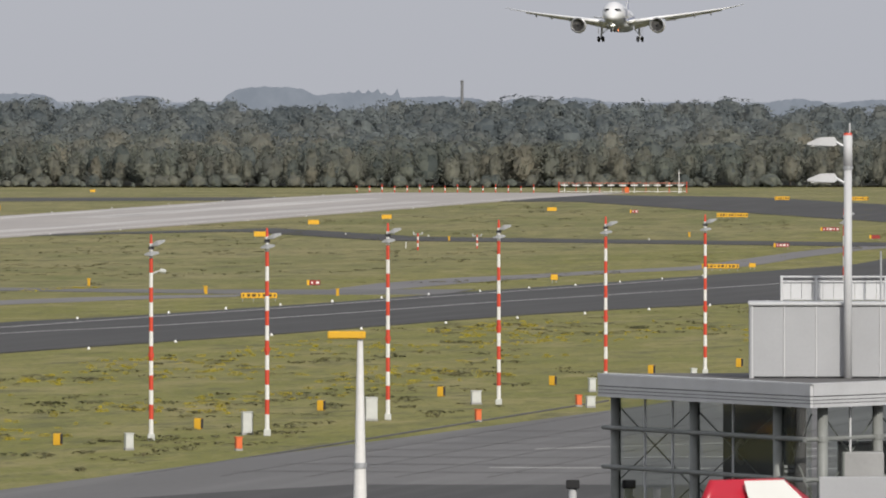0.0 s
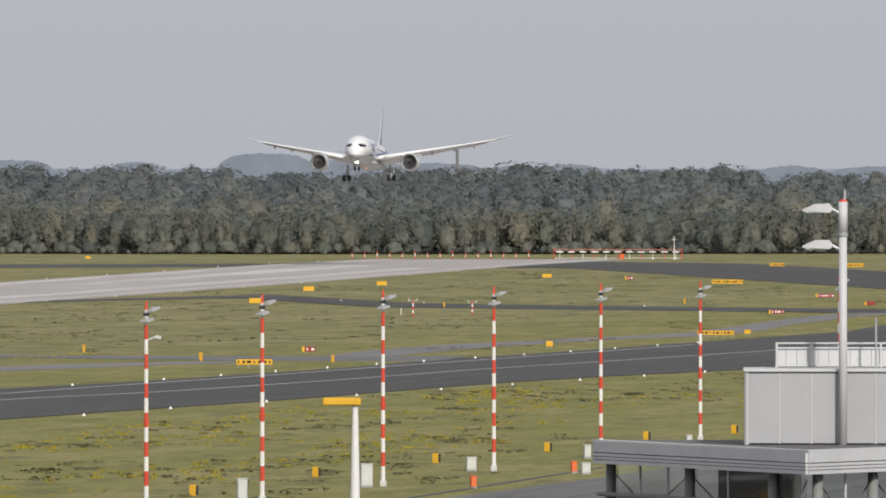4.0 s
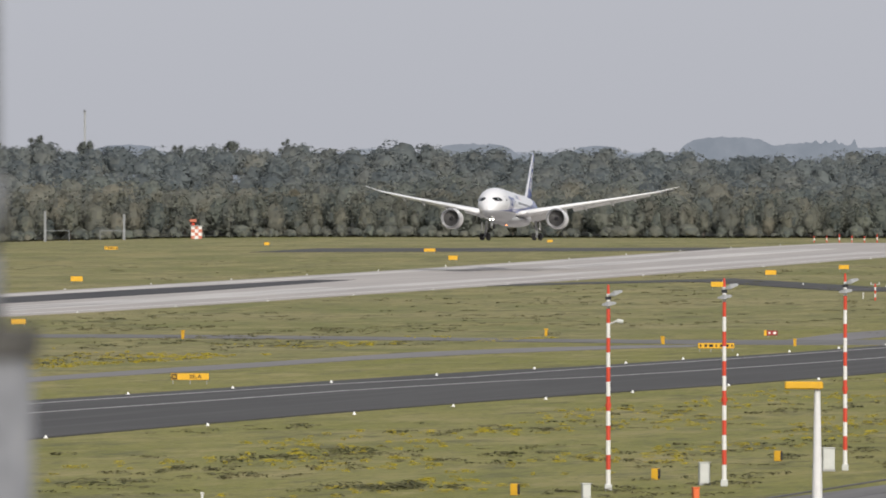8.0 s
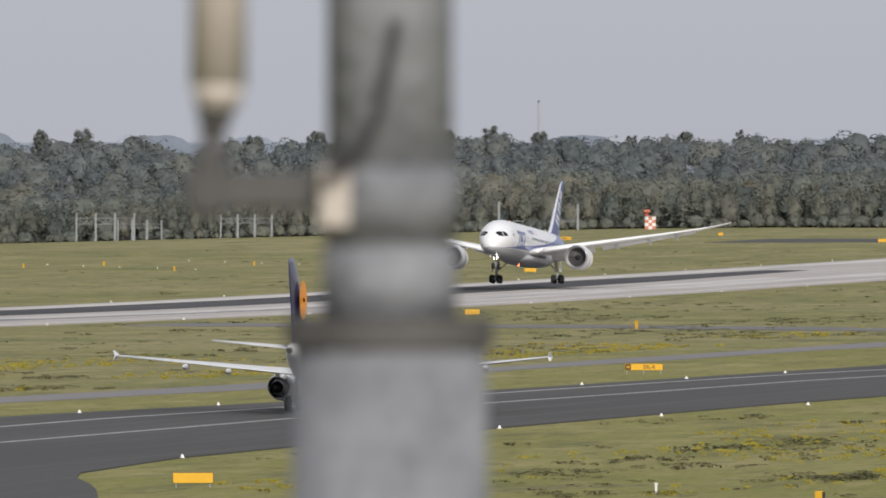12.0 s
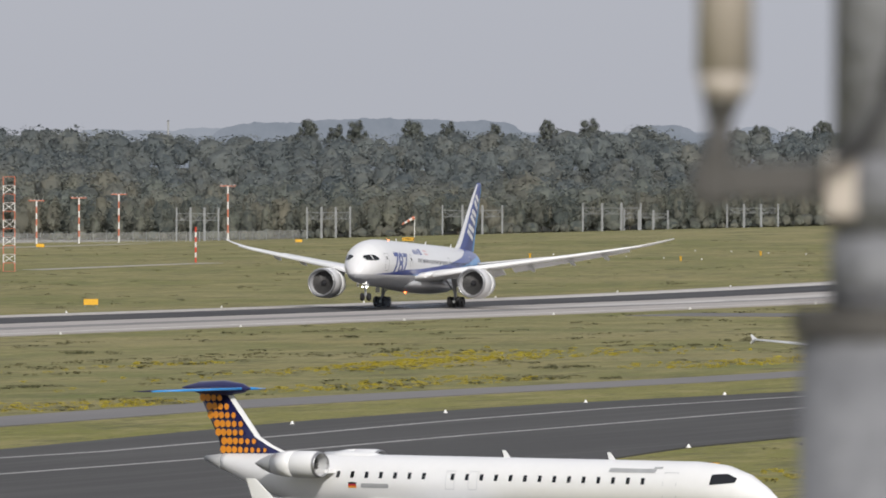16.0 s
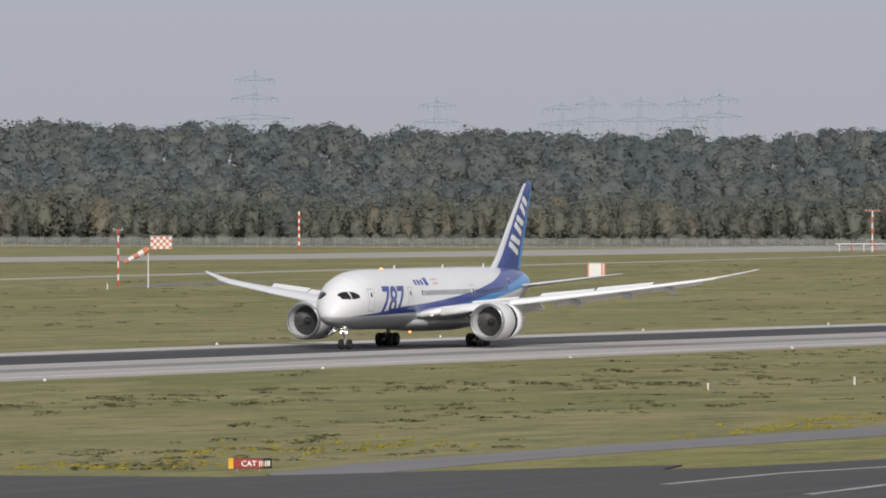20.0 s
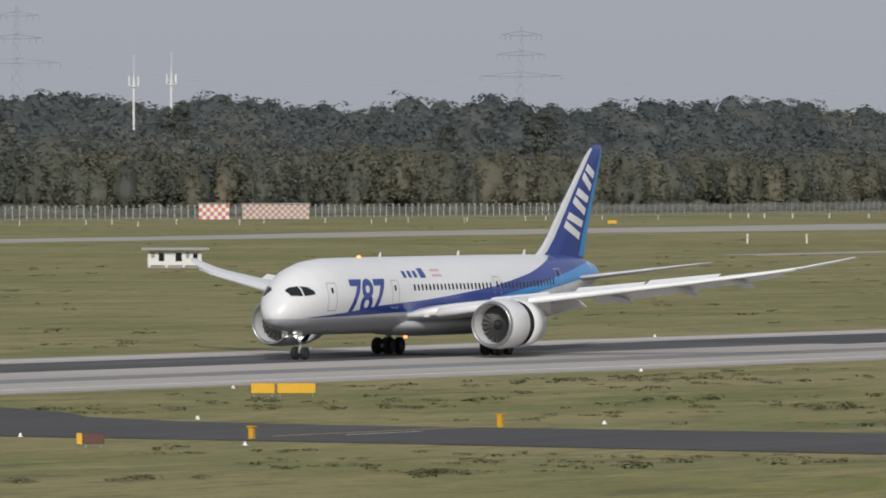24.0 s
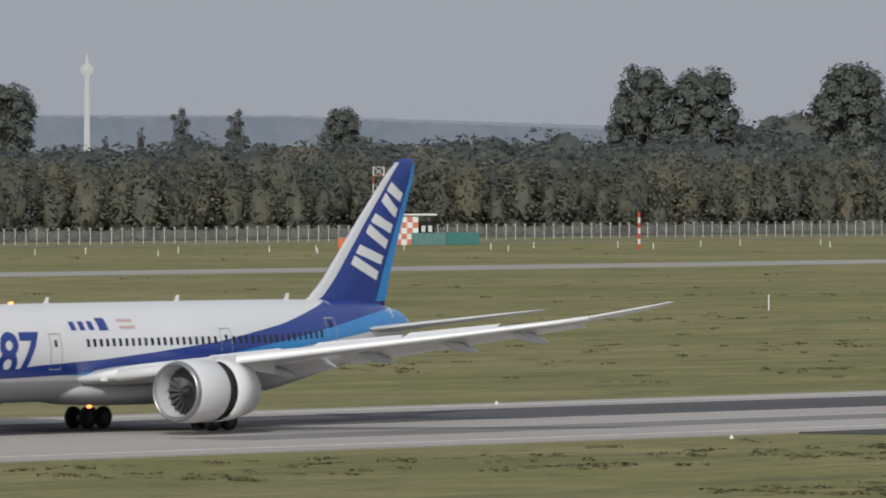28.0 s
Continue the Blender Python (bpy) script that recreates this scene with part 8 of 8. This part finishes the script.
def paved(x, y):
    if -436 < x < -366 or x > -112 or -252 < x < -233 and y > 540 or -988 < x < -902:
        return True
    left = np.interp(y, (540, 610, 760, 920, 1180, 1400, 1760), (-228, -223, -226, -212, -205, -201, -217))
    right = np.interp(y, (500, 610, 720, 880, 1120, 1330, 1700), (-118, -179, -180, -173, -156, -148, -128))
    return left < x < right or (-372 < x < -200 and 520 < y < 575)


def tuft(x, y, s, tall, store, tint, dry, kinds=None):
    kinds = kinds or tuft_kinds
    k = kinds[rng.integers(len(kinds))]
    a = rng.uniform(0, 6.28)
    c, d = math.cos(a), math.sin(a)
    p = np.stack([(k[:, 0] * c - k[:, 1] * d) * s + x, (k[:, 0] * d + k[:, 1] * c) * s + y, k[:, 2] * tall + float(ground_z(x, y)), k[:, 3] * c - k[:, 4] * d, k[:, 3] * d + k[:, 4] * c, np.abs(k[:, 5]) + 1.2], -1)
    store.append(p)
    tint.append(np.clip(dry + rng.normal(size=len(p) // 4) * 0.15, 0, 1))


# single dark clumps
for x, y, s in ((-132.7, 599, 4.2), (-132.6, 607, 4.0), (-140, 569, 2.5), (-153, 641, 2.6), (-153.5, 688, 3.0), (-266, 889, 2.0), (-248, 848, 1.8), (-265.6, 894, 2.2), (-252.6, 841, 2.0), (-289.6, 1038, 2.4), (-336, 1053, 3.0),
                (-337.6, 793, 2.4), (-329, 802, 2.6), (-327, 828, 3.2), (-316, 827, 2.6), (-314, 808, 1.8), (-292, 781, 1.2), (-325, 735, 2.2), (-282.5, 801, 2.6), (-327, 948, 3.4), (-253.5, 846, 2.6), (-267, 899, 2.0),
                (-310, 613, 3.0), (-328.8, 628, 2.8), (-302, 625, 3.2), (-276, 470, 2.2), (-280, 462, 1.8), (-268, 485, 2.4), (-334, 599, 2.2), (-467, 736, 2.8), (-365, 500, 1.4), (-628, 885, 2.0), (-480, 688, 1.8), (-150, 894, 2.6), (-146, 963, 2.4), (-119.0, 604, 1.2)):
    for k in range(5):
        tuft(x + rng.normal() * s * 0.4, y + rng.normal() * s * 0.9, s * rng.uniform(0.3, 0.6), rng.uniform(0.35, 0.7) * min(1.2, 0.35 + s * 0.22), weeds, weed_tints, 0.15)
# coarse weeds and tussocks in drifts, field by field
for count_, x0, x1, y0, y1 in ((5200, -366, -252, 440, 1300), (2600, -366, -214, 1300, 2200), (2600, -180, -112, 540, 1350), (3600, -740, -437, 640, 2100), (900, -1080, -760, 900, 2000)):
    for k in range(count_):
        y = y0 + (y1 - y0) * rng.random() ** 1.5
        x = rng.uniform(x0, x1)
        drift = noise.noise(Vector((x * 0.05, y * 0.014, 1))) + 0.6 * noise.noise(Vector((x * 0.16, y * 0.05, 5)))
        if paved(x, y) or drift < rng.uniform(-0.1, 0.35):
            continue
        s = rng.uniform(0.4, 1.5)
        tuft(x, y, s, rng.uniform(0.16, 0.5), weeds, weed_tints, rng.uniform(0.0, 0.8), sparse_kinds)
made = 0
while made < 2600:
    pick = rng.random()
    if pick < 0.45:
        y = rng.uniform(560, 1250)
        x = -252 - abs(rng.normal()) * 9
    elif pick < 0.75:
        y = rng.uniform(560, 1000)
        x = rng.uniform(-166, -126)
    else:
        y = rng.normal() * 30 + 915
        x = rng.normal() * 7 - 290
    if paved(x, y) or noise.noise(Vector((x * 0.08, y * 0.02, 7))) < -0.02:
        made += 0.2
        continue
    made += 1
    tuft(x, y, rng.uniform(0.3, 0.8), rng.uniform(0.25, 0.5), blooms, bloom_tints, rng.uniform(0, 0.6))
tagged(new("weeds", stuff_mesh("weeds", weeds, weed_tints, WEED)), "scattered dark weeds and tussocks in the airfield grass", "weeds", kind="stuff")
tagged(new("yellow_flowers", stuff_mesh("yellow_flowers", blooms, bloom_tints, FLOWER)), "patches of yellow ragwort flowering in the grass", "flowers", kind="stuff")


# ---------- what moves ----------
def heading(x, y, z, deg, pitch=0.0):
    """A pose with the nose (local +x) turned deg from +x, and pitch degrees nose-up."""
    return pose(x, y, z) @ pose(0, 0, 0, 0, 0, deg) @ pose(0, 0, 0, 0, -pitch, 0)


def motions():
    # landing roll: seconds, place along the runway, height of the wheels' plane, nose-up degrees
    walk(jet, [(t, heading(x, y, z, -90 + float(np.interp(t, (0, 3, 7, 10, 13, 16.5), (4.0, 3.6, 2.8, 2.4, 1.8, 0))), p)) for t, y, z, p, x in (
        (0, 2658, 42.1, 3.0, -406.4), (3, 2391, 27.8, 3.0, -406.4), (6, 2131, 15.0, 3.0, -406.4), (8, 1961, 8.5, 3.0, -406.4), (9.5, 1834, 4.4, 3.2, -406.4),
        (11, 1707.5, 2.25, 3.4, -406.4), (12, 1625, 1.9, 3.5, -406.4), (13.5, 1506, 1.35, 3.6, -406.4), (14.7, 1411, 0.35, 3.4, -406.4), (15.5, 1346, 0, 3.0, -406.4),
        (16, 1304, -0.15, 2.2, -406.4), (17, 1223.4, -0.2, 0.4, -406.4), (17.5, 1183, -0.15, 0, -406.4), (18, 1144.5, -0.1, 0, -406.4), (19, 1069.5, 0, 0, -406.7), (20, 999.2, 0.1, 0, -407.6), (21, 935.0, 0.1, 0, -410.2),
        (22, 871.9, 0.1, 0, -412.4), (23.2, 796.2, 0.1, 0, -411.9), (24.5, 714.0, 0.1, 0, -411.3), (25, 681.8, 0.1, 0, -411.1), (26, 623.6, 0.1, 0, -410.7),
        (26.5, 598.2, 0.1, 0, -410.5), (27, 568.8, 0.1, 0, -410.3), (27.5, 544.2, 0.1, 0, -410.1), (28, 515.5, 0.1, 0, -409.9))])
    # wings flex up in the air and settle on the ground
    for w, side in wings:
        port, starboard = ((0, 2.0), (3, 2.7), (7, 3.2), (10, 1.9), (13, 2.2), (15.5, 1.7), (17, 0.9), (19, -0.8), (21, -0.9), (28, -0.5)), ((0, 0.6), (3, 2.2), (7, 3.4), (10, 2.4), (13, 2.8), (15.5, 1.8), (17, -0.2), (19, -1.6), (21, -1.6), (28, -1.5))
        walk(w, [(t, pose(0, 0, 3.1, side * a, 0, 0) @ pose(0, 0, -3.1)) for t, a in (port if side == 1 else starboard)])
    # spoilers stand up once the wheels are down
    for sp_, hinge, axis in spoilers:
        walk(sp_, [(t, Matrix.Translation(hinge) @ Matrix.Rotation(radians(d), 4, axis)) for t, d in ((0, 0), (15.6, 0), (16.8, 30), (28, 30))])
    # oleo legs hang in the air, then take the load
    for g in engines:
        walk(g, [(t, pose(0, 0, -d)) for t, d in ((0, 1.0), (14.2, 1.0), (15.5, 0.5), (16.2, 0.1), (17, 0), (28, 0))])
    # thrust reversers slide open after touchdown
    for s in sleeves:
        walk(s, [(t, pose(-d, 0, 0)) for t, d in ((0, 0), (16.8, 0), (18.6, 0.72), (28, 0.72))])

    # the jet ahead taxies away along the parallel taxiway
    walk(taxi_jet, [(t, heading(x, y, 0.12, d)) for t, x, y, d in ((0, -206.5, 686, 93.5), (11, -206.8, 763, 93.5), (12, -206.6, 770, 93.5), (17, -203.6, 805, 91), (28, -197, 882, 87))])
    # the regional jet crosses towards the apron
    walk(commuter, [(t, heading(-140.05 + 7.0 * (t - 17), 471.75 - 2.83 * (t - 17), 0.1, -22)) for t in (0, 13, 17, 19, 28)])
    # the turboprop taxies behind the piers
    walk(prop_plane, [(t, heading(-199.67 + 0.94 * (t - 26), 296.4 + 7.17 * (t - 26), 0.08, 83)) for t in (0, 25, 26, 27, 28)])
    # smoke leaves the wheels at touchdown, spreads and drifts up
    for i, p in enumerate(puffs):
        sx, sy = (i % 3 - 1) * 2.6, 1284 + 3 * i
        walk(p, [(t, pose(-406 + sx + dx, sy + dy, z, 0, 0, 17)) for t, dx, dy, z in (
            (0, 0, 22, -12), (15.3, 0, 22, -12), (15.9 + 0.08 * i, 0, 14, -1.0), (17, 0.3, 0, 1.0 + 0.2 * i), (18, 0.6, -6, 2.6 + 0.35 * i), (20, 1.5, -10, 4.6 + 0.5 * i), (28, 8, -24, 12 + i))])


motions()
